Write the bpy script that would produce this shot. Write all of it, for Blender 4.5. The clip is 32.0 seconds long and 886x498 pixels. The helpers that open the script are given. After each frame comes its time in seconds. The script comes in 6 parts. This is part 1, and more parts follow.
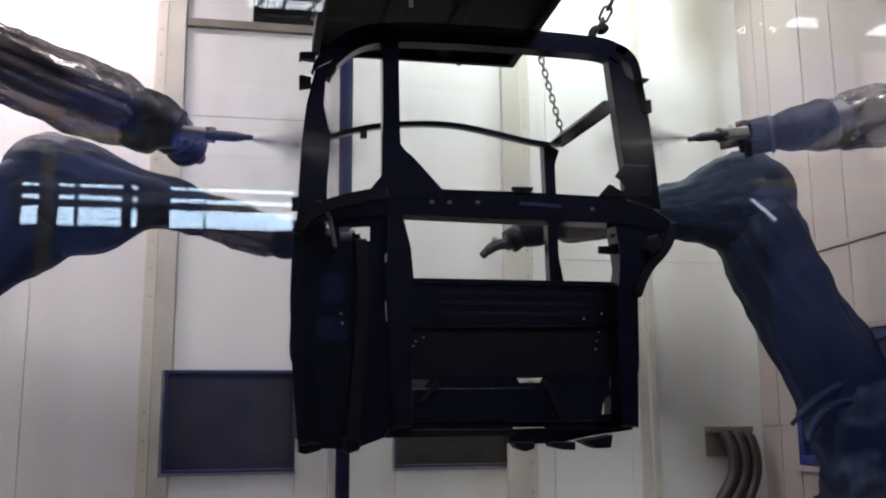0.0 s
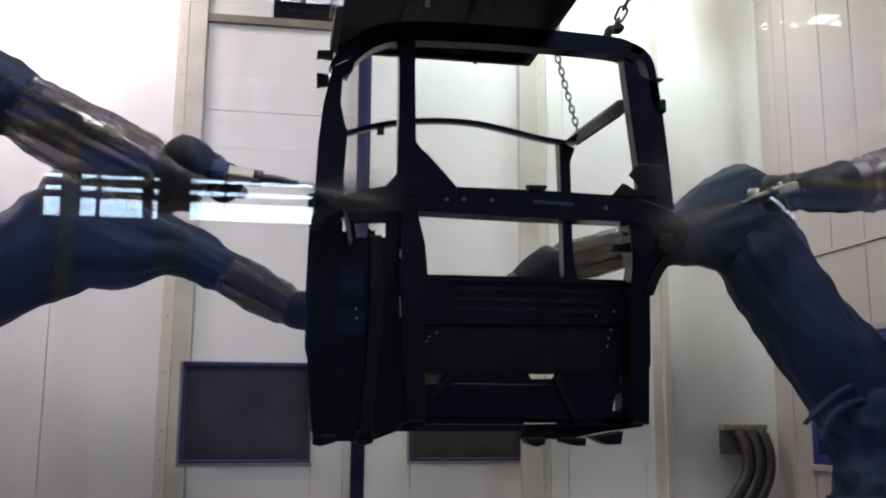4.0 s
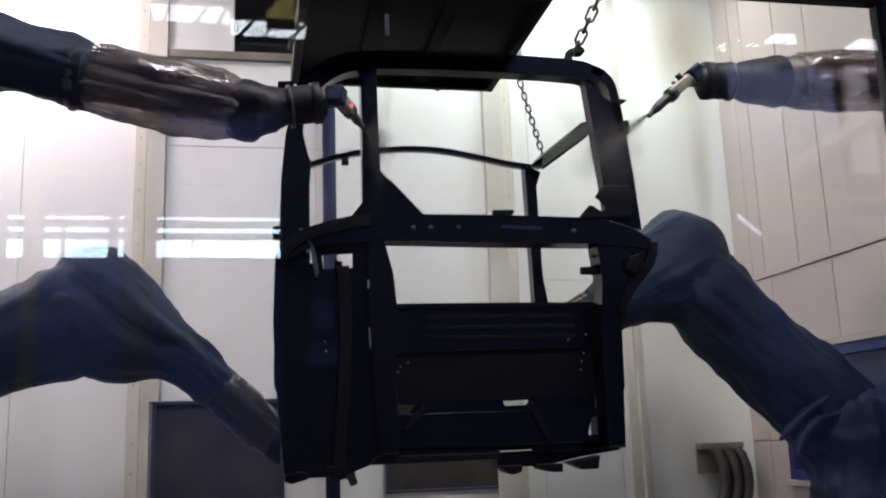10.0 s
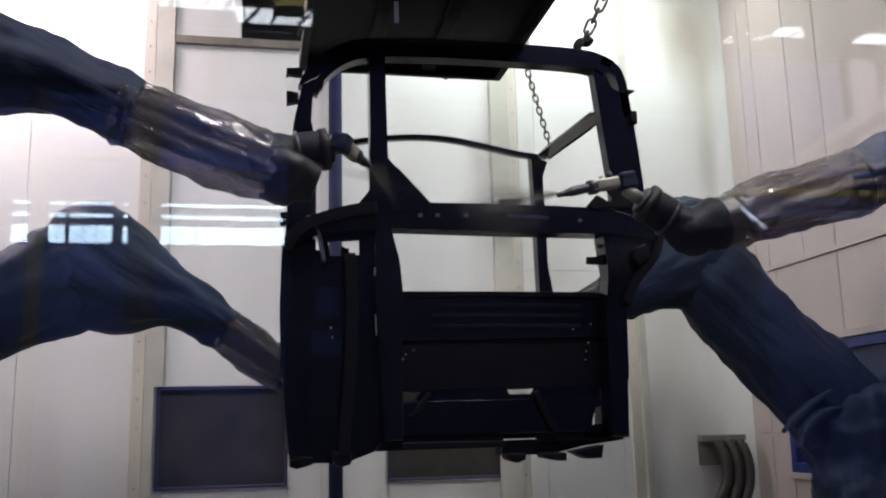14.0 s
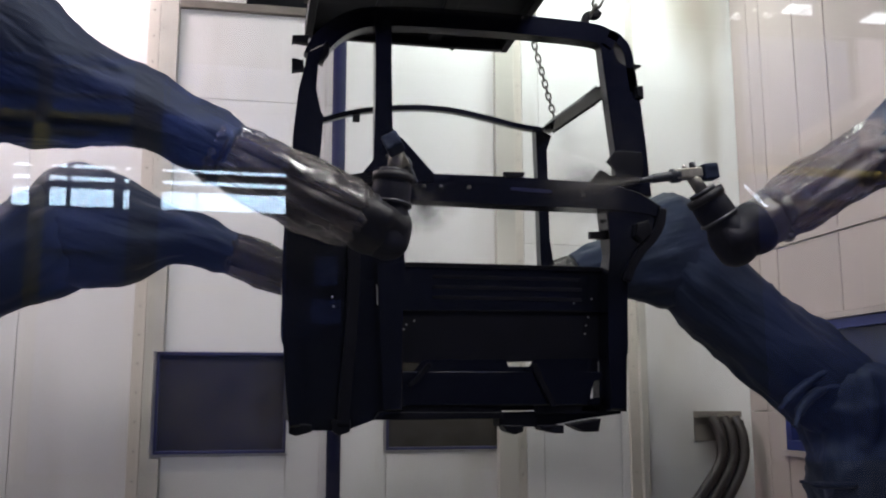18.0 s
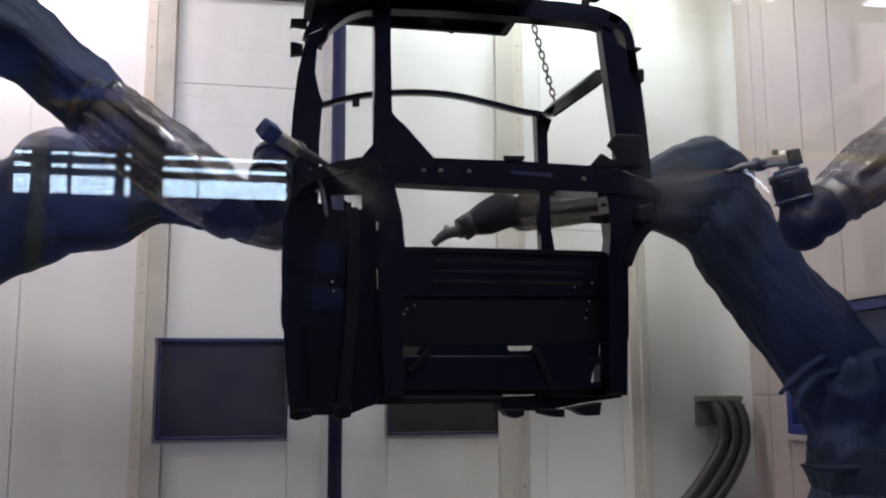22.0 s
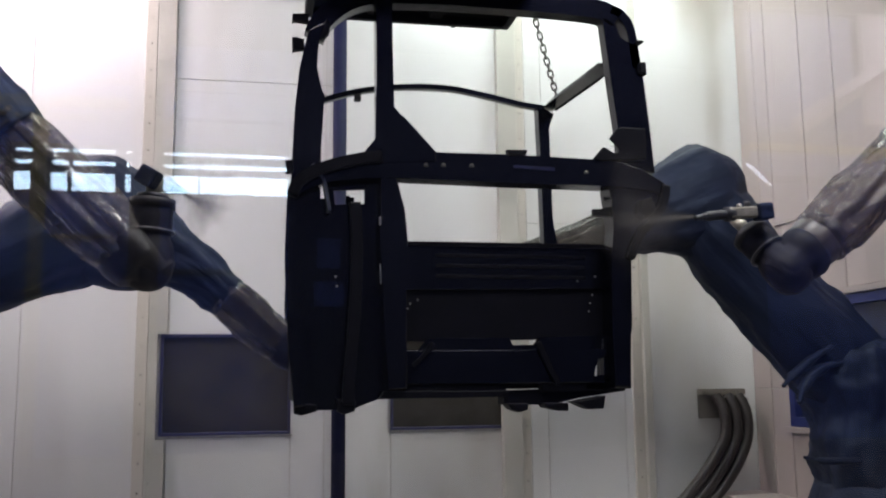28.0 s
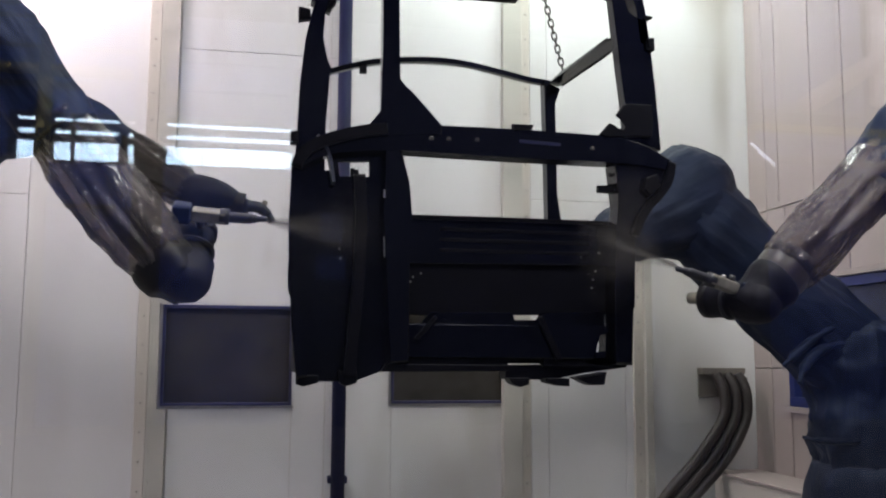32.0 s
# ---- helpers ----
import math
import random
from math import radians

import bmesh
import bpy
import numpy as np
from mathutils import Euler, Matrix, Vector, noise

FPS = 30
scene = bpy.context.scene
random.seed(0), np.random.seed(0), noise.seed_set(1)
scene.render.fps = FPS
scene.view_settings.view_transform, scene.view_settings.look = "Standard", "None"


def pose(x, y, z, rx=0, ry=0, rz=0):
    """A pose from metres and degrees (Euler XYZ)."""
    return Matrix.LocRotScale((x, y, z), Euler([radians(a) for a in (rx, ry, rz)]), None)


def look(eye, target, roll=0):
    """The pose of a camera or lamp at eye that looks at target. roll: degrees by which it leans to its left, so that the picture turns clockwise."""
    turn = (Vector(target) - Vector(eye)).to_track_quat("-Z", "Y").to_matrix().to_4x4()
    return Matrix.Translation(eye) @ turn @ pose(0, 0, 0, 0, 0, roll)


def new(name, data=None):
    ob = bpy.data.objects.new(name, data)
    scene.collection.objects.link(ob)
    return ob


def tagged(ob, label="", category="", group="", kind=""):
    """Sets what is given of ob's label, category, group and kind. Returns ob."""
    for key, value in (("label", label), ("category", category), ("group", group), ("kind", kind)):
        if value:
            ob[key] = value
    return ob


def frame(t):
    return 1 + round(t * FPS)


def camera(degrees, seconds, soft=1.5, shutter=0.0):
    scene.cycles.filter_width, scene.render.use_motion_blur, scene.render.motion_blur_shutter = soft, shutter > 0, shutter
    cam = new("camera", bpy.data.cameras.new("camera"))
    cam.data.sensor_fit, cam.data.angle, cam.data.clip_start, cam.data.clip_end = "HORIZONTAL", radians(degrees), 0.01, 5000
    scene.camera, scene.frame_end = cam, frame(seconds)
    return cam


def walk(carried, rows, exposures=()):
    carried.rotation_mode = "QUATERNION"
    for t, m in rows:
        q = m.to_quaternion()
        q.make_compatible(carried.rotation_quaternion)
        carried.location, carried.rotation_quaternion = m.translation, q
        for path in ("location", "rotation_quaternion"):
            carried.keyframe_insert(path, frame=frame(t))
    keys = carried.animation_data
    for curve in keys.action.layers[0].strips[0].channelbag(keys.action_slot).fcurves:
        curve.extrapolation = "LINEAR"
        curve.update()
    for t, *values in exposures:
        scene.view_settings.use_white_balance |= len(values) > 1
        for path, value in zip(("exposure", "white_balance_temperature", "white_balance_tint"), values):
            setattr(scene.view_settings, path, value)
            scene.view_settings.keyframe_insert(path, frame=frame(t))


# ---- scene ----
# A spray booth seen through its window: a tractor cab frame hangs on chains between four painting robots.
cam = camera(51.1, 32.0, 2.0)
walk(cam, [
        (0, pose(-0.011, 0.012, 1.610, 100.19, 0.49, -10.84)),
        (0.5, pose(-0.022, -0.016, 1.612, 99.07, 0.78, -11.14)),
        (1, pose(-0.034, -0.005, 1.601, 99.44, 0.26, -10.60)),
        (1.5, pose(-0.035, -0.000, 1.602, 98.59, 0.37, -12.93)),
        (2, pose(-0.052, -0.013, 1.595, 99.42, 0.17, -11.54)),
        (2.5, pose(-0.042, -0.022, 1.596, 99.02, -0.30, -11.23)),
        (3, pose(-0.038, -0.017, 1.601, 100.11, -0.02, -10.05)),
        (3.5, pose(-0.006, -0.035, 1.607, 99.81, -0.41, -9.57)),
        (5.5, pose(0.009, -0.052, 1.631, 100.19, 0.87, -11.34)),
        (6, pose(0.016, -0.042, 1.635, 100.55, 1.26, -11.48)),
        (6.5, pose(0.015, -0.057, 1.642, 100.72, 1.48, -11.57)),
        (7, pose(0.018, -0.056, 1.635, 100.13, 1.29, -11.48)),
        (7.5, pose(0.018, -0.041, 1.627, 100.52, 1.96, -11.78)),
        (8, pose(0.023, -0.019, 1.629, 101.82, 1.86, -11.31)),
        (8.5, pose(0.021, -0.019, 1.622, 102.74, 2.09, -10.81)),
        (9, pose(0.022, -0.021, 1.624, 102.80, 2.19, -10.95)),
        (9.5, pose(0.013, -0.022, 1.620, 101.71, 2.30, -11.51)),
        (10, pose(0.020, -0.006, 1.618, 101.56, 2.06, -11.19)),
        (10.5, pose(0.027, -0.009, 1.620, 101.56, 1.87, -11.22)),
        (11, pose(0.017, -0.007, 1.615, 101.11, 2.25, -11.67)),
        (11.5, pose(0.023, -0.013, 1.614, 100.81, 2.30, -11.63)),
        (12, pose(0.017, -0.016, 1.613, 100.65, 1.85, -11.82)),
        (12.5, pose(0.019, -0.012, 1.612, 100.52, 1.83, -11.96)),
        (13, pose(0.011, 0.004, 1.611, 100.04, 1.60, -11.77)),
        (13.5, pose(0.007, -0.005, 1.611, 100.53, 1.52, -11.57)),
        (14, pose(0.003, -0.009, 1.608, 100.96, 1.35, -11.14)),
        (14.5, pose(0.003, -0.009, 1.609, 100.74, 1.46, -10.60)),
        (15, pose(0.004, -0.006, 1.608, 99.78, 1.72, -10.68)),
        (15.5, pose(0.008, -0.002, 1.606, 99.49, 1.46, -10.62)),
        (17.5, pose(-0.002, -0.006, 1.608, 99.66, 0.57, -11.20)),
        (18, pose(-0.006, -0.011, 1.608, 99.19, 0.11, -11.33)),
        (18.5, pose(-0.002, -0.001, 1.602, 98.89, 0.19, -11.29)),
        (19, pose(-0.005, -0.001, 1.601, 98.73, 0.32, -11.18)),
        (19.5, pose(-0.004, 0.003, 1.601, 98.48, 0.16, -11.31)),
        (20, pose(-0.005, 0.006, 1.597, 98.31, 0.12, -11.57)),
        (20.5, pose(-0.003, 0.009, 1.600, 97.99, 0.01, -11.47)),
        (21, pose(-0.004, 0.006, 1.599, 98.38, 0.22, -11.30)),
        (21.5, pose(-0.004, 0.002, 1.600, 98.30, 0.18, -11.23)),
        (22, pose(0.002, 0.000, 1.599, 98.37, 0.30, -11.21)),
        (22.5, pose(-0.006, -0.002, 1.601, 98.56, -0.00, -11.87)),
        (23, pose(0.000, 0.000, 1.600, 98.30, -0.00, -12.00)),
        (23.5, pose(-0.002, 0.001, 1.597, 98.09, 0.03, -11.65)),
        (24, pose(0.002, 0.004, 1.597, 98.22, 0.05, -11.73)),
        (24.5, pose(-0.005, 0.002, 1.600, 98.41, 0.72, -11.62)),
        (25, pose(-0.002, 0.004, 1.600, 98.58, 0.68, -11.62)),
        (25.5, pose(-0.004, -0.002, 1.598, 98.52, 0.91, -10.81)),
        (27.5, pose(-0.002, -0.004, 1.593, 98.49, 0.47, -11.26)),
        (28, pose(-0.008, 0.002, 1.596, 98.07, 0.61, -11.12)),
        (28.5, pose(0.002, 0.006, 1.592, 97.84, 0.66, -11.46)),
        (29, pose(-0.001, 0.009, 1.595, 97.65, 0.37, -11.24)),
        (29.5, pose(0.001, 0.008, 1.594, 97.34, 0.23, -11.50)),
        (30, pose(-0.004, 0.018, 1.588, 97.04, 0.20, -11.19)),
        (30.5, pose(-0.002, 0.008, 1.593, 97.03, 0.04, -11.02)),
        (31, pose(-0.009, 0.007, 1.591, 97.21, -0.15, -11.15)),
        (31.5, pose(-0.009, 0.011, 1.589, 96.99, -0.09, -11.16)),
        (32, pose(-0.015, 0.010, 1.586, 96.60, -0.33, -11.12)),
], exposures=[(0.0, -0.09, 6500, 13), (2.5, -0.07, 6500, 13), (6.0, 0.0, 6500, 13), (12.0, -0.03, 6500, 13), (15.0, -0.08, 6500, 13), (19.0, -0.02, 6500, 13), (25.0, 0.05, 6500, 13), (28.0, 0.06, 6500, 13), (32.0, 0.03, 6500, 13)])

# ---------------------------------------------------------------- world and light
world = bpy.data.worlds.new("sky")
scene.world = world
world.use_nodes = True
wn = world.node_tree
sky = wn.nodes.new("ShaderNodeTexSky")
sky.sky_type, sky.sun_disc = "NISHITA", False
sky.sun_elevation, sky.sun_rotation = radians(38), radians(200)
wn.links.new(sky.outputs[0], wn.nodes["Background"].inputs[0])
wn.nodes["Background"].inputs[1].default_value = 0.12
sun = new("sun", bpy.data.lights.new("sun", "SUN"))
sun.data.energy, sun.data.angle, sun.data.color = 2.5, radians(0.5), (1.0, 0.95, 0.88)
sun.matrix_basis = look((0, 0, 30), (10, 22, 0))


def lamp(name, m, sx, sy, watts, colour):
    d = bpy.data.lights.new(name, "AREA")
    d.shape, d.size, d.size_y, d.energy, d.color = "RECTANGLE", sx, sy, watts, colour
    ob = new(name, d)
    ob.matrix_basis = m
    return ob


# tubes in the booth's ceiling lights, which wash the tops of the walls
lamp("booth_light_back", look((2.45, 6.7, 5.62), (2.45, 7.5, 2.6)), 2.8, 0.35, 62, (0.90, 1.0, 0.93))
lamp("booth_light_corner", look((-2.4, 6.9, 5.62), (-2.4, 7.5, 4.0)), 2.0, 0.4, 168, (1.0, 0.84, 0.88))
lamp("booth_light_right", look((1.7, 1.65, 5.62), (2.7, 3.1, 0.0)), 2.0, 0.4, 105, (1.0, 0.94, 0.92))
lamp("booth_light_front", look((2.25, 2.6, 5.62), (2.25, 4.0, 0.0)), 2.9, 0.6, 94, (0.97, 1.0, 0.98))
lamp("booth_light_left", look((-1.05, 2.6, 5.62), (-1.05, 4.0, 0.0)), 2.9, 0.6, 65, (1.0, 0.88, 0.93))
# added, unseen hall lamps that brighten what the pane mirrors
lamp("hall_fill_left", look((-3.0, -16.5, 9.3), (-3.0, -20.0, 3.5)), 5.0, 0.5, 450, (0.75, 0.82, 1.0))
lamp("hall_fill_middle", look((-1.0, -8.5, 9.3), (-1.0, -14.0, 7.5)), 5.0, 0.5, 500, (0.85, 0.9, 1.0))
lamp("hall_fill_right", look((9.5, -7.5, 9.3), (9.5, -14.0, 5.0)), 4.0, 0.5, 1300, (0.78, 0.82, 1.0))


# ---------------------------------------------------------------- materials
def material(name, colour, rough=0.5, metal=0.0, vary=0.15, scale=3.0, bump=0.0, bump_scale=60.0, spec=0.5,
             stain=None, stain_amount=0.0, stain_scale=0.8, stretch=(1, 1, 1), per_object=0.0, spots=()):
    m = bpy.data.materials.new(name)
    m.use_nodes = True
    nt = m.node_tree
    b = nt.nodes["Principled BSDF"]
    b.inputs["Roughness"].default_value = rough
    b.inputs["Metallic"].default_value = metal
    b.inputs["Specular IOR Level"].default_value = spec
    geo = nt.nodes.new("ShaderNodeTexCoord")
    mp = nt.nodes.new("ShaderNodeMapping")
    mp.inputs["Scale"].default_value = stretch
    nt.links.new(geo.outputs["Object"], mp.inputs[0])
    n1 = nt.nodes.new("ShaderNodeTexNoise")
    n1.inputs["Scale"].default_value, n1.inputs["Detail"].default_value = scale, 6
    nt.links.new(mp.outputs[0], n1.inputs[0])
    ramp = nt.nodes.new("ShaderNodeValToRGB")
    ramp.color_ramp.elements[0].position, ramp.color_ramp.elements[1].position = 0.3, 0.7
    ramp.color_ramp.elements[0].color = [c * (1 - vary) for c in colour] + [1]
    ramp.color_ramp.elements[1].color = [min(1, c * (1 + vary)) for c in colour] + [1]
    nt.links.new(n1.outputs[0], ramp.inputs[0])
    out = ramp.outputs[0]
    if stain:
        n2 = nt.nodes.new("ShaderNodeTexNoise")
        n2.inputs["Scale"].default_value, n2.inputs["Detail"].default_value = stain_scale, 8
        n2.inputs["Roughness"].default_value = 0.65
        nt.links.new(mp.outputs[0], n2.inputs[0])
        r2 = nt.nodes.new("ShaderNodeValToRGB")
        r2.color_ramp.elements[0].position, r2.color_ramp.elements[1].position = 0.5, 0.75
        r2.color_ramp.elements[0].color, r2.color_ramp.elements[1].color = (0, 0, 0, 1), (stain_amount,) * 3 + (1,)
        nt.links.new(n2.outputs[0], r2.inputs[0])
        mx = nt.nodes.new("ShaderNodeMix")
        mx.data_type = "RGBA"
        mx.inputs["B"].default_value = (*stain, 1)
        nt.links.new(r2.outputs[0], mx.inputs["Factor"])
        nt.links.new(out, mx.inputs["A"])
        out = mx.outputs["Result"]
    for (x, z, rx, rz), colour2, amount in spots:  # darker clouds on a wall, soft-edged
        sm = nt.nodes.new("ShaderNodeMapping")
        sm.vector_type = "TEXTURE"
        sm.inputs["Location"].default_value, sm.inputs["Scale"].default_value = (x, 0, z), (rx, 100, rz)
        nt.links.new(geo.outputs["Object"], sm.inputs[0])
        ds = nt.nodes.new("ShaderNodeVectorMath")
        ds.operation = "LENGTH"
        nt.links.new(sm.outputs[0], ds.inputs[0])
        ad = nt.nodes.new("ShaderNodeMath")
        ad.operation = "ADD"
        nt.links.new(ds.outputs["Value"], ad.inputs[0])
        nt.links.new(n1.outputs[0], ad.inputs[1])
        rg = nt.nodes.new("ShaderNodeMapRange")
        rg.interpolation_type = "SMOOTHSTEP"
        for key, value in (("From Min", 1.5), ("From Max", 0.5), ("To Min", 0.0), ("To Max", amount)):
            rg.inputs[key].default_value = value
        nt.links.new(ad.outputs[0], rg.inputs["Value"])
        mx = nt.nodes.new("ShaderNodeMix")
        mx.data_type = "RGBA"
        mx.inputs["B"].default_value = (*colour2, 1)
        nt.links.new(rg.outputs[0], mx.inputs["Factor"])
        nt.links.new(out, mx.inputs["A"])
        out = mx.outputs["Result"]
    if per_object:
        oi = nt.nodes.new("ShaderNodeObjectInfo")
        mr = nt.nodes.new("ShaderNodeMapRange")
        mr.inputs["To Min"].default_value, mr.inputs["To Max"].default_value = 1 - per_object, 1 + per_object
        nt.links.new(oi.outputs["Random"], mr.inputs["Value"])
        hv = nt.nodes.new("ShaderNodeHueSaturation")
        nt.links.new(mr.outputs[0], hv.inputs["Value"])
        nt.links.new(out, hv.inputs["Color"])
        out = hv.outputs[0]
    nt.links.new(out, b.inputs["Base Color"])
    if bump:
        n3 = nt.nodes.new("ShaderNodeTexNoise")
        n3.inputs["Scale"].default_value, n3.inputs["Detail"].default_value = bump_scale, 5
        nt.links.new(mp.outputs[0], n3.inputs[0])
        bp = nt.nodes.new("ShaderNodeBump")
        bp.inputs["Strength"].default_value, bp.inputs["Distance"].default_value = bump, 0.02
        nt.links.new(n3.outputs[0], bp.inputs["Height"])
        nt.links.new(bp.outputs[0], b.inputs["Normal"])
    return m


def glowing(name, colour, strength):
    m = bpy.data.materials.new(name)
    m.use_nodes = True
    b = m.node_tree.nodes["Principled BSDF"]
    b.inputs["Base Color"].default_value = (*colour, 1)
    b.inputs["Emission Color"].default_value = (*colour, 1)
    b.inputs["Emission Strength"].default_value = strength
    return m


def clear(name, tint, gloss_rough, ior, haze=0.0, haze_colour=(0.5, 0.5, 0.5), bump=0.0, streaks=False):
    """Thin clear sheet: see-through, with a Fresnel gloss and a share of dull haze."""
    m = bpy.data.materials.new(name)
    m.use_nodes = True
    nt = m.node_tree
    nt.nodes.remove(nt.nodes["Principled BSDF"])
    tr, gl = nt.nodes.new("ShaderNodeBsdfTransparent"), nt.nodes.new("ShaderNodeBsdfGlossy")
    tr.inputs[0].default_value = (*tint, 1)
    gl.inputs["Roughness"].default_value = gloss_rough
    lw, pw, fr = nt.nodes.new("ShaderNodeLayerWeight"), nt.nodes.new("ShaderNodeMath"), nt.nodes.new("ShaderNodeMath")
    lw.inputs["Blend"].default_value = 0.5
    pw.operation, fr.operation = "POWER", "MULTIPLY_ADD"
    f0 = ((ior - 1) / (ior + 1)) ** 2
    pw.inputs[1].default_value, fr.inputs[1].default_value, fr.inputs[2].default_value = 5, 1 - f0, f0
    nt.links.new(lw.outputs["Facing"], pw.inputs[0])
    nt.links.new(pw.outputs[0], fr.inputs[0])
    mix = nt.nodes.new("ShaderNodeMixShader")
    nt.links.new(fr.outputs[0], mix.inputs[0])
    base = tr.outputs[0]
    if haze:
        df = nt.nodes.new("ShaderNodeBsdfDiffuse")
        df.inputs[0].default_value = (*haze_colour, 1)
        hz = nt.nodes.new("ShaderNodeMixShader")
        hz.inputs[0].default_value = haze
        nt.links.new(tr.outputs[0], hz.inputs[1])
        nt.links.new(df.outputs[0], hz.inputs[2])
        base = hz.outputs[0]
        if streaks:  # folds lie in layers, so the haze runs in long streaks
            sc, sp, st, sr = (nt.nodes.new("ShaderNode" + k) for k in ("TexCoord", "Mapping", "TexNoise", "MapRange"))
            sp.inputs["Scale"].default_value = (2.2, 7.0, 7.0)
            st.inputs["Scale"].default_value, st.inputs["Detail"].default_value = 2.2, 6
            for key, value in (("From Min", 0.32), ("From Max", 0.72), ("To Min", haze * 0.45), ("To Max", min(0.95, haze * 1.8))):
                sr.inputs[key].default_value = value
            nt.links.new(sc.outputs["Object"], sp.inputs[0])
            nt.links.new(sp.outputs[0], st.inputs[0])
            nt.links.new(st.outputs[0], sr.inputs["Value"])
            nt.links.new(sr.outputs[0], hz.inputs[0])
    nt.links.new(base, mix.inputs[1])
    nt.links.new(gl.outputs[0], mix.inputs[2])
    if bump:
        tx = nt.nodes.new("ShaderNodeTexNoise")
        tx.inputs["Scale"].default_value, tx.inputs["Detail"].default_value = 5, 6
        tc, mp = nt.nodes.new("ShaderNodeTexCoord"), nt.nodes.new("ShaderNodeMapping")
        mp.inputs["Scale"].default_value = (1.0, 5.0, 5.0)
        nt.links.new(tc.outputs["Object"], mp.inputs[0])
        nt.links.new(mp.outputs[0], tx.inputs[0])
        bp = nt.nodes.new("ShaderNodeBump")
        bp.inputs["Strength"].default_value, bp.inputs["Distance"].default_value = bump, 0.06
        nt.links.new(tx.outputs[0], bp.inputs["Height"])
        nt.links.new(bp.outputs[0], gl.inputs["Normal"])
        nt.links.new(bp.outputs[0], lw.inputs["Normal"])
    nt.links.new(mix.outputs[0], nt.nodes["Material Output"].inputs[0])
    return m


# first cloud: overspray by the upper corner; the others only darken patches
WALL = material("cream booth paint", (0.725, 0.73, 0.725), 0.45, vary=0.05, scale=2.0, bump=0.05, bump_scale=25,
                stain=(0.50, 0.485, 0.42), stain_amount=0.75, stain_scale=0.9, stretch=(1, 1, 0.25), per_object=0.03,
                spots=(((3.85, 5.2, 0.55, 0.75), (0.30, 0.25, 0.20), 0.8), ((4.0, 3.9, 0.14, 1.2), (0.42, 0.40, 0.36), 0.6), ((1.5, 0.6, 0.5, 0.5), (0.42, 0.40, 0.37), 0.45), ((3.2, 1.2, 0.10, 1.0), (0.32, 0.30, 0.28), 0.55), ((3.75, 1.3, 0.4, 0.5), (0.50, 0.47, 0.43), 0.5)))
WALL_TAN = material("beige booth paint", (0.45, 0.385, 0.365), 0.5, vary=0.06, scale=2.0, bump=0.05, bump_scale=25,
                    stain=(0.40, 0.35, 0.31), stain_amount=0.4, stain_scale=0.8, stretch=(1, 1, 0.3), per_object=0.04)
PEDESTAL = material("pale pedestal paint", (0.55, 0.52, 0.48), 0.6, vary=0.1)
TRIM = material("aged cream channel", (0.58, 0.55, 0.49), 0.5, vary=0.08, scale=3, stain=(0.35, 0.33, 0.28), stain_amount=0.5, stretch=(1, 1, 0.3))
SIDE = material("oversprayed grey channel", (0.50, 0.49, 0.44), 0.55, vary=0.12, scale=3, stain=(0.25, 0.24, 0.22), stain_amount=0.5)
BOXGREY = material("dirty brown grey box paint", (0.20, 0.18, 0.155), 0.6, vary=0.2, scale=6)
BOLT = material("tarnished bolt heads", (0.17, 0.16, 0.14), 0.5, metal=0.5, vary=0.3, scale=20)
JOINT = material("grey joint sealant", (0.52, 0.50, 0.46), 0.8, vary=0.1)
BLUE = material("blue enamel", (0.025, 0.035, 0.15), 0.35, vary=0.12, scale=6)
WINBLUE = material("dull blue window frame", (0.03, 0.03, 0.085), 0.5, vary=0.15, scale=6)
NAVY = material("dusty navy pipe paint", (0.006, 0.008, 0.042), 0.6, vary=0.2, scale=5, spec=0.2, stain=(0.03, 0.03, 0.06), stain_amount=0.3)
PRIMER = material("black primer coat", (0.0024, 0.0028, 0.0055), 0.13, vary=0.25, scale=9, bump=0.05, bump_scale=120, spec=0.28)
PRIMER_DULL = material("dull black primer", (0.0035, 0.0036, 0.006), 0.45, vary=0.25, scale=12, bump=0.05, bump_scale=120, spec=0.09)
COVER = material("navy fabric cover", (0.0062, 0.0098, 0.028), 0.6, vary=0.4, scale=4, bump=1.0, bump_scale=6, spec=0.36, stretch=(0.45, 2.2, 2.2),
                 stain=(0.03, 0.031, 0.040), stain_amount=0.2, stain_scale=2.0)
COVER.node_tree.nodes["Principled BSDF"].inputs["Specular Tint"].default_value = (0.58, 0.74, 1.0, 1.0)
BAG = material("black-blue wrist bag", (0.006, 0.0065, 0.013), 0.6, vary=0.35, scale=6, bump=0.4, bump_scale=8, spec=0.2)
CUFF = material("black rubber cuff", (0.006, 0.006, 0.009), 0.5, vary=0.3, scale=10, bump=0.1, spec=0.3)
STEEL = material("dull steel", (0.42, 0.41, 0.38), 0.4, metal=0.9, vary=0.2, scale=20)
CHAIN = material("oiled chain steel", (0.10, 0.095, 0.085), 0.5, metal=0.7, vary=0.3, scale=30)
GUNGREY = material("spray gun body", (0.28, 0.265, 0.22), 0.4, metal=0.4, vary=0.3, scale=25, stain=(0.03, 0.03, 0.03), stain_amount=0.7, stain_scale=12)
GUNDARK = material("spray gun nozzle", (0.02, 0.022, 0.03), 0.45, vary=0.3, scale=30)
HOSE = material("dusty grey hose", (0.026, 0.020, 0.0185), 0.5, vary=0.2, scale=8)
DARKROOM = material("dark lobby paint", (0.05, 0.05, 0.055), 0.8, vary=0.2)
FLOOR = material("booth floor coating", (0.22, 0.215, 0.205), 0.6, vary=0.12, scale=2, stain=(0.2, 0.19, 0.18), stain_amount=0.6)
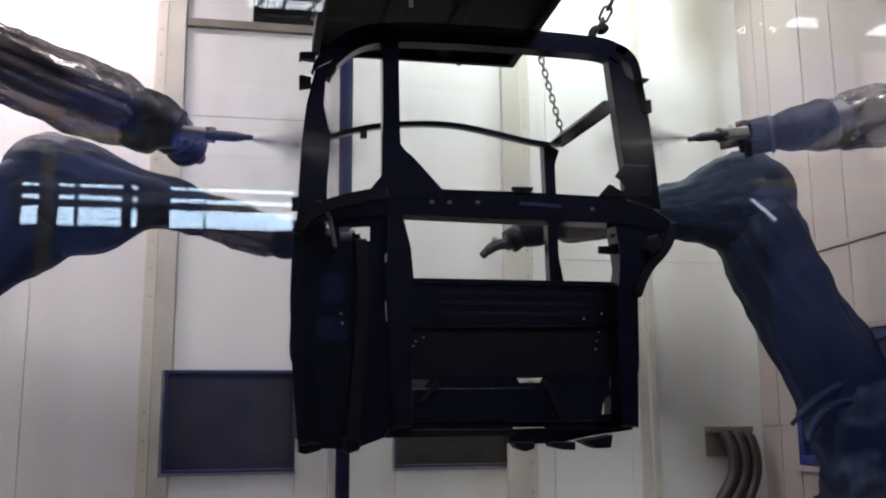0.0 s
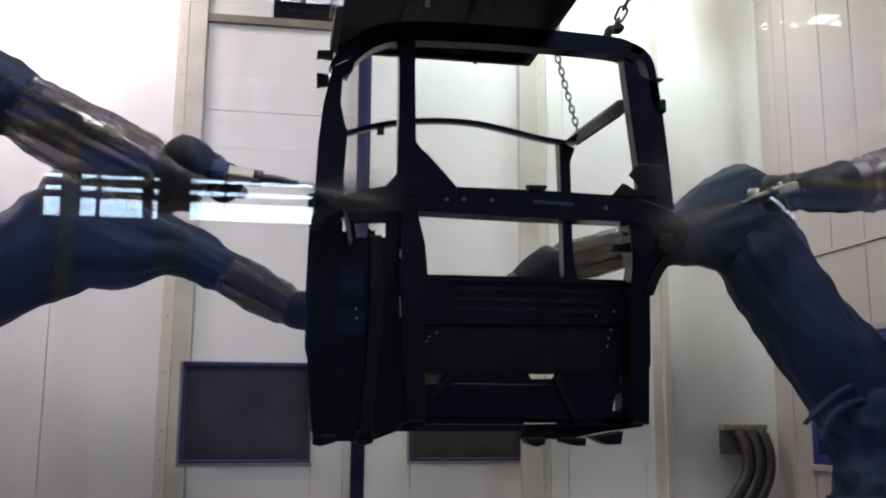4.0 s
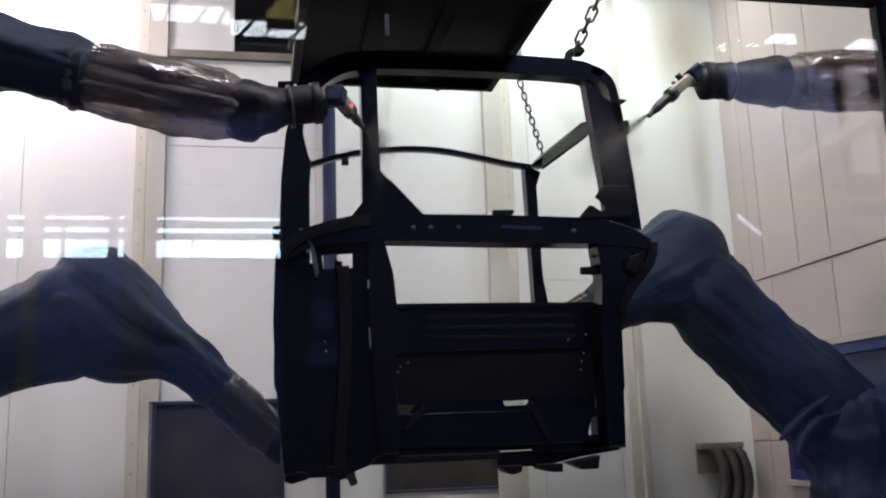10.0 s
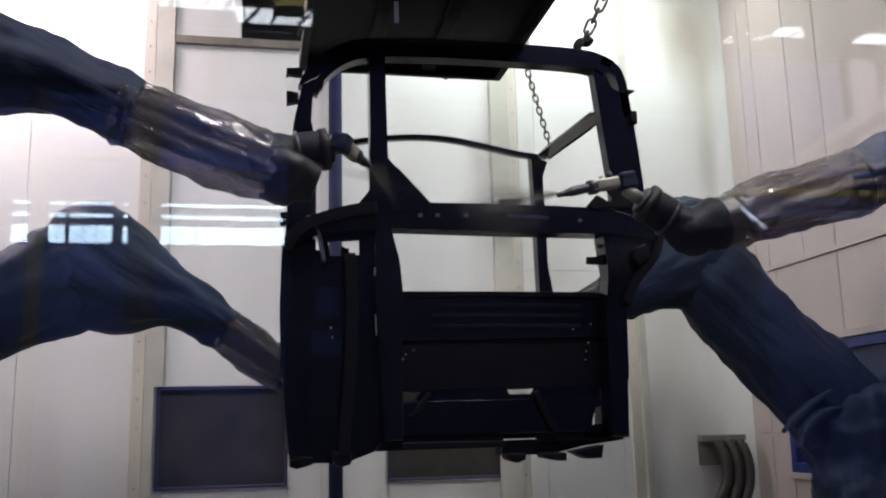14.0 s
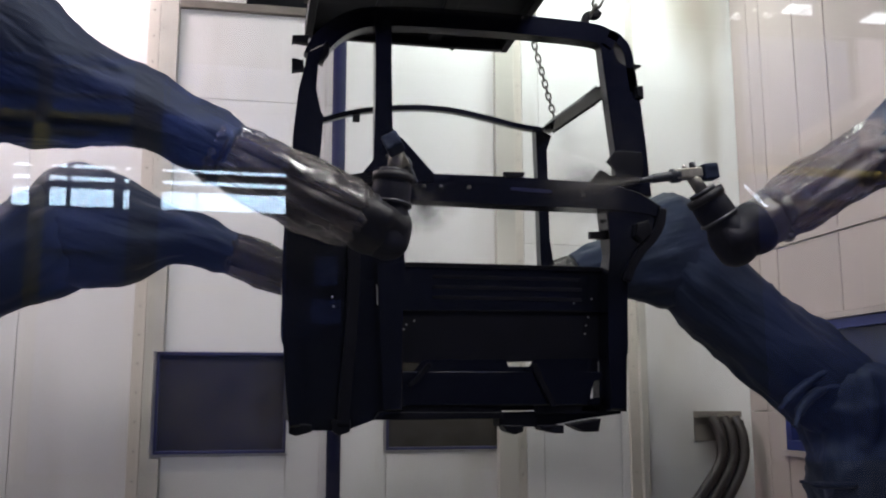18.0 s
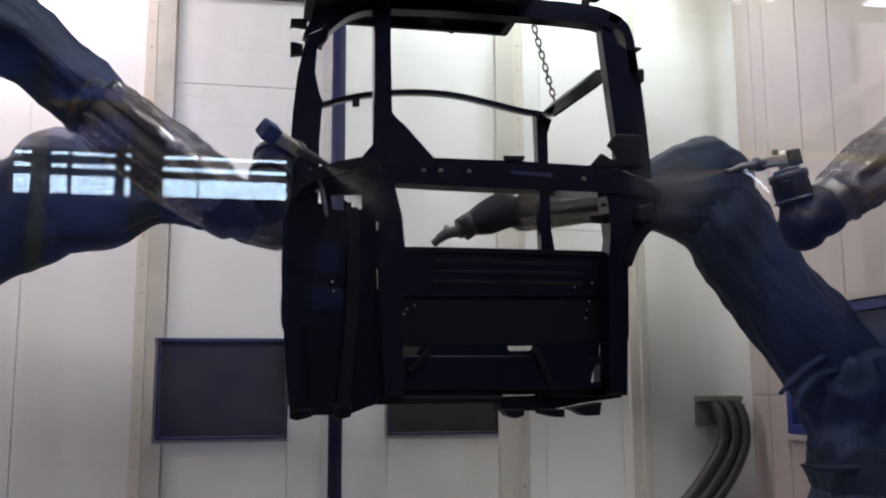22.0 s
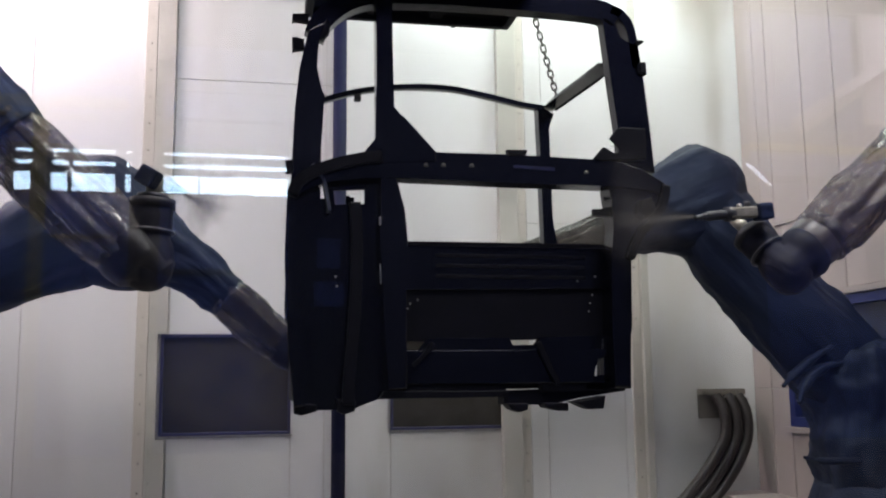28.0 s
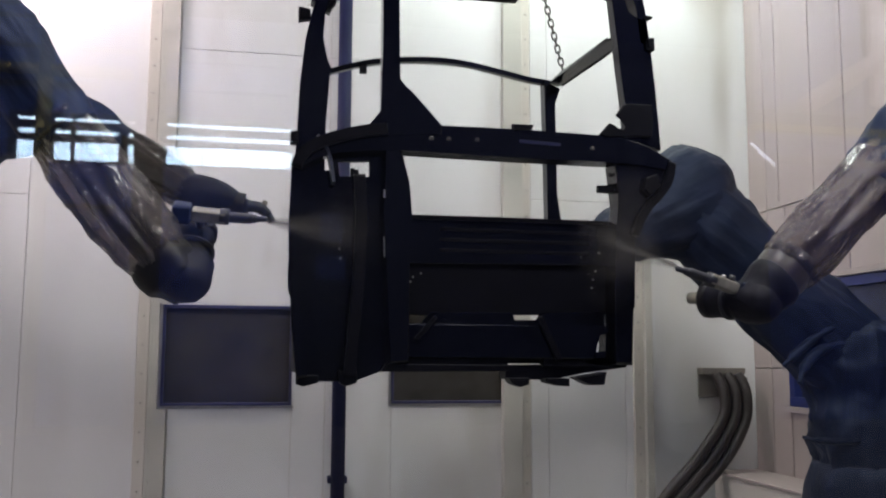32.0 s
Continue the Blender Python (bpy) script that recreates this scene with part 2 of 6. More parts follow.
HALLWALL = material("hall wall blue cladding", (0.06, 0.10, 0.36), 0.7, vary=0.12, scale=1.5)
HALLDARK = material("hall steel column paint", (0.05, 0.04, 0.03), 0.7, vary=0.2)
HALLFLOOR = material("hall concrete", (0.10, 0.095, 0.09), 0.6, vary=0.15)
DUCT = material("pale blue grey sheet", (0.19, 0.21, 0.36), 0.5, vary=0.1, scale=2)
YELLOW = material("crane yellow", (0.52, 0.41, 0.08), 0.45, vary=0.08)
OCHRE = material("dull guard yellow", (0.26, 0.21, 0.055), 0.6, vary=0.15)
PANELBLUE = material("dark blue mirrored panel", (0.045, 0.07, 0.20), 0.6, vary=0.3, scale=4)
BLOCKDARK = material("mirrored block black", (0.014, 0.014, 0.017), 0.7, vary=0.3)
PALE = material("pale brace paint", (0.75, 0.66, 0.62), 0.6, vary=0.08)

TAG = material("paper tag", (0.55, 0.55, 0.58), 0.8, vary=0.05)
GLASS = clear("window glass", (0.97, 0.985, 0.98), 0.0, 1.5)
# opaque panes: dim rooms and reflections behind them are put into the colour
DARKGLASS = material("dark opaque glass", (0.047, 0.043, 0.035), 0.12, vary=0.3, scale=2.5, stain=(0.085, 0.078, 0.07), stain_amount=0.5, stain_scale=2)
BLUEGLASS = material("blue opaque glass", (0.035, 0.045, 0.10), 0.15, vary=0.35, scale=2.0, stain=(0.12, 0.12, 0.16), stain_amount=0.6, stain_scale=1.6, stretch=(1, 2.5, 0.4))
PLASTIC = clear("clear plastic sleeve", (0.47, 0.435, 0.42), 0.1, 1.45, 0.36, (0.19, 0.172, 0.166), bump=0.9, streaks=True)
FARPLASTIC = clear("dusty plastic sleeve", (0.40, 0.37, 0.34), 0.2, 1.3, 0.42, (0.06, 0.055, 0.05), bump=0.8, streaks=True)
BROWNPLASTIC = clear("brown-stained plastic sleeve", (0.42, 0.36, 0.34), 0.1, 1.45, 0.46, (0.16, 0.133, 0.127), bump=0.8, streaks=True)
COLLAR = material("brown stained collar film", (0.05, 0.042, 0.04), 0.4, vary=0.25, scale=6)
CASTING = material("brown grey arm casting", (0.15, 0.135, 0.125), 0.5, vary=0.4, scale=4)


def mist_material(name, length, density, colour, widen=0.42):
    """Thin grey droplets: a soft cone along x, densest at the nozzle and breaking up with distance."""
    m = bpy.data.materials.new(name)
    m.use_nodes = True
    nt = m.node_tree
    nt.nodes.remove(nt.nodes["Principled BSDF"])
    tr, df = nt.nodes.new("ShaderNodeBsdfTransparent"), nt.nodes.new("ShaderNodeBsdfDiffuse")
    df.inputs[0].default_value = (*colour, 1)

    def node(kind, op=None, **values):
        n = nt.nodes.new(kind)
        if op:
            n.operation = op
        for key, value in values.items():
            n.inputs[int(key[1:])].default_value = value
        return n

    tc, sep = node("ShaderNodeTexCoord"), node("ShaderNodeSeparateXYZ")
    nt.links.new(tc.outputs["Object"], sep.inputs[0])
    fall = node("ShaderNodeMapRange")
    fall.interpolation_type = "SMOOTHSTEP"
    for key, value in (("From Min", 0.25), ("From Max", 0.25 + length), ("To Min", density), ("To Max", 0.0)):
        fall.inputs[key].default_value = value
    nt.links.new(sep.outputs[0], fall.inputs["Value"])
    flat = node("ShaderNodeVectorMath", "MULTIPLY")
    flat.inputs[1].default_value = (0, 1, 1)
    nt.links.new(tc.outputs["Object"], flat.inputs[0])
    rad = node("ShaderNodeVectorMath", "LENGTH")
    nt.links.new(flat.outputs[0], rad.inputs[0])
    along = node("ShaderNodeMath", "MULTIPLY_ADD", _1=widen, _2=0.012 - 0.25 * widen)
    nt.links.new(sep.outputs[0], along.inputs[0])
    ratio = node("ShaderNodeMath", "DIVIDE")
    nt.links.new(rad.outputs["Value"], ratio.inputs[0])
    nt.links.new(along.outputs[0], ratio.inputs[1])
    edge = node("ShaderNodeMapRange")
    edge.interpolation_type = "SMOOTHSTEP"
    for key, value in (("From Min", 1.0), ("From Max", 0.0), ("To Min", 0.0), ("To Max", 1.0)):
        edge.inputs[key].default_value = value
    nt.links.new(ratio.outputs[0], edge.inputs["Value"])
    tx = node("ShaderNodeTexNoise")
    tx.inputs["Scale"].default_value, tx.inputs["Detail"].default_value = 7, 5
    nt.links.new(tc.outputs["Object"], tx.inputs[0])
    m1, m2 = node("ShaderNodeMath", "MULTIPLY"), node("ShaderNodeMath", "MULTIPLY")
    nt.links.new(fall.outputs[0], m1.inputs[0])
    nt.links.new(edge.outputs[0], m1.inputs[1])
    nt.links.new(m1.outputs[0], m2.inputs[0])
    nt.links.new(tx.outputs[0], m2.inputs[1])
    mix = node("ShaderNodeMixShader")
    nt.links.new(m2.outputs[0], mix.inputs[0])
    nt.links.new(tr.outputs[0], mix.inputs[1])
    nt.links.new(df.outputs[0], mix.inputs[2])
    nt.links.new(mix.outputs[0], nt.nodes["Material Output"].inputs[0])
    return m


def cloud_material(name, centre, radius, density, colour):
    """A ragged puff of droplets that thins out from its middle."""
    m = bpy.data.materials.new(name)
    m.use_nodes = True
    nt = m.node_tree
    nt.nodes.remove(nt.nodes["Principled BSDF"])
    tr, df, mix = (nt.nodes.new("ShaderNode" + k) for k in ("BsdfTransparent", "BsdfDiffuse", "MixShader"))
    df.inputs[0].default_value = (*colour, 1)
    tc, far, tx, ad, rg = (nt.nodes.new("ShaderNode" + k) for k in ("TexCoord", "VectorMath", "TexNoise", "Math", "MapRange"))
    far.operation, far.inputs[1].default_value = "DISTANCE", centre
    tx.inputs["Scale"].default_value, tx.inputs["Detail"].default_value = 5, 6
    ad.operation, ad.inputs[1].default_value = "MULTIPLY_ADD", 0.42
    rg.interpolation_type = "SMOOTHSTEP"
    for key, value in (("From Min", radius + 0.21), ("From Max", 0.21), ("To Min", 0.0), ("To Max", density)):
        rg.inputs[key].default_value = value
    nt.links.new(tc.outputs["Object"], far.inputs[0])
    nt.links.new(tc.outputs["Object"], tx.inputs[0])
    nt.links.new(tx.outputs[0], ad.inputs[0])
    nt.links.new(far.outputs["Value"], ad.inputs[2])
    nt.links.new(ad.outputs[0], rg.inputs["Value"])
    nt.links.new(rg.outputs[0], mix.inputs[0])
    nt.links.new(tr.outputs[0], mix.inputs[1])
    nt.links.new(df.outputs[0], mix.inputs[2])
    nt.links.new(mix.outputs[0], nt.nodes["Material Output"].inputs[0])
    return m


MIST = mist_material("paint mist", 0.43, 1.0, (0.11, 0.105, 0.10))
MIST_CLOUD = cloud_material("drifting paint mist", (0.46, 0, 0.03), 0.26, 0.34, (0.13, 0.122, 0.115))
LED = glowing("red indicator", (1.0, 0.02, 0.03), 6)
TUBE = glowing("lamp diffuser", (1.0, 0.98, 0.92), 1.5)
STRIP = glowing("strip lamp tube", (0.7, 0.78, 1.0), 8)
DAYLIGHT = glowing("bright overcast sky", (0.62, 0.86, 1.0), 14)
ROOFLIGHT = glowing("roof light sheet", (0.86, 0.92, 1.0), 12)


# ---------------------------------------------------------------- mesh helpers
def mesh_of(name, bm, mat, smooth=False):
    me = bpy.data.meshes.new(name)
    bm.normal_update()
    bm.to_mesh(me)
    bm.free()
    me.materials.append(mat)
    if smooth:
        for p in me.polygons:
            p.use_smooth = True
    return me


def part(name, bm, mat, parent=None, label="", smooth=False):
    ob = new(name, mesh_of(name, bm, mat, smooth))
    if parent:
        ob.parent = parent
    if label:
        tagged(ob, label)
    return ob


def thing(name, x, y, z, label, category, group="", kind=""):
    ob = new(name)
    ob.empty_display_size = 0.1
    ob.matrix_basis = pose(x, y, z)
    return tagged(ob, label, category, group, kind)


def box(x0, x1, y0, y1, z0, z1, bevel=0.0, bm=None):
    bm = bm or bmesh.new()
    v = [bm.verts.new(p) for p in ((x0, y0, z0), (x1, y0, z0), (x1, y1, z0), (x0, y1, z0), (x0, y0, z1), (x1, y0, z1), (x1, y1, z1), (x0, y1, z1))]
    fs = [bm.faces.new([v[i] for i in q]) for q in ((3, 2, 1, 0), (4, 5, 6, 7), (0, 1, 5, 4), (1, 2, 6, 5), (2, 3, 7, 6), (3, 0, 4, 7))]
    if bevel:
        es = list({e for f in fs for e in f.edges})
        bmesh.ops.bevel(bm, geom=es, offset=bevel, segments=2, affect="EDGES", profile=0.5)
    return bm


def slab(poly, y0, y1, bevel=0.006, bm=None):
    """A plate: the outline in x, z, from depth y0 to y1."""
    bm = bm or bmesh.new()
    if sum(a[0] * b[1] - b[0] * a[1] for a, b in zip(poly, poly[1:] + poly[:1])) < 0:
        poly = poly[::-1]
    a = [bm.verts.new((x, y0, z)) for x, z in poly]
    b = [bm.verts.new((x, y1, z)) for x, z in poly]
    n = len(poly)
    front = bm.faces.new(a)
    back = bm.faces.new(b[::-1])
    for i in range(n):
        bm.faces.new((a[(i + 1) % n], a[i], b[i], b[(i + 1) % n]))
    if bevel:
        bmesh.ops.bevel(bm, geom=list(front.edges), offset=bevel, segments=2, affect="EDGES", profile=0.5)
    return bm


def curve_through(pts, steps=6):
    """Points of a smooth line through the given ones."""
    out = []
    p = [Vector(q) for q in pts]
    for i in range(len(p) - 1):
        a, b, c, d = p[max(i - 1, 0)], p[i], p[i + 1], p[min(i + 2, len(p) - 1)]
        for k in range(steps):
            t = k / steps
            out.append(0.5 * (2 * b + (c - a) * t + (2 * a - 5 * b + 4 * c - d) * t * t + (3 * b - a - 3 * c + d) * t ** 3))
    return out + [p[-1]]


def rail(pts, w, y0, y1, bevel=0.008, smooth_line=True):
    """A bar of width w along a line in x, z, from depth y0 to y1."""
    line = curve_through(pts) if smooth_line else [Vector(q) for q in pts]
    left, right = [], []
    for i, q in enumerate(line):
        d = (line[min(i + 1, len(line) - 1)] - line[max(i - 1, 0)]).normalized()
        n = Vector((-d.y, d.x)) * (w / 2)
        left.append(tuple(q + n))
        right.append(tuple(q - n))
    return slab(left + right[::-1], y0, y1, bevel)


def pipe(pts, radius, segs=10, bm=None, steps=6):
    """A round tube along points in space."""
    bm = bm or bmesh.new()
    line = curve_through(pts, steps) if len(pts) > 2 else [Vector(q) for q in pts]
    rings = []
    side = None
    for i, q in enumerate(line):
        d = (line[min(i + 1, len(line) - 1)] - line[max(i - 1, 0)]).normalized()
        ref = side if side else (Vector((0, 0, 1)) if abs(d.z) < 0.9 else Vector((1, 0, 0)))
        s = (ref - d * ref.dot(d)).normalized()
        side = s
        u = d.cross(s)
        r = radius[i * (len(radius) - 1) // max(1, len(line) - 1)] if isinstance(radius, (list, tuple)) else radius
        rings.append([bm.verts.new(q + s * r * math.cos(2 * math.pi * k / segs) + u * r * math.sin(2 * math.pi * k / segs)) for k in range(segs)])
    for a, b in zip(rings, rings[1:]):
        for k in range(segs):
            bm.faces.new((a[k], a[(k + 1) % segs], b[(k + 1) % segs], b[k]))
    bm.faces.new(rings[0][::-1])
    bm.faces.new(rings[-1])
    return bm


def sleeve(profile, segs=28, wrinkle=0.02, seed=0, steps=9, sag=0.0, folds=0.7):
    """A loose cover along x: rows of (x, half height, half depth, centre z), with folds."""
    bm = bmesh.new()
    rows = curve_through([(x, a, b) for x, a, b, c in profile], steps)
    mids = curve_through([(x, c, 0) for x, a, b, c in profile], steps)
    rings = []
    for (x, a, b), (_, c, _) in zip(rows, mids):
        ring = []
        soft = min(1.0, 0.15 + min(x - profile[0][0], profile[-1][0] - x) / 0.09)
        for k in range(segs):
            t = 2 * math.pi * k / segs
            n = noise.noise(Vector((x * 5 + seed, math.cos(t) * 1.3, math.sin(t) * 1.3))) * 0.6
            n += noise.noise(Vector((x * 1.2 + seed, math.cos(t) * 4.5 + x, math.sin(t) * 4.5))) * folds
            n += (1 - abs(noise.noise(Vector((x * 2.2 - math.cos(t) * 1.5 + seed * 1.7, math.cos(t) * 2.2, math.sin(t) * 2.2))))) ** 6 * 0.6 - 0.18
            n += (1 - abs(noise.noise(Vector((x * 6.5 + seed * 2.3, math.cos(t) * 3.4 + x * 2, math.sin(t) * 3.4))))) ** 7 * 0.28 - 0.07
            f = 1 + soft * wrinkle * n / max(0.05, (a + b) / 2)
            ring.append(bm.verts.new((x, math.sin(t) * b * f, c + math.cos(t) * a * f - sag * max(0, -math.cos(t)))))
        rings.append(ring)
    for a, b in zip(rings, rings[1:]):
        for k in range(segs):
            bm.faces.new((a[k], a[(k + 1) % segs], b[(k + 1) % segs], b[k]))
    bm.faces.new(rings[0][::-1])
    bm.faces.new(rings[-1])
    bmesh.ops.recalc_face_normals(bm, faces=bm.faces)
    return bm


def structure(name, bm, mat, label, category="wall"):
    return tagged(part(name, bm, mat), label, category, kind="structure")


# ---------------------------------------------------------------- booth shell
BACK, RIGHT, LEFT, TOP, FRONT = 7.5, 4.235, -3.6, 5.8, 1.0
structure("floor", box(LEFT - 0.2, RIGHT + 0.2, 0.9, 8.0, -0.15, 0.0), FLOOR, "grey coated booth floor with overspray", "floor")
structure("ceiling", box(LEFT - 0.2, RIGHT + 0.2, 0.9, 8.0, TOP, TOP + 0.15), WALL, "cream booth ceiling", "ceiling")
# back wall with two windows and the slot through which the conveyor leaves
wl_x0, wl_x1, wl_z0, wl_z1 = -0.757, 0.238, 1.195, 1.972
wm_x0, wm_x1, wm_z0, wm_z1 = 1.03, 2.0, 1.205, 1.985
slot_x0, slot_x1, slot_z0 = -0.175, 2.35, 4.86
back = thing("wall_back", 0, BACK, 0, "cream panelled booth wall with bolted channels", "wall", kind="structure")


def back_piece(x0, x1, z0, z1):
    return part("wall_core", box(x0, x1, 0.0, 0.2, z0, z1), JOINT, back)


for x0, x1, z0, z1 in ((LEFT, wl_x0, 0, TOP), (wl_x0, wl_x1, 0, wl_z0), (wl_x0, slot_x0, wl_z1, TOP), (slot_x0, wl_x1, wl_z1, slot_z0), (wl_x1, wm_x0, 0, slot_z0),
                       (wm_x0, wm_x1, 0, wm_z0), (wm_x0, wm_x1, wm_z1, slot_z0), (wm_x1, slot_x1, 0, slot_z0), (slot_x1, RIGHT, 0, TOP)):
    back_piece(x0, x1, z0, z1)


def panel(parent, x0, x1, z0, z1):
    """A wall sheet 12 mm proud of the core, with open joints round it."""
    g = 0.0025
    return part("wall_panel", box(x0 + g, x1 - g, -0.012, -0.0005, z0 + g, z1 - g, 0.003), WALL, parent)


# sheets of the back wall between the channels
col_a, col_b, col_c = (-0.850, -0.71), (1.945, 2.11), (3.185, 3.25)
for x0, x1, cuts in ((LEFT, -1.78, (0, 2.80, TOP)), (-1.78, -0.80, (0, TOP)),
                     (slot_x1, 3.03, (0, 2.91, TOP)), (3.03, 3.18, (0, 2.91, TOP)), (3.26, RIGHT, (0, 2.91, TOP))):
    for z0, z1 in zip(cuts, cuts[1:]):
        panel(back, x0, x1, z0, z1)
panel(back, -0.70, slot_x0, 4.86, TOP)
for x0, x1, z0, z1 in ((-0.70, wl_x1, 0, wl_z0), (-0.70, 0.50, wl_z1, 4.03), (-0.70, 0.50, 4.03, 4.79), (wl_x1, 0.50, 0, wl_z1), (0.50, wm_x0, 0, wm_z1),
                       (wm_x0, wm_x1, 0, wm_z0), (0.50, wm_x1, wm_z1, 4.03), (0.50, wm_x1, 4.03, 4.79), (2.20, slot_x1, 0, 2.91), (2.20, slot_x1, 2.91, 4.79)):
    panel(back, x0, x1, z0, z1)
for x in ((0.303, 1.281), (0.953, 1.373)):
    bm = bmesh.new()
    for k in range(12):
        for dz in (0.0, 0.055):
            m = Matrix.Translation((x[0], -0.0145, 0.35 + 0.37 * k + dz)) @ Matrix.Rotation(radians(90), 4, "X")
            bmesh.ops.create_cone(bm, cap_ends=True, segments=8, radius1=0.008, radius2=0.006, depth=0.005, matrix=m)
    tagged(part("screw_row", bm, JOINT, back), kind="stuff")
part("lintel", box(-0.70, slot_x1, -0.05, 0.0, 4.79, 4.86, 0.006), BOXGREY, back, "grey steel lintel over the wall sheets")


def channel(x0, x1, light_edge, z0=0.0, z1=TOP, notch=None):
    """A bolted upright channel: a grey web between a pale flange and the wall; notch cuts it round a window."""
    c = part("wall_channel", box(x0, x1, -0.05 if notch else -0.09, -0.013, notch[1] if notch else z0, z1, 0 if notch else 0.005), SIDE, back, "oversprayed grey channel")
    if notch:
        part("web_below_window", box(x0, x1, -0.05, -0.013, z0, notch[0], 0), SIDE, c)
        part("web_beside_window", box(x0, notch[2], -0.05, -0.013, notch[0], notch[1], 0), SIDE, c)
    fx0, fx1 = (x0 - 0.09, x0 - 0.002) if light_edge < 0 else (x1 + 0.002, x1 + 0.08)
    fl = part("flange", box(fx0, fx1, -0.05, -0.013, z0, z1, 0.004), TRIM, c, "pale bolted flange")
    bm = bmesh.new()
    z = z0 + 0.12
    while z < z1:
        m = Matrix.Translation(((fx0 + fx1) / 2, -0.053, z)) @ Matrix.Rotation(radians(90), 4, "X")
        bmesh.ops.create_cone(bm, cap_ends=True, segments=8, radius1=0.009, radius2=0.007, depth=0.008, matrix=m)
        if notch and not notch[0] < z < notch[1]:  # smaller screws down the web
            bmesh.ops.create_cone(bm, cap_ends=True, segments=8, radius1=0.006, radius2=0.005, depth=0.006, matrix=Matrix.Translation((x0 + 0.03 - (fx0 + fx1) / 2, 0, 0.07)) @ m)
        z += 0.22
    tagged(part("bolt_row", bm, BOLT, c), kind="stuff")
    return c


channel(*col_a, -1, 0, TOP, (wl_z0 - 0.026, wl_z1 + 0.001, wl_x0 - 0.021))
channel(*col_b, 1, 0, 4.79)
channel(*col_c, -1, 0, 2.9)
# navy pipe that stands against the wall
bp_ = thing("standpipe", 0.605, BACK - 0.12, 0, "dark blue vertical pipe standing before the booth wall", "pipe")
part("pipe", pipe([(0, 0, 0), (0, 0, 4.7)], 0.055, 14), NAVY, bp_, smooth=True)
part("bracket", box(-0.075, 0.075, -0.01, 0.105, 0.6, 0.65, 0.004), NAVY, bp_)
# right wall
right = thing("wall_right", RIGHT, 0, 0, "cream panelled side wall of the booth", "wall", kind="structure")
rw_y0, rw_y1, rw_z0, rw_z1 = 4.30, 6.92, 1.20, 2.19
for y0, y1, z0, z1 in ((0.9, rw_y0, 0, TOP), (rw_y0, rw_y1, 0, rw_z0), (rw_y0, rw_y1, rw_z1, TOP), (rw_y1, BACK + 0.2, 0, TOP)):
    part("wall_core", box(0.0, 0.2, y0, y1, z0, z1), JOINT, right)
for y0, y1, cuts in ((0.95, 2.6, (0, 2.84, TOP)), (2.6, rw_y0, (0, 2.84, TOP)), (rw_y0, 5.15, (rw_z1 + 0.05, 2.84, TOP)), (5.15, 6.08, (rw_z1 + 0.05, 2.84, TOP)), (6.08, rw_y1, (rw_z1 + 0.05, 2.84)),
                     (rw_y0, rw_y1, (0, rw_z0 - 0.05)), (6.08, 6.50, (2.84, TOP)), (6.50, 7.0, (2.84, TOP)), (7.0, 7.2, (2.84, TOP)), (rw_y1, 7.2, (0, 1.5, 2.84)), (7.2, BACK - 0.015, (0, 1.5, 2.84, TOP))):
    for z0, z1 in zip(cuts, cuts[1:]):
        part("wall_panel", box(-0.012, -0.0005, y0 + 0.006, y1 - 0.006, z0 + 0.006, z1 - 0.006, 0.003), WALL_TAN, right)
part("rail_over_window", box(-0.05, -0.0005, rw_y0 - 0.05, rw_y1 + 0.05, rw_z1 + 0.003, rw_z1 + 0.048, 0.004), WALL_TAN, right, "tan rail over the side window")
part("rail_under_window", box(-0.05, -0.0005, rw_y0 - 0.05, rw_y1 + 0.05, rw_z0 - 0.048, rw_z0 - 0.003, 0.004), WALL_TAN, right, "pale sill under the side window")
part("seam_strip", box(-0.024, -0.0125, 5.2, 7.0, 2.845, 2.885, 0.003), WALL_TAN, right)
for y in (6.08, 7.0):
    bm = bmesh.new()
    for k in range(8):
        m = Matrix.Translation((-0.014, y + 0.02, 2.3 + 0.21 * k)) @ Matrix.Rotation(radians(90), 4, "Y")
        bmesh.ops.create_cone(bm, cap_ends=True, segments=6, radius1=0.009, radius2=0.007, depth=0.008, matrix=m)
    tagged(part("rivet_row", bm, JOINT, right), kind="stuff")
ledge = thing("corner_ledge", 4.05, 6.9, 0, "pale ledge along the foot of the side wall", "ledge")
part("plinth", box(-0.25, 0.17, -0.9, 0.55, 0, 0.62, 0.015), PEDESTAL, ledge)
part("top_plate", box(-0.27, 0.17, -0.92, 0.56, 0.621, 0.64, 0.004), WALL_TAN, ledge)
structure("wall_left", box(LEFT - 0.2, LEFT, 0.9, BACK + 0.2, 0, TOP), WALL, "cream booth side wall", "wall")


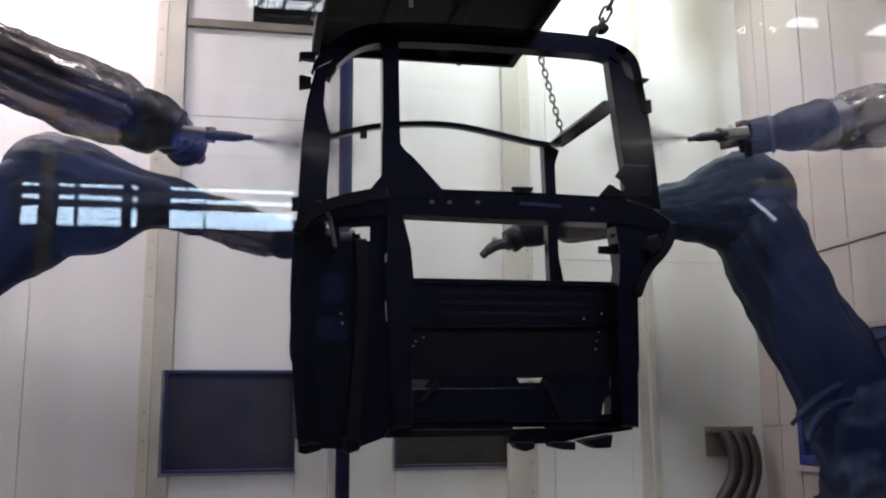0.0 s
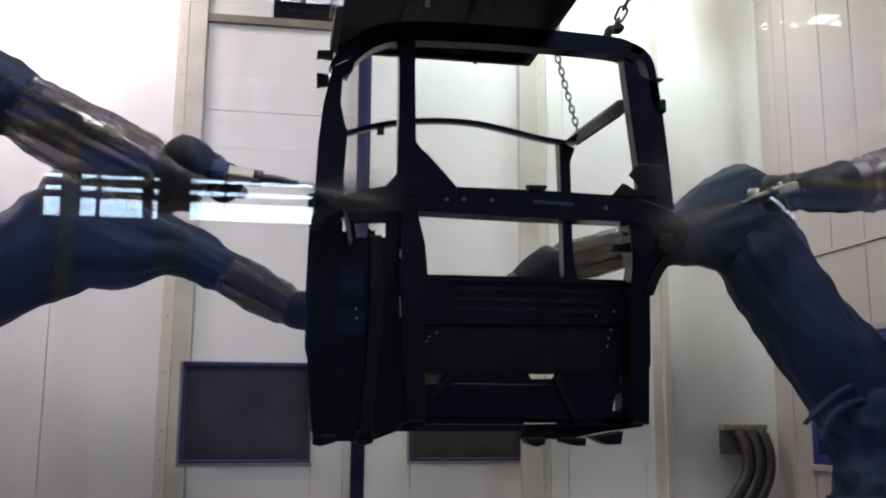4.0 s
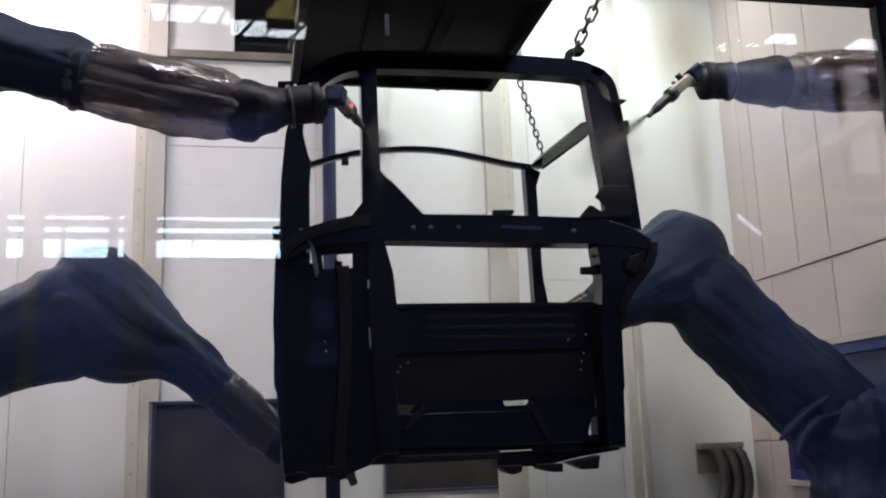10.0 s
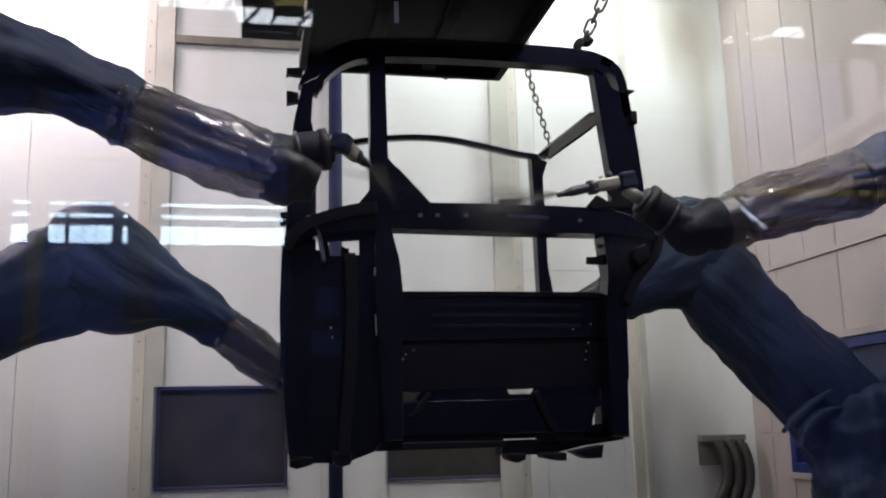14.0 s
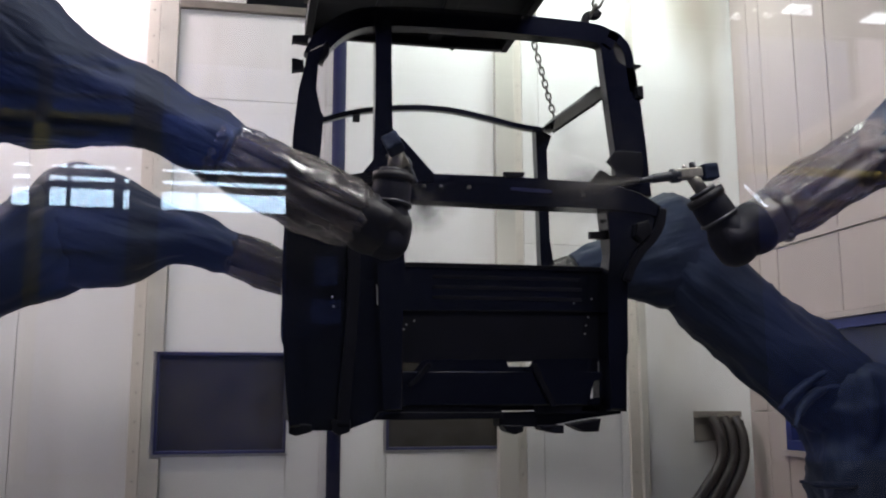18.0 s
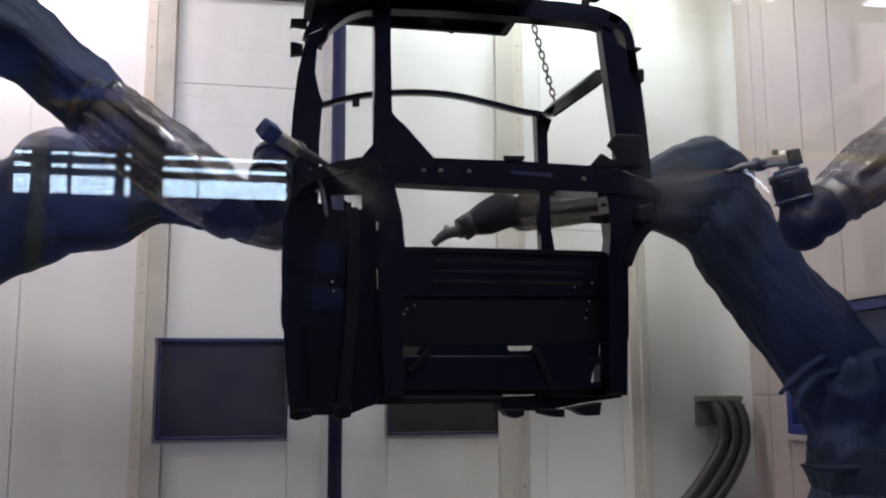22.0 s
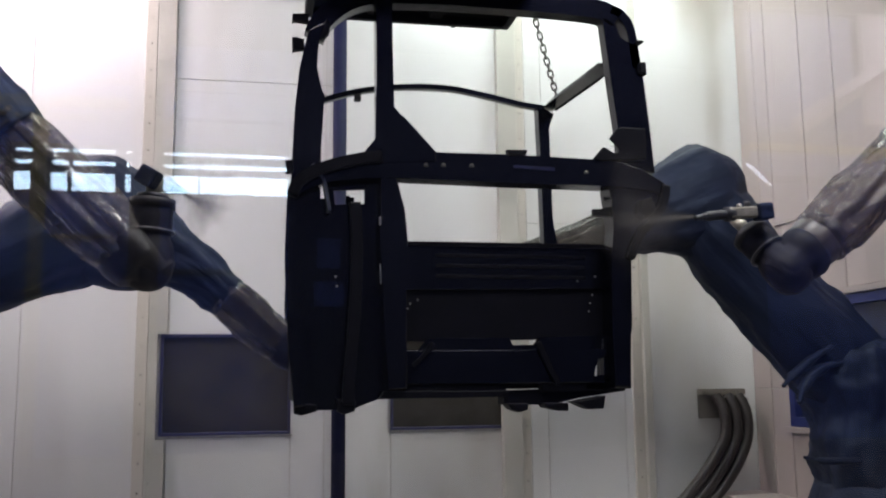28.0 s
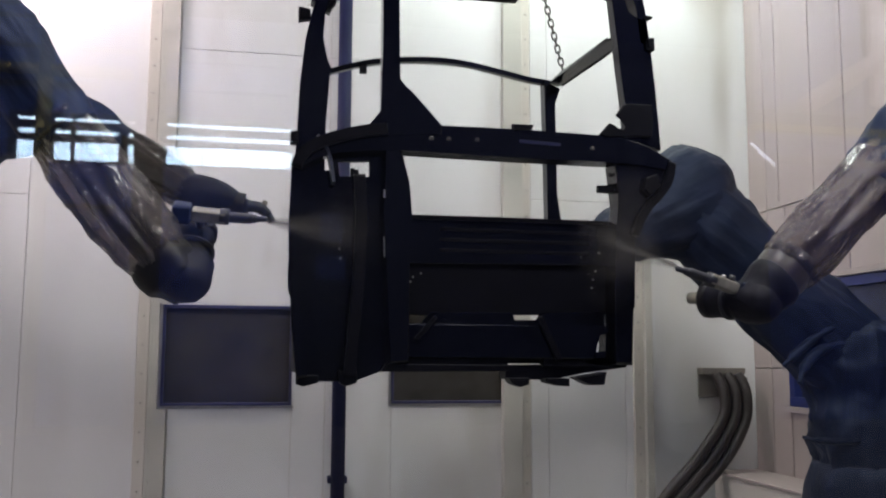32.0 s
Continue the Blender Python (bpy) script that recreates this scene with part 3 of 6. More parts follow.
def window(name, x0, x1, z0, z1, m, label, t=0.022, deep=0.10, paint=WINBLUE, glass=DARKGLASS):
    """A fixed window in the x, z plane: blue frame and a dark pane; m places it."""
    w = tagged(new(name), label, "window", kind="structure")
    w.matrix_basis = m
    fr = part("window_frame", box(x0, x1, -0.03, deep, z0, z0 + t, 0.004), paint, w, "dark blue painted frame")
    for a in ((x0, x1, -0.03, deep, z1 - t, z1), (x0, x0 + t, -0.028, deep, z0 + t, z1 - t), (x1 - t, x1, -0.028, deep, z0 + t, z1 - t)):
        part("frame_bar", box(*a, 0.004), paint, fr)
    part("bead", box(x0 - 0.02, x1 + 0.02, -0.026, -0.0125, z0 - 0.022, z0 - 0.002, 0.002), STEEL, fr, "pale sill bead")
    part("bead", box(x0 - 0.02, x0 - 0.002, -0.026, -0.0125, z0, z1, 0.002), STEEL, fr, "pale side bead")
    part("pane", box(x0 + t, x1 - t, 0.03, 0.04, z0 + t, z1 - t), glass, w, "dark opaque pane")
    return w


window("window_1", wl_x0, wl_x1, wl_z0, wl_z1, pose(0, BACK, 0), "dark booth window in a blue frame")
window("window_2", wm_x0, wm_x1, wm_z0, wm_z1, pose(0, BACK, 0), "dark booth window in a blue frame, partly behind the cab")
window("window_3", rw_y0, rw_y1, rw_z0, rw_z1, Matrix.Translation((RIGHT, 0, 0)) @ Matrix(((0, -1, 0, 0), (1, 0, 0, 0), (0, 0, 1, 0), (0, 0, 0, 1))) @ Matrix.Diagonal((1, -1, 1, 1)),
       "blue-framed side window behind a robot", 0.075, paint=BLUE, glass=BLUEGLASS)
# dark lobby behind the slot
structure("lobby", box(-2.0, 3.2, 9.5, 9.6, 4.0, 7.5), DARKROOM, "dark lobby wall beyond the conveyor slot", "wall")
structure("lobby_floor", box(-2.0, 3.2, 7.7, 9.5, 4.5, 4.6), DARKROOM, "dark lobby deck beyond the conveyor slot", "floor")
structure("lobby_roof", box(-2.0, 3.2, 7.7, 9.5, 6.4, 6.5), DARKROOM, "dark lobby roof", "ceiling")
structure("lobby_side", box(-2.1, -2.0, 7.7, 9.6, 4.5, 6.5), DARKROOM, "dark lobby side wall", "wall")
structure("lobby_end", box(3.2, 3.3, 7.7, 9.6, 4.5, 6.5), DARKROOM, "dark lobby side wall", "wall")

# ---------------------------------------------------------------- observation window between hall and booth
FX0, FX1, FZ0, FZ1 = -1.15, 0.838, 0.95, 2.178
front = thing("wall_front", 0, FRONT, 0, "blue booth front wall with an observation window", "wall", kind="structure")
for x0, x1, z0, z1 in ((-8, FX0 - 0.07, 0, 7.5), (FX1 + 0.07, 9, 0, 7.5), (FX0 - 0.07, FX1 + 0.07, 0, FZ0 - 0.07), (FX0 - 0.07, FX1 + 0.07, FZ1 + 0.07, 7.5)):
    part("wall_core", box(x0, x1, -0.003, 0.06, z0, z1), BLUE, front)
ow = tagged(new("window_4"), "clear observation window in a dark blue steel frame", "window", kind="structure")
ow.matrix_basis = pose(0, FRONT, 0)
for a in ((FX0 - 0.07, FX1 + 0.07, FZ1, FZ1 + 0.07), (FX0 - 0.07, FX1 + 0.07, FZ0 - 0.07, FZ0), (FX0 - 0.07, FX0, FZ0, FZ1), (FX1, FX1 + 0.07, FZ0, FZ1)):
    part("window_frame", box(a[0], a[1], -0.006, 0.010, a[2], a[3], 0.002), BLUE, ow)
for a in ((FX0, FX1, FZ1 - 0.016, FZ1 - 0.001), (FX0, FX1, FZ0 + 0.001, FZ0 + 0.016), (FX0, FX0 + 0.015, FZ0 + 0.017, FZ1 - 0.017), (FX1 - 0.015, FX1, FZ0 + 0.017, FZ1 - 0.017)):
    part("gasket", box(a[0], a[1], -0.005, 0.012, a[2], a[3], 0.002), CUFF, ow, "black rubber gasket")
pane = part("pane", box(FX0 + 0.01, FX1 - 0.01, 0.0, 0.006, FZ0 + 0.01, FZ1 - 0.01), GLASS, ow, "clear glass pane")
pane.visible_shadow = False

# ---------------------------------------------------------------- hall behind the camera, seen mirrored in the pane
HY = -20.0
structure("hall_floor", box(-14, 16, HY - 0.3, 0.9, -0.15, 0), HALLFLOOR, "grey concrete hall floor", "floor")
structure("hall_roof", box(-14, 16, HY - 0.3, 0.9, 9.6, 9.8), HALLDARK, "dark hall roof", "ceiling")
structure("hall_wall_left", box(-14.2, -14, HY - 0.3, 0.9, 0, 9.6), HALLWALL, "blue grey hall wall", "wall")
structure("hall_wall_right", box(16, 16.2, HY - 0.3, 0.9, 0, 9.6), HALLWALL, "blue grey hall wall", "wall")
structure("hall_wall_front", box(-14, 16, 0.95, 1.05, 7.5, 9.6), HALLWALL, "blue grey hall wall over the booth", "wall")
# added dark block: keeps the pane's reflection over the cab dark
structure("hall_dark_block", box(0.62, 12.6, HY - 0.09, HY + 0.6, 0, 9.5), BLOCKDARK, "dark block added to keep the mirrored hall black", "rack")
structure("hall_wall_end", box(-14, 16, HY - 0.3, HY - 0.1, 0, 5.95), HALLWALL, "blue grey end wall under a band of windows", "wall")
structure("hall_wall_gable", box(-14, 16, HY - 0.3, HY - 0.1, 7.1, 9.6), HALLWALL, "blue end wall over a band of windows", "wall")
structure("hall_wall_end_left", box(-14, -5.75, HY - 0.3, HY - 0.1, 5.95, 7.1), HALLWALL, "blue grey end wall beside the windows", "wall")
structure("hall_wall_end_right", box(0.75, 16, HY - 0.3, HY - 0.1, 5.95, 7.1), HALLWALL, "blue grey end wall beside the windows", "wall")
tagged(part("backdrop", box(-16, 10, HY - 3.1, HY - 3, 3, 9.5), DAYLIGHT), "bright pale sky outside the hall windows", "sky", kind="structure")
band = tagged(new("window_5"), "band of hall windows with dark bars", "window", kind="structure")
band.matrix_basis = pose(0, HY - 0.2, 0)
for z0, z1 in ((5.95, 6.0), (6.46, 6.60), (6.74, 6.90), (7.02, 7.1)):
    part("transom", box(-5.75, 0.75, -0.1, 0.1, z0, z1, 0.01), HALLDARK, band)
for x0, x1 in ((-5.75, -5.6), (-5.02, -4.80), (-4.40, -4.34), (-3.36, -3.16), (-2.93, -2.30), (-1.50, -1.46), (0.58, 0.75)):
    part("mullion", box(x0, x1, -0.12, 0.12, 6.0, 7.02, 0.01), HALLDARK, band)
for x in (-5.02, -2.93):
    c = thing("hall_column", x, HY + 0.2, 0, "dark brown steel column of the hall", "column")
    wd = 0.24 if x < -4 else 0.62
    for a in ((0, wd, 0, 0.03), (0, wd, 0.3, 0.33), (wd / 2 - 0.02, wd / 2 + 0.02, 0.03, 0.3)):
        part("flange", box(a[0], a[1], a[2], a[3], 0, 9.6), HALLDARK, c)
ROOFLIGHTS = ((10.45, 11.25, -14.5, -14.05), (9.6, 9.8, -15.0, -14.65), (9.82, 9.92, -14.85, -14.45), (9.95, 10.1, -15.1, -14.9), (10.2, 10.38, -14.75, -14.55), (12.4, 13.6, -14.6, -14.1), (-1.9, -0.5, -14.9, -14.25), (-0.5, 0.95, -15.4, -14.75))
for x0, x1, y0, y1 in ROOFLIGHTS:
    rl = thing("roof_light", (x0 + x1) / 2, (y0 + y1) / 2, 9.58, "bright roof light of the hall", "roof light", "roof lights")
    sx, sy = abs(x1 - x0) / 2, abs(y1 - y0) / 2
    part("curb", box(-sx - 0.06, sx + 0.06, -sy - 0.06, sy + 0.06, -0.04, 0.0, 0.01), STEEL, rl)
    part("sheet", box(-sx, sx, -sy, sy, -0.065, -0.042, 0.01), ROOFLIGHT, rl)

# blue panels added for their mirrored patches, and dark service rails on the end wall
for (x0, z1), (x1, z0) in ([(1.260, 4.890), (1.793, 4.192)], [(1.191, 3.877), (1.874, 3.316)]):
    structure("hall_blue_panel", box(x0, x1, HY + 0.6, HY + 0.64, z0, z1, 0.01), PANELBLUE, "blue panel added for its patch in the pane", "door")
for (x0, z1), (x1, z0) in ([(-5.370, 4.971), (-3.362, 4.894)], [(-2.247, 4.206), (-0.506, 4.069)], [(-6.782, 9.284), (-3.049, 9.339)], [(-6.749, 8.662), (-3.031, 8.585)], [(-6.702, 7.779), (-3.764, 7.658)], [(-2.247, 7.981), (0.391, 7.947)], [(-2.257, 8.538), (0.392, 8.473)]):
    structure("hall_rail", box(x0, x1, HY - 0.099, HY + 0.02, z0, z1, 0.01), HALLDARK, "dark service rail on the hall's end wall", "rail")
yl0, yl1 = [(-6.624, 7.945), (-3.080, 8.118)]
structure("hall_crane_rail", box(yl0[0], yl1[0], HY - 0.099, HY + 0.30, yl0[1], yl1[1], 0.01), OCHRE, "yellow crane rail along the end wall", "rail")
sl0, sl1 = [(7.968, 5.221), (8.367, 4.876)]
tube = thing("strip_lamp", (sl0[0] + sl1[0]) / 2 - 0.20, -12.0, (sl0[1] + sl1[1]) / 2 - 0.16, "slanting bluish strip lamp on the hall's duct", "lamp")
dx_, dz_ = (sl1[0] - sl0[0]) / 2, (sl1[1] - sl0[1]) / 2
part("tube", pipe([(-dx_, 0.42, -dz_), (dx_, 0.42, dz_)], 0.027, 8), STRIP, tube, smooth=True)
part("holder", pipe([(-dx_ * 1.1, 0.36, -dz_ * 1.1), (dx_ * 1.1, 0.36, dz_ * 1.1)], 0.03, 8), STEEL, tube, smooth=True)
bd0, bd1 = [(8.677, 5.705), (11.267, 7.324)]
beam = thing("roof_brace", bd0[0], -12.0, bd0[1], "pale painted diagonal brace in the hall", "beam")
part("bar", pipe([(0, 0.5, 0), (bd1[0] - bd0[0], 0.5, bd1[1] - bd0[1])], 0.16, 4), PALE, beam)
gb0, gb1 = [(-2.101, 7.196), (0.460, 7.841)]
girder = thing("crane_girder", (gb0[0] + gb1[0]) / 2, -18.0, gb0[1], "blue crane girder across the hall", "crane")
part("web", box(-(gb1[0] - gb0[0]) / 2, (gb1[0] - gb0[0]) / 2, -0.04, 0.04, 0.05, gb1[1] - gb0[1] - 0.05), HALLWALL, girder)
for z in (0.0, gb1[1] - gb0[1] - 0.05):
    part("flange", box(-(gb1[0] - gb0[0]) / 2, (gb1[0] - gb0[0]) / 2, -0.15, 0.15, z, z + 0.05, 0.01), HALLWALL, girder)
for x in (-1.2, 1.2):
    part("hanger", box(x - 0.03, x + 0.03, -0.03, 0.03, gb1[1] - gb0[1], 9.6 - gb0[1]), HALLDARK, girder)
cr0, cr1 = [(0.162, 8.201), (0.674, 8.248)]
crane = thing("crane_hanger", (cr0[0] + cr1[0]) / 2, -12.0, 9.6, "yellow crane hanger under the hall roof", "crane")
part("post", box(-0.15, 0.17, -0.1, 0.1, cr0[1] + 0.2 - 9.6, 0.0, 0.01), YELLOW, crane)
part("foot_plate", box(-0.26, 0.26, -0.2, 0.2, cr0[1] - 9.6, cr0[1] + 0.199 - 9.6, 0.015), YELLOW, crane)
yc = thing("yellow_column", (-4.544, 3.250)[0], -18.0, 0, "yellow guard column in the hall", "column")
part("post", box(-0.14, 0.14, -0.1, 0.1, 0.0, 7.3, 0.02), OCHRE, yc)
part("base_plate", box(-0.3, 0.3, -0.25, 0.25, -0.001, 0.03, 0.005), OCHRE, yc)

hc0, hc1 = [(7.898, 5.644), (9.943, 7.749)]
duct = thing("air_duct", (hc0[0] + hc1[0]) / 2, -12.0, (hc0[1] + hc1[1]) / 2, "pale blue-grey air duct casing in the hall", "duct")
dw, dh = (hc1[0] - hc0[0]) / 2, (hc1[1] - hc0[1]) / 2
for k in range(4):
    part("casing", box(-dw + k * dw / 2 + 0.01, -dw + (k + 1) * dw / 2 - 0.01, -0.5, 0.3 + 0.02 * (k % 2), -dh, dh, 0.02), DUCT, duct)
part("skirt", box(-dw, dw * 1.6, -0.3, 0.34, -dh - 0.32, -dh - 0.2, 0.01), YELLOW, duct, "yellow rail under the casing")
part("cross_beam", box(-dw, dw * 2.2, -0.2, 0.34, -dh - 0.75, -dh - 0.55, 0.02), DUCT, duct)
sp0, sp1 = [(10.058, 5.835), (10.570, 7.776)]
part("side_casing", box(sp0[0] - (hc0[0] + hc1[0]) / 2, sp1[0] - (hc0[0] + hc1[0]) / 2, 0.3, 0.42, sp0[1] - (hc0[1] + hc1[1]) / 2, sp1[1] - (hc0[1] + hc1[1]) / 2, 0.01), PALE, duct, "pale upright casing strip")
part("thin_rail", box(-dw, dw, 0.3, 0.36, -dh - 0.50, -dh - 0.36, 0.01), DUCT, duct)
for x in (-dw * 0.6, dw * 0.8):
    part("hanger", box(x - 0.08, x + 0.08, -0.2, 0.0, dh + 0.001, 9.6 - (hc0[1] + hc1[1]) / 2, 0.01), HALLDARK, duct)

# lattice under the roof lights, and dark housings added over the unseen hall lamps
truss = thing("roof_truss", 0.0, -14.8, 9.5, "dark lattice truss under the hall roof lights", "truss")
for z in (0.06, -0.10):
    part("chord", box(-2.2, 13.8, -0.75, -0.69, z - 0.03, z + 0.03, 0.005), HALLDARK, truss)
for k in range(6):
    part("brace", pipe([(-1.9 + 0.5 * k, -0.7, -0.02), (-1.55 + 0.5 * k + 0.15 * (k % 2), 0.6, -0.02)], 0.035, 6), HALLDARK, truss)
for k in range(4):
    part("brace", pipe([(9.5 + 0.55 * k, -0.5, -0.02), (9.8 + 0.55 * k, 0.75, -0.02)], 0.025, 6), HALLDARK, truss)
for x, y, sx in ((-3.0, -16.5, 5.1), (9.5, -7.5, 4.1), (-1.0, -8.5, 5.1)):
    hb = thing("hall_lamp_housing", x, y, 9.6, "long dark housing added above an unseen hall lamp", "ceiling light", "hall lights")
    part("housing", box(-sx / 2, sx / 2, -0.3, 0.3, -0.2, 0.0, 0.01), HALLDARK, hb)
    part("diffuser", box(-sx / 2 + 0.04, sx / 2 - 0.04, -0.26, 0.26, -0.225, -0.202, 0.004), HALLDARK, hb, "dark cover plate that gives no light")

# ---------------------------------------------------------------- booth luminaires
for x, y, sx, sy in ((2.45, 6.75, 2.9, 0.45), (-2.4, 6.9, 2.1, 0.5), (1.7, 1.65, 2.1, 0.5), (2.25, 2.6, 3.0, 0.7), (-1.05, 2.6, 3.0, 0.7)):
    lu = thing("booth_luminaire", x, y, TOP, "long booth ceiling luminaire with a milky diffuser", "ceiling light", "booth lights")
    part("housing", box(-sx / 2, sx / 2, -sy / 2, sy / 2, -0.12, 0.0, 0.01), STEEL, lu)
    part("diffuser", box(-sx / 2 + 0.03, sx / 2 - 0.03, -sy / 2 + 0.03, sy / 2 - 0.03, -0.135, -0.122, 0.004), TUBE, lu)

# ---------------------------------------------------------------- the cab
CF, CR = 4.05, 5.2
cab = thing("tractor_cab", 0.9, CF, 1.47, "bare tractor cab frame in fresh black primer, hung on chains", "tractor cab")


def cab_part(name, bm, mat=PRIMER, label="", smooth=False):
    bmesh.ops.translate(bm, verts=bm.verts, vec=(-0.9, -CF, -1.47))
    return part(name, bm, mat, cab, label, smooth)


header = [(0.210, 3.140), (0.254, 3.222), (0.359, 3.310), (0.501, 3.353), (0.812, 3.369), (1.203, 3.368), (1.534, 3.357), (1.620, 3.331), (1.662, 3.303)]
cab_part("header", rail(header, 0.095, CF - 0.03, CF + 0.05), label="curved roof header")
cab_part("outer_strip", rail([(1.620, 3.363), (1.689, 3.326), (1.722, 3.256), (1.736, 3.154), (1.748, 3.064)], 0.045, CF - 0.03, CF + 0.05), label="outer strip of the front corner")
cab_part("left_pillar", slab([(0.183, 3.160), (0.145, 2.977), (0.127, 2.793), (0.113, 2.447), (0.237, 2.511), (0.248, 2.697), (0.250, 2.832), (0.260, 2.859), (0.237, 2.892), (0.217, 2.983), (0.224, 3.110), (0.263, 3.204)], CF - 0.035, CF + 0.06))
cab_part("centre_pillar", slab([(0.485, 3.337), (0.488, 2.949), (0.489, 2.663), (0.416, 2.584), (0.488, 2.554), (0.758, 2.572), (0.758, 2.617), (0.661, 2.720), (0.614, 2.773), (0.588, 2.782), (0.562, 2.815), (0.561, 3.142), (0.562, 3.344)], CF - 0.05, CF + 0.03))
cab_part("waist_rail", slab([(0.113, 2.454), (0.208, 2.510), (0.336, 2.554), (0.487, 2.585), (0.758, 2.615), (1.118, 2.617), (1.476, 2.610), (1.618, 2.609), (1.759, 2.566), (1.861, 2.505), (1.851, 2.455), (1.757, 2.473), (1.614, 2.483), (1.063, 2.486), (0.578, 2.493), (0.438, 2.487), (0.288, 2.475), (0.189, 2.438), (0.115, 2.379)], CF - 0.045, CF + 0.07))
cab_part("right_pillar", slab([(1.578, 3.325), (1.594, 3.166), (1.615, 2.970), (1.639, 2.762), (1.651, 2.583), (1.817, 2.558), (1.796, 2.813), (1.774, 3.037), (1.752, 3.190), (1.702, 3.192), (1.662, 3.217), (1.652, 3.280)], CF - 0.03, CF + 0.04))
cab_part("pillar_web", slab([(1.708, 3.186), (1.700, 3.117), (1.711, 2.892), (1.726, 2.614), (1.812, 2.591), (1.791, 2.855), (1.764, 3.094), (1.751, 3.250)], CF + 0.04, CF + 0.16), PRIMER_DULL)
cab_part("latch_bracket", slab([(1.766, 2.766), (1.650, 2.768), (1.621, 2.758), (1.589, 2.712), (1.620, 2.686), (1.636, 2.660), (1.630, 2.637), (1.612, 2.631), (1.590, 2.641), (1.574, 2.662), (1.554, 2.669), (1.505, 2.615), (1.532, 2.600), (1.761, 2.616), (1.769, 2.705)], CF - 0.055, CF - 0.032), PRIMER_DULL, "notched latch bracket")
# lower left corner panel: a curved skin behind a rolled edge, with punched openings under the rail
for poly in ([(0.110, 2.369), (0.107, 2.233), (0.103, 2.085), (0.123, 1.792), (0.143, 1.577), (0.152, 1.475), (0.307, 1.474), (0.404, 1.480), (0.525, 1.525), (0.624, 1.554), (0.620, 2.047), (0.629, 2.200), (0.617, 2.353), (0.612, 2.389)],
             [(0.114, 2.422), (0.110, 2.369), (0.240, 2.374), (0.238, 2.470), (0.165, 2.442)], [(0.265, 2.474), (0.267, 2.375), (0.312, 2.377), (0.303, 2.443)],
             [(0.265, 2.477), (0.303, 2.443), (0.451, 2.454), (0.450, 2.495)], [(0.443, 2.454), (0.444, 2.382), (0.612, 2.389), (0.585, 2.494), (0.450, 2.495)], [(0.240, 2.402), (0.267, 2.403), (0.267, 2.375), (0.240, 2.374)]):
    cab_part("corner_skin", slab(poly, CF + 0.03, CF + 0.06, 0), PRIMER)
cab_part("rolled_edge", rail([(0.121, 2.409), (0.116, 2.234), (0.115, 2.085), (0.132, 1.792), (0.152, 1.577), (0.164, 1.487)], 0.045, CF - 0.04, CF + 0.03, 0.015))
cab_part("door_jamb", slab([(0.508, 2.555), (0.507, 2.247), (0.521, 1.895), (0.540, 1.552), (0.624, 1.559), (0.620, 2.047), (0.629, 2.200), (0.615, 2.353), (0.580, 2.501)], CF - 0.04, CF + 0.028, 0.01))
cab_part("seal_strip", rail([(0.208, 2.545), (0.225, 2.52), (0.257, 2.468), (0.272, 2.40), (0.281, 2.337)], 0.014, CF - 0.046, CF + 0.028, 0.005), material("grey door seal", (0.045, 0.05, 0.068), 0.4, vary=0.15), "pale grey curved door seal")
cab_part("inner_post", rail([(0.398, 2.385), (0.407, 2.168), (0.397, 1.893), (0.377, 1.649), (0.367, 1.493)], 0.05, CF - 0.02, CF + 0.028, 0.012), PRIMER_DULL)
cab_part("corner_flap", slab([(0.362, 2.375), (0.363, 2.421), (0.374, 2.428), (0.383, 2.416), (0.399, 2.421), (0.402, 2.375)], CF + 0.062, CF + 0.07, 0.001), PRIMER_DULL, "small bent flap inside the opening")
cab_part("arch_rail", rail([(0.117, 2.394), (0.140, 2.446), (0.193, 2.494), (0.286, 2.534), (0.411, 2.568), (0.513, 2.584)], 0.05, CF - 0.075, CF - 0.046, 0.014), PRIMER_DULL, "rolled arch over the corner panel")
# beads added where thin highlights run, shaped to catch the light
cab_part("glint_bead", rail([(0.511, 2.310), (0.507, 2.221), (0.513, 2.120), (0.520, 1.995)], 0.008, CF - 0.05, CF - 0.0405, 0.003), PRIMER)
# short steel strips stand in for glints on the jamb
for x0, z0, x1, z1, w in ((0.503, 2.313, 0.503, 2.276, 0.007), (0.503, 2.103, 0.507, 2.015, 0.004)):
    cab_part("jamb_glint", rail([(x0, z0), (x1, z1)], w, CF - 0.054, CF - 0.046, 0.0015, False), STEEL, "steel strip set in as a glint on the jamb's edge")
cab_part("glint_bead", rail([(0.198, 1.866), (0.209, 1.793), (0.221, 1.673), (0.219, 1.577)], 0.010, CF + 0.012, CF + 0.0295, 0.004), PRIMER)
# lower front: recessed bulkhead with pressed ribs, a slotted sill and the right post
cab_part("bulkhead", slab([(0.608, 2.227), (1.597, 2.226), (1.591, 2.016), (0.610, 2.002)], CF + 0.10, CF + 0.13), PRIMER)
cab_part("bulkhead_lower", slab([(0.610, 2.017), (1.592, 2.032), (1.585, 1.786), (0.736, 1.769), (0.612, 1.777)], CF + 0.115, CF + 0.14), PRIMER_DULL)
for k in range(3):
    cab_part("rib", rail([(0.78, 2.165 - 0.048 * k), (1.50, 2.165 - 0.048 * k)], 0.016, CF + 0.0975, CF + 0.10, 0.001, False), PRIMER_DULL)
cab_part("bulkhead_cap", rail([(0.608, 2.217), (1.088, 2.219), (1.596, 2.218)], 0.02, CF + 0.09, CF + 0.10, 0.002), PRIMER_DULL)
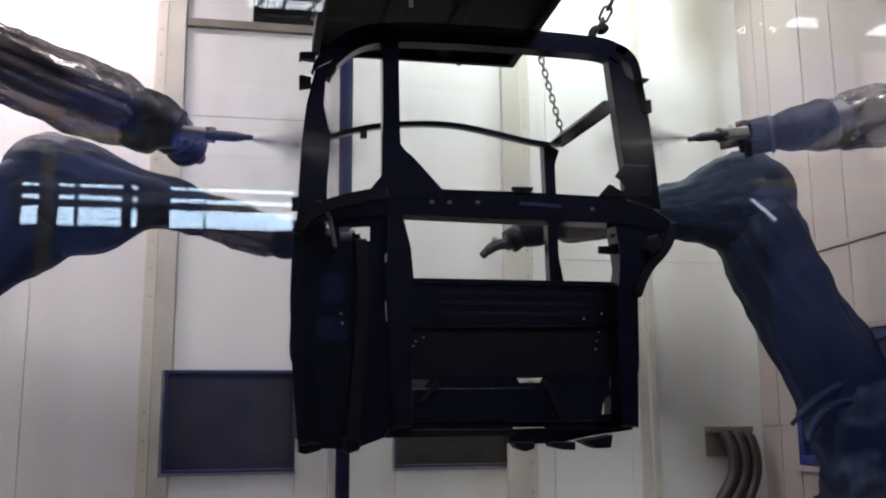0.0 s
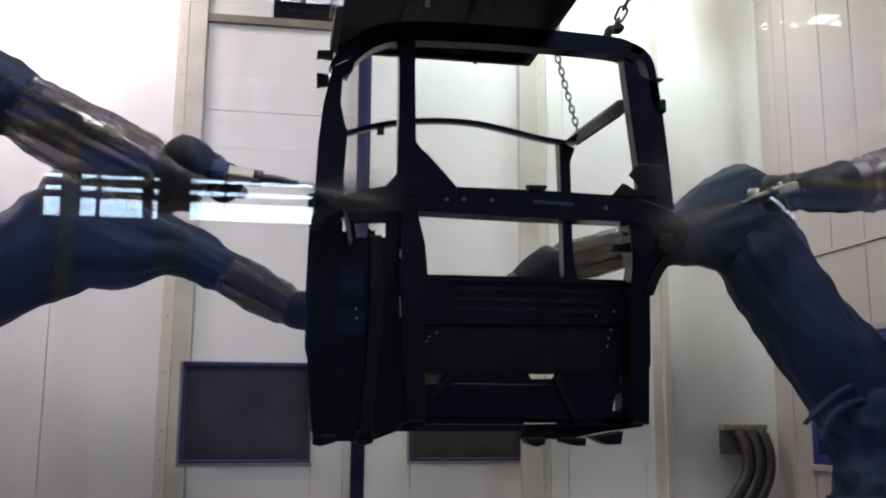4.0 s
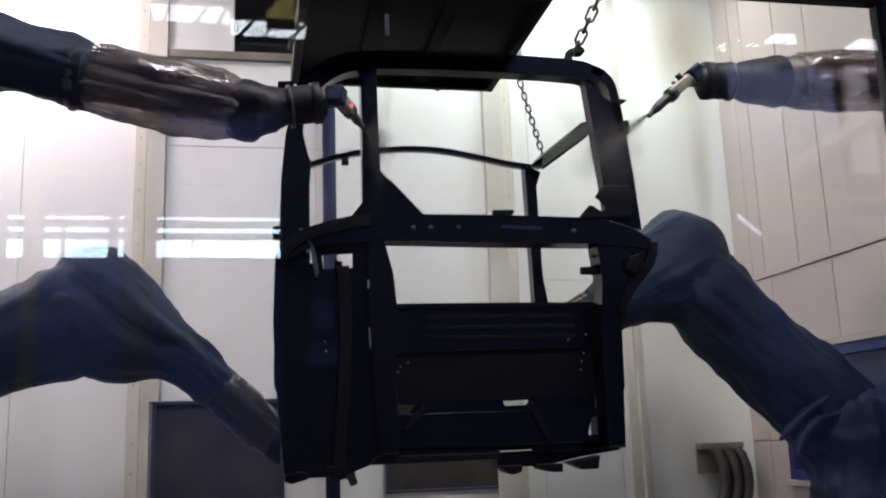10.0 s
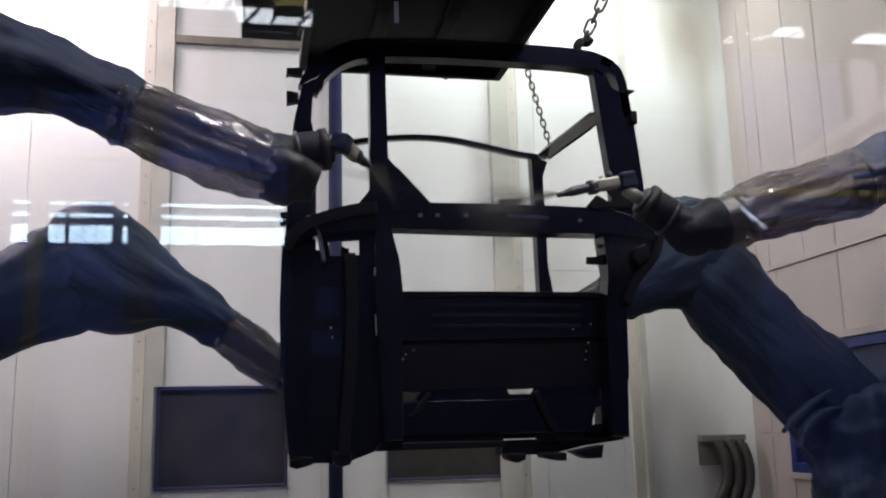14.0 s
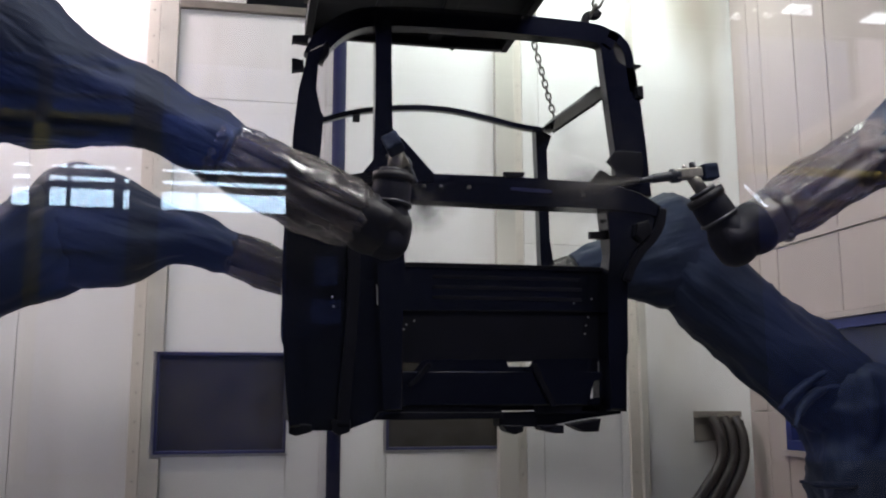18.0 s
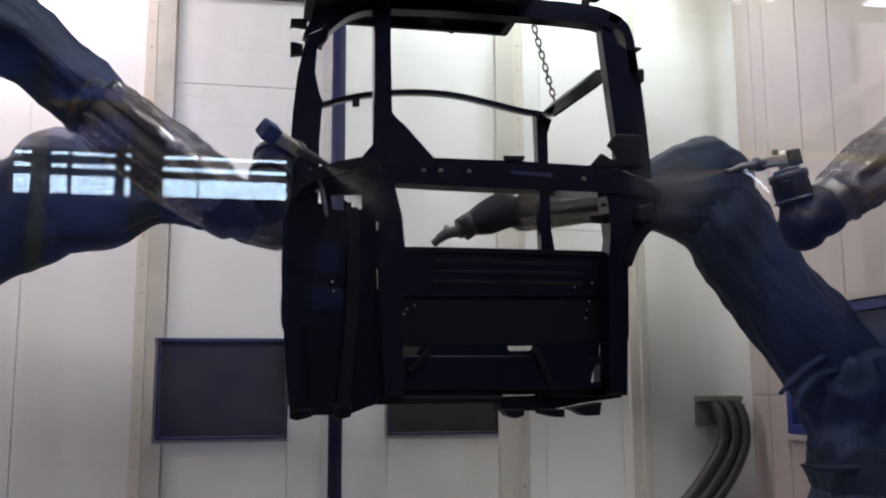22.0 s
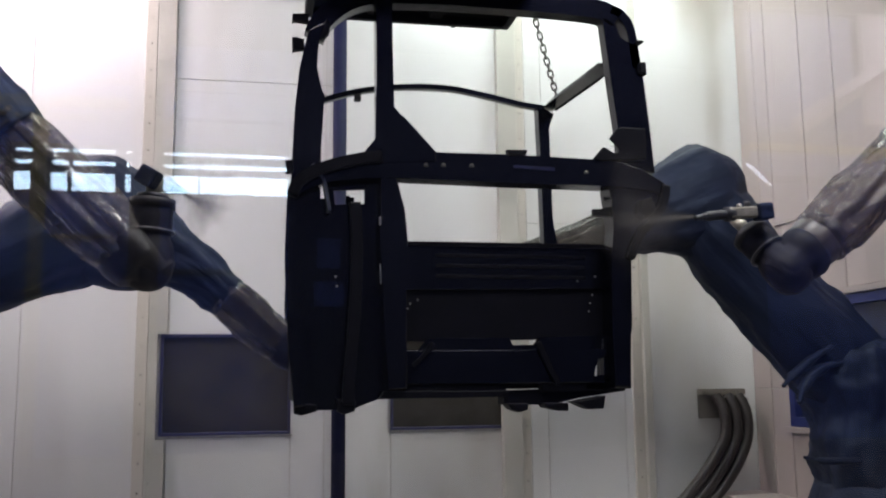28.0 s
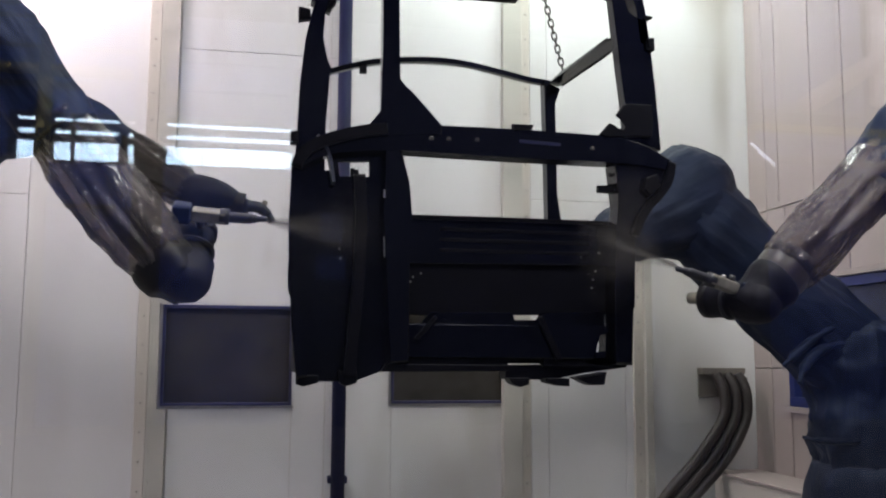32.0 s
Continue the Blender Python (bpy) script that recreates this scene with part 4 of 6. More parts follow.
cab_part("right_post", slab([(1.586, 2.485), (1.609, 2.283), (1.583, 2.149), (1.575, 1.807), (1.574, 1.555), (1.659, 1.549), (1.669, 1.803), (1.658, 1.808), (1.667, 2.146), (1.709, 2.219), (1.751, 2.288), (1.828, 2.358), (1.861, 2.497)], CF - 0.03, CF + 0.10, 0.012))
cab_part("wheel_arch_lip", rail([(1.861, 2.499), (1.844, 2.413), (1.804, 2.349), (1.745, 2.288), (1.698, 2.216), (1.670, 2.146)], 0.035, CF - 0.06, CF + 0.12, 0.012), PRIMER_DULL, "rolled wheel-arch lip")
cab_part("hinge_block", slab([(1.721, 2.417), (1.778, 2.436), (1.799, 2.376), (1.746, 2.331), (1.713, 2.362)], CF - 0.07, CF - 0.03, 0.008), PRIMER_DULL)
cab_part("sill_beam", slab([(0.613, 1.731), (1.431, 1.728), (1.573, 1.734), (1.572, 1.696), (1.512, 1.693), (1.502, 1.606), (1.487, 1.575), (0.614, 1.576)], CF + 0.02, CF + 0.10, 0.008))
cab_part("sill_web", slab([(0.738, 1.784), (1.121, 1.787), (1.137, 1.754), (1.243, 1.755), (1.265, 1.788), (1.283, 1.722), (0.685, 1.719)], CF + 0.10, CF + 0.13, 0))
cab_part("sill_web", slab([(1.259, 1.788), (1.575, 1.797), (1.573, 1.729), (1.259, 1.727)], CF + 0.10, CF + 0.13, 0))
cab_part("sill_web", slab([(1.550, 1.703), (1.578, 1.703), (1.575, 1.575), (1.547, 1.575)], CF + 0.03, CF + 0.12, 0))
cab_part("sill_web", slab([(1.483, 1.606), (1.576, 1.616), (1.574, 1.550), (1.454, 1.550)], CF + 0.03, CF + 0.12, 0))
for x0, x1 in ((0.60, 1.085), (1.25, 1.58)):
    cab_part("sill_lip", box(x0, x1, CF + 0.03, CF + 0.09, 1.54, 1.585, 0.004), PRIMER_DULL)
cab_part("sill_flange", slab([(0.525, 1.552), (1.077, 1.548), (1.077, 1.521), (0.501, 1.518)], CF - 0.02, CF + 0.12, 0.004), PRIMER_DULL)
cab_part("sill_flange", slab([(1.245, 1.550), (1.659, 1.552), (1.659, 1.539), (1.454, 1.514), (1.292, 1.482), (1.077, 1.484), (1.077, 1.548), (1.245, 1.548)], CF + 0.05, CF + 0.16, 0.004), PRIMER_DULL)
cab_part("brace", rail([(0.748, 1.761), (0.698, 1.699), (0.658, 1.662)], 0.02, CF + 0.0, CF + 0.02, 0.004), PRIMER_DULL)
cab_part("brace", rail([(1.230, 1.765), (1.269, 1.677), (1.320, 1.575)], 0.025, CF + 0.0, CF + 0.02, 0.004), PRIMER_DULL)
for x, z in ((0.710, 2.554), (0.790, 2.556), (0.920, 2.558), (1.466, 2.545)):
    cab_part("rail_bolt", slab([(x - 0.011, z - 0.006), (x - 0.004, z + 0.009), (x + 0.009, z + 0.007), (x + 0.011, z - 0.008)], CF - 0.054, CF - 0.0455, 0.003), CHAIN, "scuffed bolt head")
# navy strip puts a bluish hall reflection into the rail's colour
cab_part("rail_reflection", slab([(1.118, 2.569), (1.314, 2.562), (1.314, 2.546), (1.117, 2.553)], CF - 0.05, CF - 0.0455, 0.001), NAVY, "navy strip for a bluish reflection on the rail")
cab_part("latch_pin", slab([(1.522, 2.387), (1.572, 2.384), (1.578, 2.397), (1.600, 2.398), (1.599, 2.352), (1.521, 2.355)], CF + 0.02, CF + 0.05, 0.004), PRIMER_DULL)
cab_part("latch_pin", slab([(1.579, 2.449), (1.623, 2.429), (1.623, 2.418), (1.579, 2.435)], CF + 0.02, CF + 0.04, 0.002), PRIMER_DULL)
# mounting feet under the sill
for poly in ([(0.140, 1.508), (0.141, 1.463), (0.169, 1.453), (0.235, 1.470), (0.235, 1.500)], [(0.318, 1.524), (0.327, 1.469), (0.351, 1.454), (0.399, 1.468), (0.403, 1.516)], [(1.077, 1.491), (1.097, 1.464), (1.134, 1.451), (1.171, 1.463), (1.176, 1.491)],
             [(1.250, 1.490), (1.255, 1.470), (1.318, 1.455), (1.361, 1.454), (1.362, 1.490)], [(1.386, 1.494), (1.439, 1.469), (1.463, 1.459), (1.528, 1.461), (1.540, 1.519)]):
    f = cab_part("mounting_foot", slab(poly, CF - 0.01, CF + 0.09, 0.006), PRIMER_DULL)
# brackets and hinges on the outer edges
for poly in ([(0.186, 3.227), (0.111, 3.221), (0.109, 3.184), (0.122, 3.193), (0.182, 3.187)], [(0.164, 3.106), (0.129, 3.108), (0.129, 3.113), (0.111, 3.112), (0.113, 3.049), (0.125, 3.055), (0.165, 3.063)], [(0.123, 2.557), (0.089, 2.550), (0.090, 2.499), (0.105, 2.495), (0.124, 2.506)],
             [(1.744, 3.201), (1.761, 3.199), (1.779, 3.195), (1.761, 3.185), (1.743, 3.183)], [(1.746, 3.087), (1.770, 3.094), (1.781, 3.089), (1.782, 3.032), (1.774, 3.040), (1.751, 3.041)],
             [(0.263, 3.210), (0.279, 3.184), (0.275, 3.141), (0.255, 3.123), (0.255, 3.113), (0.237, 3.111)], [(1.086, 2.637), (1.184, 2.639), (1.178, 2.620), (1.096, 2.610)]):
    cab_part("hinge_bracket", slab(poly, CF - 0.06, CF - 0.02, 0.003), PRIMER_DULL)
# grab hose at the left edge, bolts along the jamb
cab_part("drain_hose", pipe([(0.116, 4.020, 2.106), (0.104, 4.020, 2.008), (0.103, 4.020, 1.887), (0.111, 4.020, 1.844), (0.131, 4.020, 1.820)], 0.009, 8), PRIMER_DULL, smooth=True)
bm = bmesh.new()
for x, z in ((0.634, 1.914), (0.681, 1.953), (0.646, 1.935), (0.425, 1.976), (0.421, 1.936), (0.399, 2.067), (0.315, 2.053), (0.321, 2.011), (1.459, 2.053), (1.530, 1.989), (1.518, 1.949), (1.511, 1.910), (1.548, 2.076)):
    bmesh.ops.create_icosphere(bm, subdivisions=1, radius=0.0055, matrix=Matrix.Translation((x, CF + (0.10 if x > 0.7 else 0.02), z)))
tagged(cab_part("rivets", bm, STEEL), kind="stuff")
# rear frame, side rails and floor
RY = CR
cab_part("rear_arch", rail([(0.321, 3.196), (0.489, 3.251), (0.653, 3.285), (0.887, 3.308), (1.109, 3.302), (1.334, 3.264), (1.509, 3.230), (1.650, 3.214)], 0.03, RY - 0.02, RY + 0.02), label="arched rear roof rail")
cab_part("rear_post", slab([(1.601, 3.222), (1.610, 2.873), (1.618, 2.394), (1.630, 2.294), (1.695, 1.995), (1.807, 1.996), (1.714, 2.296), (1.676, 2.532), (1.663, 3.085), (1.703, 3.175)], RY - 0.04, RY + 0.04), label="rear corner post")
cab_part("rear_post", slab([(0.257, 3.212), (0.278, 2.808), (0.268, 2.418), (0.259, 1.973), (0.321, 1.974), (0.312, 2.419), (0.316, 2.810), (0.315, 3.189)], RY - 0.04, RY + 0.04))
p0, p1 = Vector((1.672, 5.180, 3.206)), Vector((1.651, 4.140, 3.122))
bm = bmesh.new()
d = (p1 - p0).normalized()
up = Vector((-d.z, 0, d.x)).normalized() * 0.042
dp = Vector((0, 0.03, 0))
vs = [bm.verts.new(q) for q in (p0 - up - dp, p0 + up - dp, p0 + up + dp, p0 - up + dp, p1 - up - dp, p1 + up - dp, p1 + up + dp, p1 - up + dp)]
for q in ((0, 1, 2, 3), (7, 6, 5, 4), (0, 4, 5, 1), (1, 5, 6, 2), (2, 6, 7, 3), (3, 7, 4, 0)):
    bm.faces.new([vs[i] for i in q])
bmesh.ops.recalc_face_normals(bm, faces=bm.faces)
bmesh.ops.bevel(bm, geom=list(bm.edges), offset=0.012, segments=2, affect="EDGES", profile=0.5)
cab_part("side_rail", bm, label="sloping side rail to the rear post")
cab_part("roof_rail", slab([(0.615, 3.602), (0.616, 3.538), (1.208, 3.543), (1.246, 3.504), (1.324, 3.602), (1.354, 3.667)], 4.66, 4.74), PRIMER_DULL, "inner roof rail")
cab_part("roof_stub", pipe([(1.002, 4.600, 3.506), (0.962, 4.600, 3.455)], 0.018, 10), PRIMER_DULL, smooth=True)
cab_part("rear_panel", slab([(0.330, 2.317), (1.707, 2.296), (1.742, 1.863), (0.324, 1.849)], RY - 0.02, RY + 0.02), PRIMER_DULL)
cab_part("floor_pan", box(0.22, 1.66, CF + 0.13, RY - 0.03, 1.555, 1.60, 0.01), PRIMER_DULL)
cab_part("left_side_panel", box(0.15, 0.19, CF + 0.065, RY - 0.05, 1.50, 2.30, 0.01), PRIMER_DULL)
cab_part("clip", box(0.505, 0.545, RY - 0.02, RY + 0.02, 3.205, 3.255, 0.004), PRIMER_DULL)

# ---------------------------------------------------------------- roof panel hung over the cab, hooks and chains
rp = thing("roof_panel", 0.73, 4.05, 3.50, "black primed roof panel hung flat over the cab", "roof panel")
part("sheet", box(-0.54, 0.54, -0.55, 0.55, 0.0, 0.02, 0.006), PRIMER_DULL, rp)
for a in ((-0.54, -0.50, -0.55, 0.55), (0.50, 0.54, -0.55, 0.55), (-0.50, 0.50, 0.51, 0.55), (-0.50, 0.50, -0.55, -0.51)):
    part("edge_flange", box(a[0], a[1], a[2], a[3], -0.05, -0.001, 0.006), PRIMER_DULL, rp)
for x in (-0.22, 0.10):
    part("stiffener", box(x, x + 0.07, -0.505, 0.505, -0.03, -0.001, 0.006), PRIMER_DULL, rp)
bm = bmesh.new()
for k in range(9):
    bmesh.ops.create_icosphere(bm, subdivisions=1, radius=0.011, matrix=Matrix.Translation((0.545, -0.48 + 0.12 * k, -0.02)))
tagged(part("edge_bolts", bm, STEEL, rp), kind="stuff")
part("paper_tag", box(-0.162, -0.142, -0.30, -0.295, -0.14, -0.04, 0.002), TAG, rp, "grey paper tag on a wire")


def link(size=0.05, wire=0.008):
    bm = bmesh.new()
    pts = []
    for k in range(12):
        t = 2 * math.pi * k / 12
        pts.append(Vector((math.cos(t) * size * 0.36, 0, math.sin(t) * size * 0.30 + (size * 0.32 if math.sin(t) >= 0 else -size * 0.32))))
    rings = []
    for i, q in enumerate(pts):
        d = (pts[(i + 1) % 12] - pts[i - 1]).normalized()
        s = Vector((0, 1, 0))
        u = d.cross(s)
        rings.append([bm.verts.new(q + s * wire * math.cos(2 * math.pi * k / 6) + u * wire * math.sin(2 * math.pi * k / 6)) for k in range(6)])
    for i in range(12):
        a, b = rings[i], rings[(i + 1) % 12]
        for k in range(6):
            bm.faces.new((a[k], b[k], b[(k + 1) % 6], a[(k + 1) % 6]))
    bmesh.ops.recalc_face_normals(bm, faces=bm.faces)
    return mesh_of("chain_link", bm, CHAIN, True)


LINKS = {}


def chain(p0, p1, size, label):
    """Links from the hook at p0 up to p1, each turned a quarter against the last."""
    if size not in LINKS:
        LINKS[size] = link(size, size * 0.13)
    a, b = Vector(p0), Vector(p1)
    c = thing("hanging_chain", *a, label, "chain", "lifting chains")
    d = (b - a).normalized()
    turn = d.to_track_quat("Z", "Y").to_matrix().to_4x4()
    n = int((b - a).length / (size * 0.98))
    for i in range(n):
        ob = new("chain_link", LINKS[size])
        ob.parent = c
        ob.matrix_basis = Matrix.Translation(d * size * (0.5 + 0.98 * i)) @ turn @ Matrix.Rotation(radians(90 * (i % 2) + 20), 4, "Z")
    return c


def up_line(a, b, z):
    a, b = Vector(a), Vector(b)
    return a + (b - a) * ((z - a.z) / (b.z - a.z))


fr0, fr1 = (1.543, 4.050, 3.447), (1.677, 3.950, 3.740)
chain(fr0, up_line(fr0, fr1, 5.7), 0.062, "steel lifting chain on the cab's front hook")
re0, re1 = (1.744, 5.200, 3.259), (1.540, 5.000, 3.730)
chain(re0, up_line(re0, re1, 5.7), 0.040, "steel lifting chain on the cab's rear corner")
fl0, fl1 = (0.167, 4.000, 3.387), (0.223, 3.950, 3.585)
chain(fl0, up_line(fl0, fl1, 5.7), 0.040, "thin steel lifting chain on the cab's front corner")
hook = cab_part("lifting_hook", pipe([(1.516, 4.050, 3.398), (1.519, 4.050, 3.434), (1.538, 4.050, 3.456), (1.567, 4.050, 3.454), (1.587, 4.050, 3.476)], 0.022, 10), PRIMER_DULL, "bent lifting hook", True)
cab_part("lifting_eye", pipe([(1.722, 5.200, 3.229), (1.737, 5.200, 3.273), (1.766, 5.200, 3.282)], 0.02, 8), PRIMER_DULL, smooth=True)

# ---------------------------------------------------------------- hose outlet on the back wall
vb = thing("hose_outlet", 3.885, BACK - 0.013, 1.47, "grey wall box with three hanging hoses", "hose outlet")
part("wall_box", box(-0.2, 0.2, -0.10, 0.0, -0.02, 0.03, 0.005), BOXGREY, vb)
part("back_plate", box(-0.2, 0.2, -0.02, 0.0, -0.22, -0.021, 0.004), BOXGREY, vb, "brown-grey back plate")
for k, x in enumerate((-0.07, 0.03, 0.13)):
    part("hose", pipe([(x, -0.09, -0.03), (x + 0.03, -0.16, -0.16), (x + 0.01, -0.20, -0.36), (x - 0.10 - 0.02 * (2 - k), -0.24, -0.56), (x - 0.25 - 0.03 * (2 - k), -0.26, -0.75), (x - 0.46 - 0.03 * (2 - k), -0.28, -0.95), (x - 0.74, -0.28, -1.23), (x - 0.86, -0.28, -1.40)], 0.047, 12), HOSE, vb, "grey hanging hose", True)
    part("clamp", pipe([(x + 0.02, -0.115, -0.075), (x + 0.03, -0.128, -0.092)], 0.0505, 12), HOSE, vb, smooth=True)


# ---------------------------------------------------------------- robots
def gun_parts(parent):
    """A spray gun along x: navy rear block, flecked barrel and a long black nozzle."""
    g = part("spray_gun", box(-0.01, 0.11, -0.026, 0.026, -0.02, 0.024, 0.008), GUNGREY, parent, "paint-flecked spray gun barrel")
    part("rear_block", box(-0.075, -0.012, -0.034, 0.034, -0.03, 0.034, 0.008), COVER, g, "navy rear block")
    part("nozzle", pipe([(0.112, 0, 0.0), (0.17, 0, -0.002), (0.20, 0, -0.004), (0.215, 0, -0.005), (0.25, 0, -0.008)], [0.019, 0.019, 0.015, 0.011, 0.006], 12), GUNDARK, g, "black nozzle", True)
    part("air_cap", pipe([(0.085, 0, 0.0), (0.118, 0, 0.0)], 0.029, 14), GUNDARK, g, smooth=True)
    part("valve", pipe([(0.02, 0, 0.024), (0.02, 0, 0.048)], 0.013, 8), GUNDARK, g, smooth=True)
    part("valve", pipe([(0.055, 0, 0.024), (0.055, 0, 0.038)], 0.010, 8), STEEL, g, smooth=True)
    for k in range(3):  # crossing veils of droplets
        bm = bmesh.new()
        t = math.pi * (k / 3 + 0.5)
        q = [bm.verts.new((x, math.cos(t) * w, math.sin(t) * w - 0.0)) for x, w in ((0.25, -0.012), (0.68, -0.2), (0.68, 0.2), (0.25, 0.012))]
        bm.faces.new(q)
        ms = tagged(part("spray_mist", bm, MIST, g, "thin grey paint mist"), kind="stuff")
        ms.visible_shadow = False
    bm = bmesh.new()  # the puff that hangs past the cone
    bmesh.ops.create_grid(bm, x_segments=1, y_segments=1, size=0.34, matrix=Matrix.Translation((0.46, 0, 0.03)) @ Matrix.Rotation(radians(90), 4, "X"))
    ms = tagged(part("mist_cloud", bm, MIST_CLOUD, g, "drifting grey paint mist"), kind="stuff")
    ms.visible_shadow = False
    return g


def wrist_part(parent, mat, name="wrist"):
    """Bagged wrist along x: a hood, a drum and the mounting flange."""
    w = part(name, sleeve([(-0.105, 0.02, 0.02, 0), (-0.09, 0.055, 0.055, 0), (-0.055, 0.081, 0.08, 0), (0.0, 0.088, 0.085, 0), (0.05, 0.08, 0.078, 0), (0.085, 0.068, 0.067, 0.0), (0.10, 0.072, 0.071, 0), (0.15, 0.073, 0.073, 0), (0.19, 0.07, 0.07, 0)], 26, 0.010, 3), mat, parent, "dark bagged wrist", True)
    part("flange", pipe([(0.185, 0, 0), (0.215, 0, 0)], 0.078, 22), CUFF, w, smooth=True)
    part("flange_ring", pipe([(0.217, 0, 0), (0.232, 0, 0)], 0.055, 20), GUNDARK, w, smooth=True)
    part("mount_post", pipe([(0.233, 0, 0), (0.305, 0, 0)], 0.026, 14), GUNGREY, w, smooth=True)
    part("tie_band", pipe([(0.098, 0, 0), (0.108, 0, 0)], 0.081, 20), GUNDARK, w, smooth=True)
    return w


NEAR_LEFT_ARM = [(-1.88, 0.08, 0.09, -0.05), (-1.80, 0.20, 0.19, -0.055), (-1.62, 0.30, 0.26, -0.055), (-1.42, 0.305, 0.26, -0.055), (-1.2, 0.225, 0.21, -0.07), (-1.0, 0.162, 0.16, -0.035), (-0.85, 0.130, 0.132, -0.01), (-0.7, 0.120, 0.122, -0.025), (-0.56, 0.122, 0.12, -0.032)]
NEAR_RIGHT_ARM = [(-1.9, 0.16, 0.16, 0.0), (-1.75, 0.24, 0.22, 0.0), (-1.45, 0.23, 0.21, 0.02), (-1.15, 0.152, 0.15, 0.03), (-0.92, 0.135, 0.135, 0.02), (-0.80, 0.126, 0.125, 0.0), (-0.70, 0.120, 0.118, 0.0)]


def near_robot(label, base, mirror):
    r = thing("painting_robot", *base, label, "robot", "painting robots")
    col = part("base_column", sleeve([(0, 0.44, 0.42, 0), (0.4, 0.40, 0.40, 0), (0.9, 0.40, 0.40, 0), (1.2, 0.33, 0.33, 0), (1.3, 0.18, 0.18, 0)], 40, 0.04, 61), COVER, r, "navy fabric cover over the robot base", True)
    col.matrix_basis = pose(0, 0, 0.02, 0, -90, 0)
    part("base_plate", box(-0.5, 0.5, -0.5, 0.5, 0.0, 0.03, 0.005), PEDESTAL, r, "pale steel base plate")
    lo = part("lower_arm", sleeve([(-2.3, 0.17, 0.17, 0), (-1.5, 0.22, 0.20, 0), (-0.8, 0.26, 0.23, 0), (-0.3, 0.29, 0.25, 0), (0.0, 0.27, 0.24, 0), (0.15, 0.16, 0.15, 0), (0.2, 0.07, 0.07, 0)], 36, 0.035, 71 + mirror), COVER, r, "loose navy fabric lower-arm cover", True)
    fa = part("forearm", sleeve(NEAR_RIGHT_ARM if mirror else NEAR_LEFT_ARM, 36, 0.03, 1 + mirror), COVER, r, "navy fabric arm cover", True)
    mid, end = (0.0, -0.84) if mirror else (-0.045, -0.64)
    if mirror:
        part("clear_sleeve", sleeve([(-0.84, 0.128, 0.126, 0), (-0.78, 0.134, 0.130, 0), (-0.68, 0.126, 0.122, 0), (-0.5, 0.120, 0.115, 0), (-0.35, 0.120, 0.115, 0), (-0.24, 0.116, 0.112, 0), (-0.21, 0.106, 0.103, 0)], 44, 0.022, 6, 12, 0.0, 1.2), BROWNPLASTIC, fa, "crumpled clear plastic sleeve", True)
        part("sleeve_frill", sleeve([(-0.25, 0.104, 0.104, 0), (-0.23, 0.119, 0.115, 0), (-0.205, 0.115, 0.112, 0), (-0.19, 0.102, 0.10, 0)], 44, 0.024, 10, 6, 0.0, 1.6), PLASTIC, fa, "gathered edge of the plastic sleeve", True)
        part("collar", sleeve([(-0.23, 0.100, 0.098, 0), (-0.20, 0.106, 0.103, 0), (-0.14, 0.101, 0.098, 0), (-0.10, 0.088, 0.088, 0)], 36, 0.012, 15), COLLAR, fa, "brown translucent collar under the sleeve", True)
    else:
        part("clear_sleeve", sleeve([(-0.62, 0.112, 0.108, mid * 0.7), (-0.5, 0.122, 0.116, mid * 0.8), (-0.3, 0.128, 0.12, mid), (-0.12, 0.120, 0.112, mid), (-0.02, 0.104, 0.10, mid)], 44, 0.026, 5, 12, 0.0, 1.3), PLASTIC, fa, "crumpled clear plastic sleeve", True)
        part("sleeve_frill", sleeve([(-0.64, 0.105, 0.105, mid * 0.7), (-0.615, 0.128, 0.122, mid * 0.7), (-0.585, 0.118, 0.112, mid * 0.7), (-0.57, 0.102, 0.10, mid * 0.7)], 44, 0.02, 9, 6, 0.0, 1.6), PLASTIC, fa, "gathered edge of the plastic sleeve", True)
    part("arm_core", pipe([(end, 0, mid * 0.7), (-0.3, 0, mid), (0.0, 0, mid)], [0.070, 0.062, 0.055], 16), CASTING, fa, "brown-grey arm casting under the sleeve", True)
    part("arm_conduit", pipe([(end, -0.05, mid + 0.045), (-0.4, -0.06, mid + 0.055), (-0.15, -0.055, mid + 0.04), (0.0, -0.04, mid + 0.03)], 0.022, 10), CUFF, fa, "dark conduit under the sleeve", True)
    if mirror:
        part("cuff", sleeve([(-0.145, 0.088, 0.088, 0), (-0.132, 0.105, 0.102, 0), (-0.10, 0.108, 0.104, 0), (-0.05, 0.096, 0.095, 0), (-0.01, 0.094, 0.092, 0), (0.03, 0.088, 0.088, 0), (0.06, 0.07, 0.07, 0)], 32, 0.018, 7), BAG, fa, "dark navy bagged cuff", True)
    else:
        part("cuff", sleeve([(-0.06, 0.102, 0.10, mid), (-0.02, 0.116, 0.11, mid), (0.04, 0.110, 0.105, mid), (0.07, 0.090, 0.09, mid * 0.8), (0.12, 0.07, 0.07, mid * 0.7)], 28, 0.02, 7), CUFF, fa, "dark cuff", True)
    part("strap", pipe([(end + 0.055, 0, mid * 0.7), (end + 0.07, 0, mid * 0.7)], 0.136 if mirror else 0.121, 24), CUFF, fa, smooth=True)
    w = wrist_part(r, BAG)
    g = gun_parts(r)
    part("indicator", box(0.046, 0.055, -0.030, -0.0255, -0.0045, 0.0045, 0.002), LED, g, "small red indicator lamp") if mirror == 0 else None
    return r, lo, fa, w, g


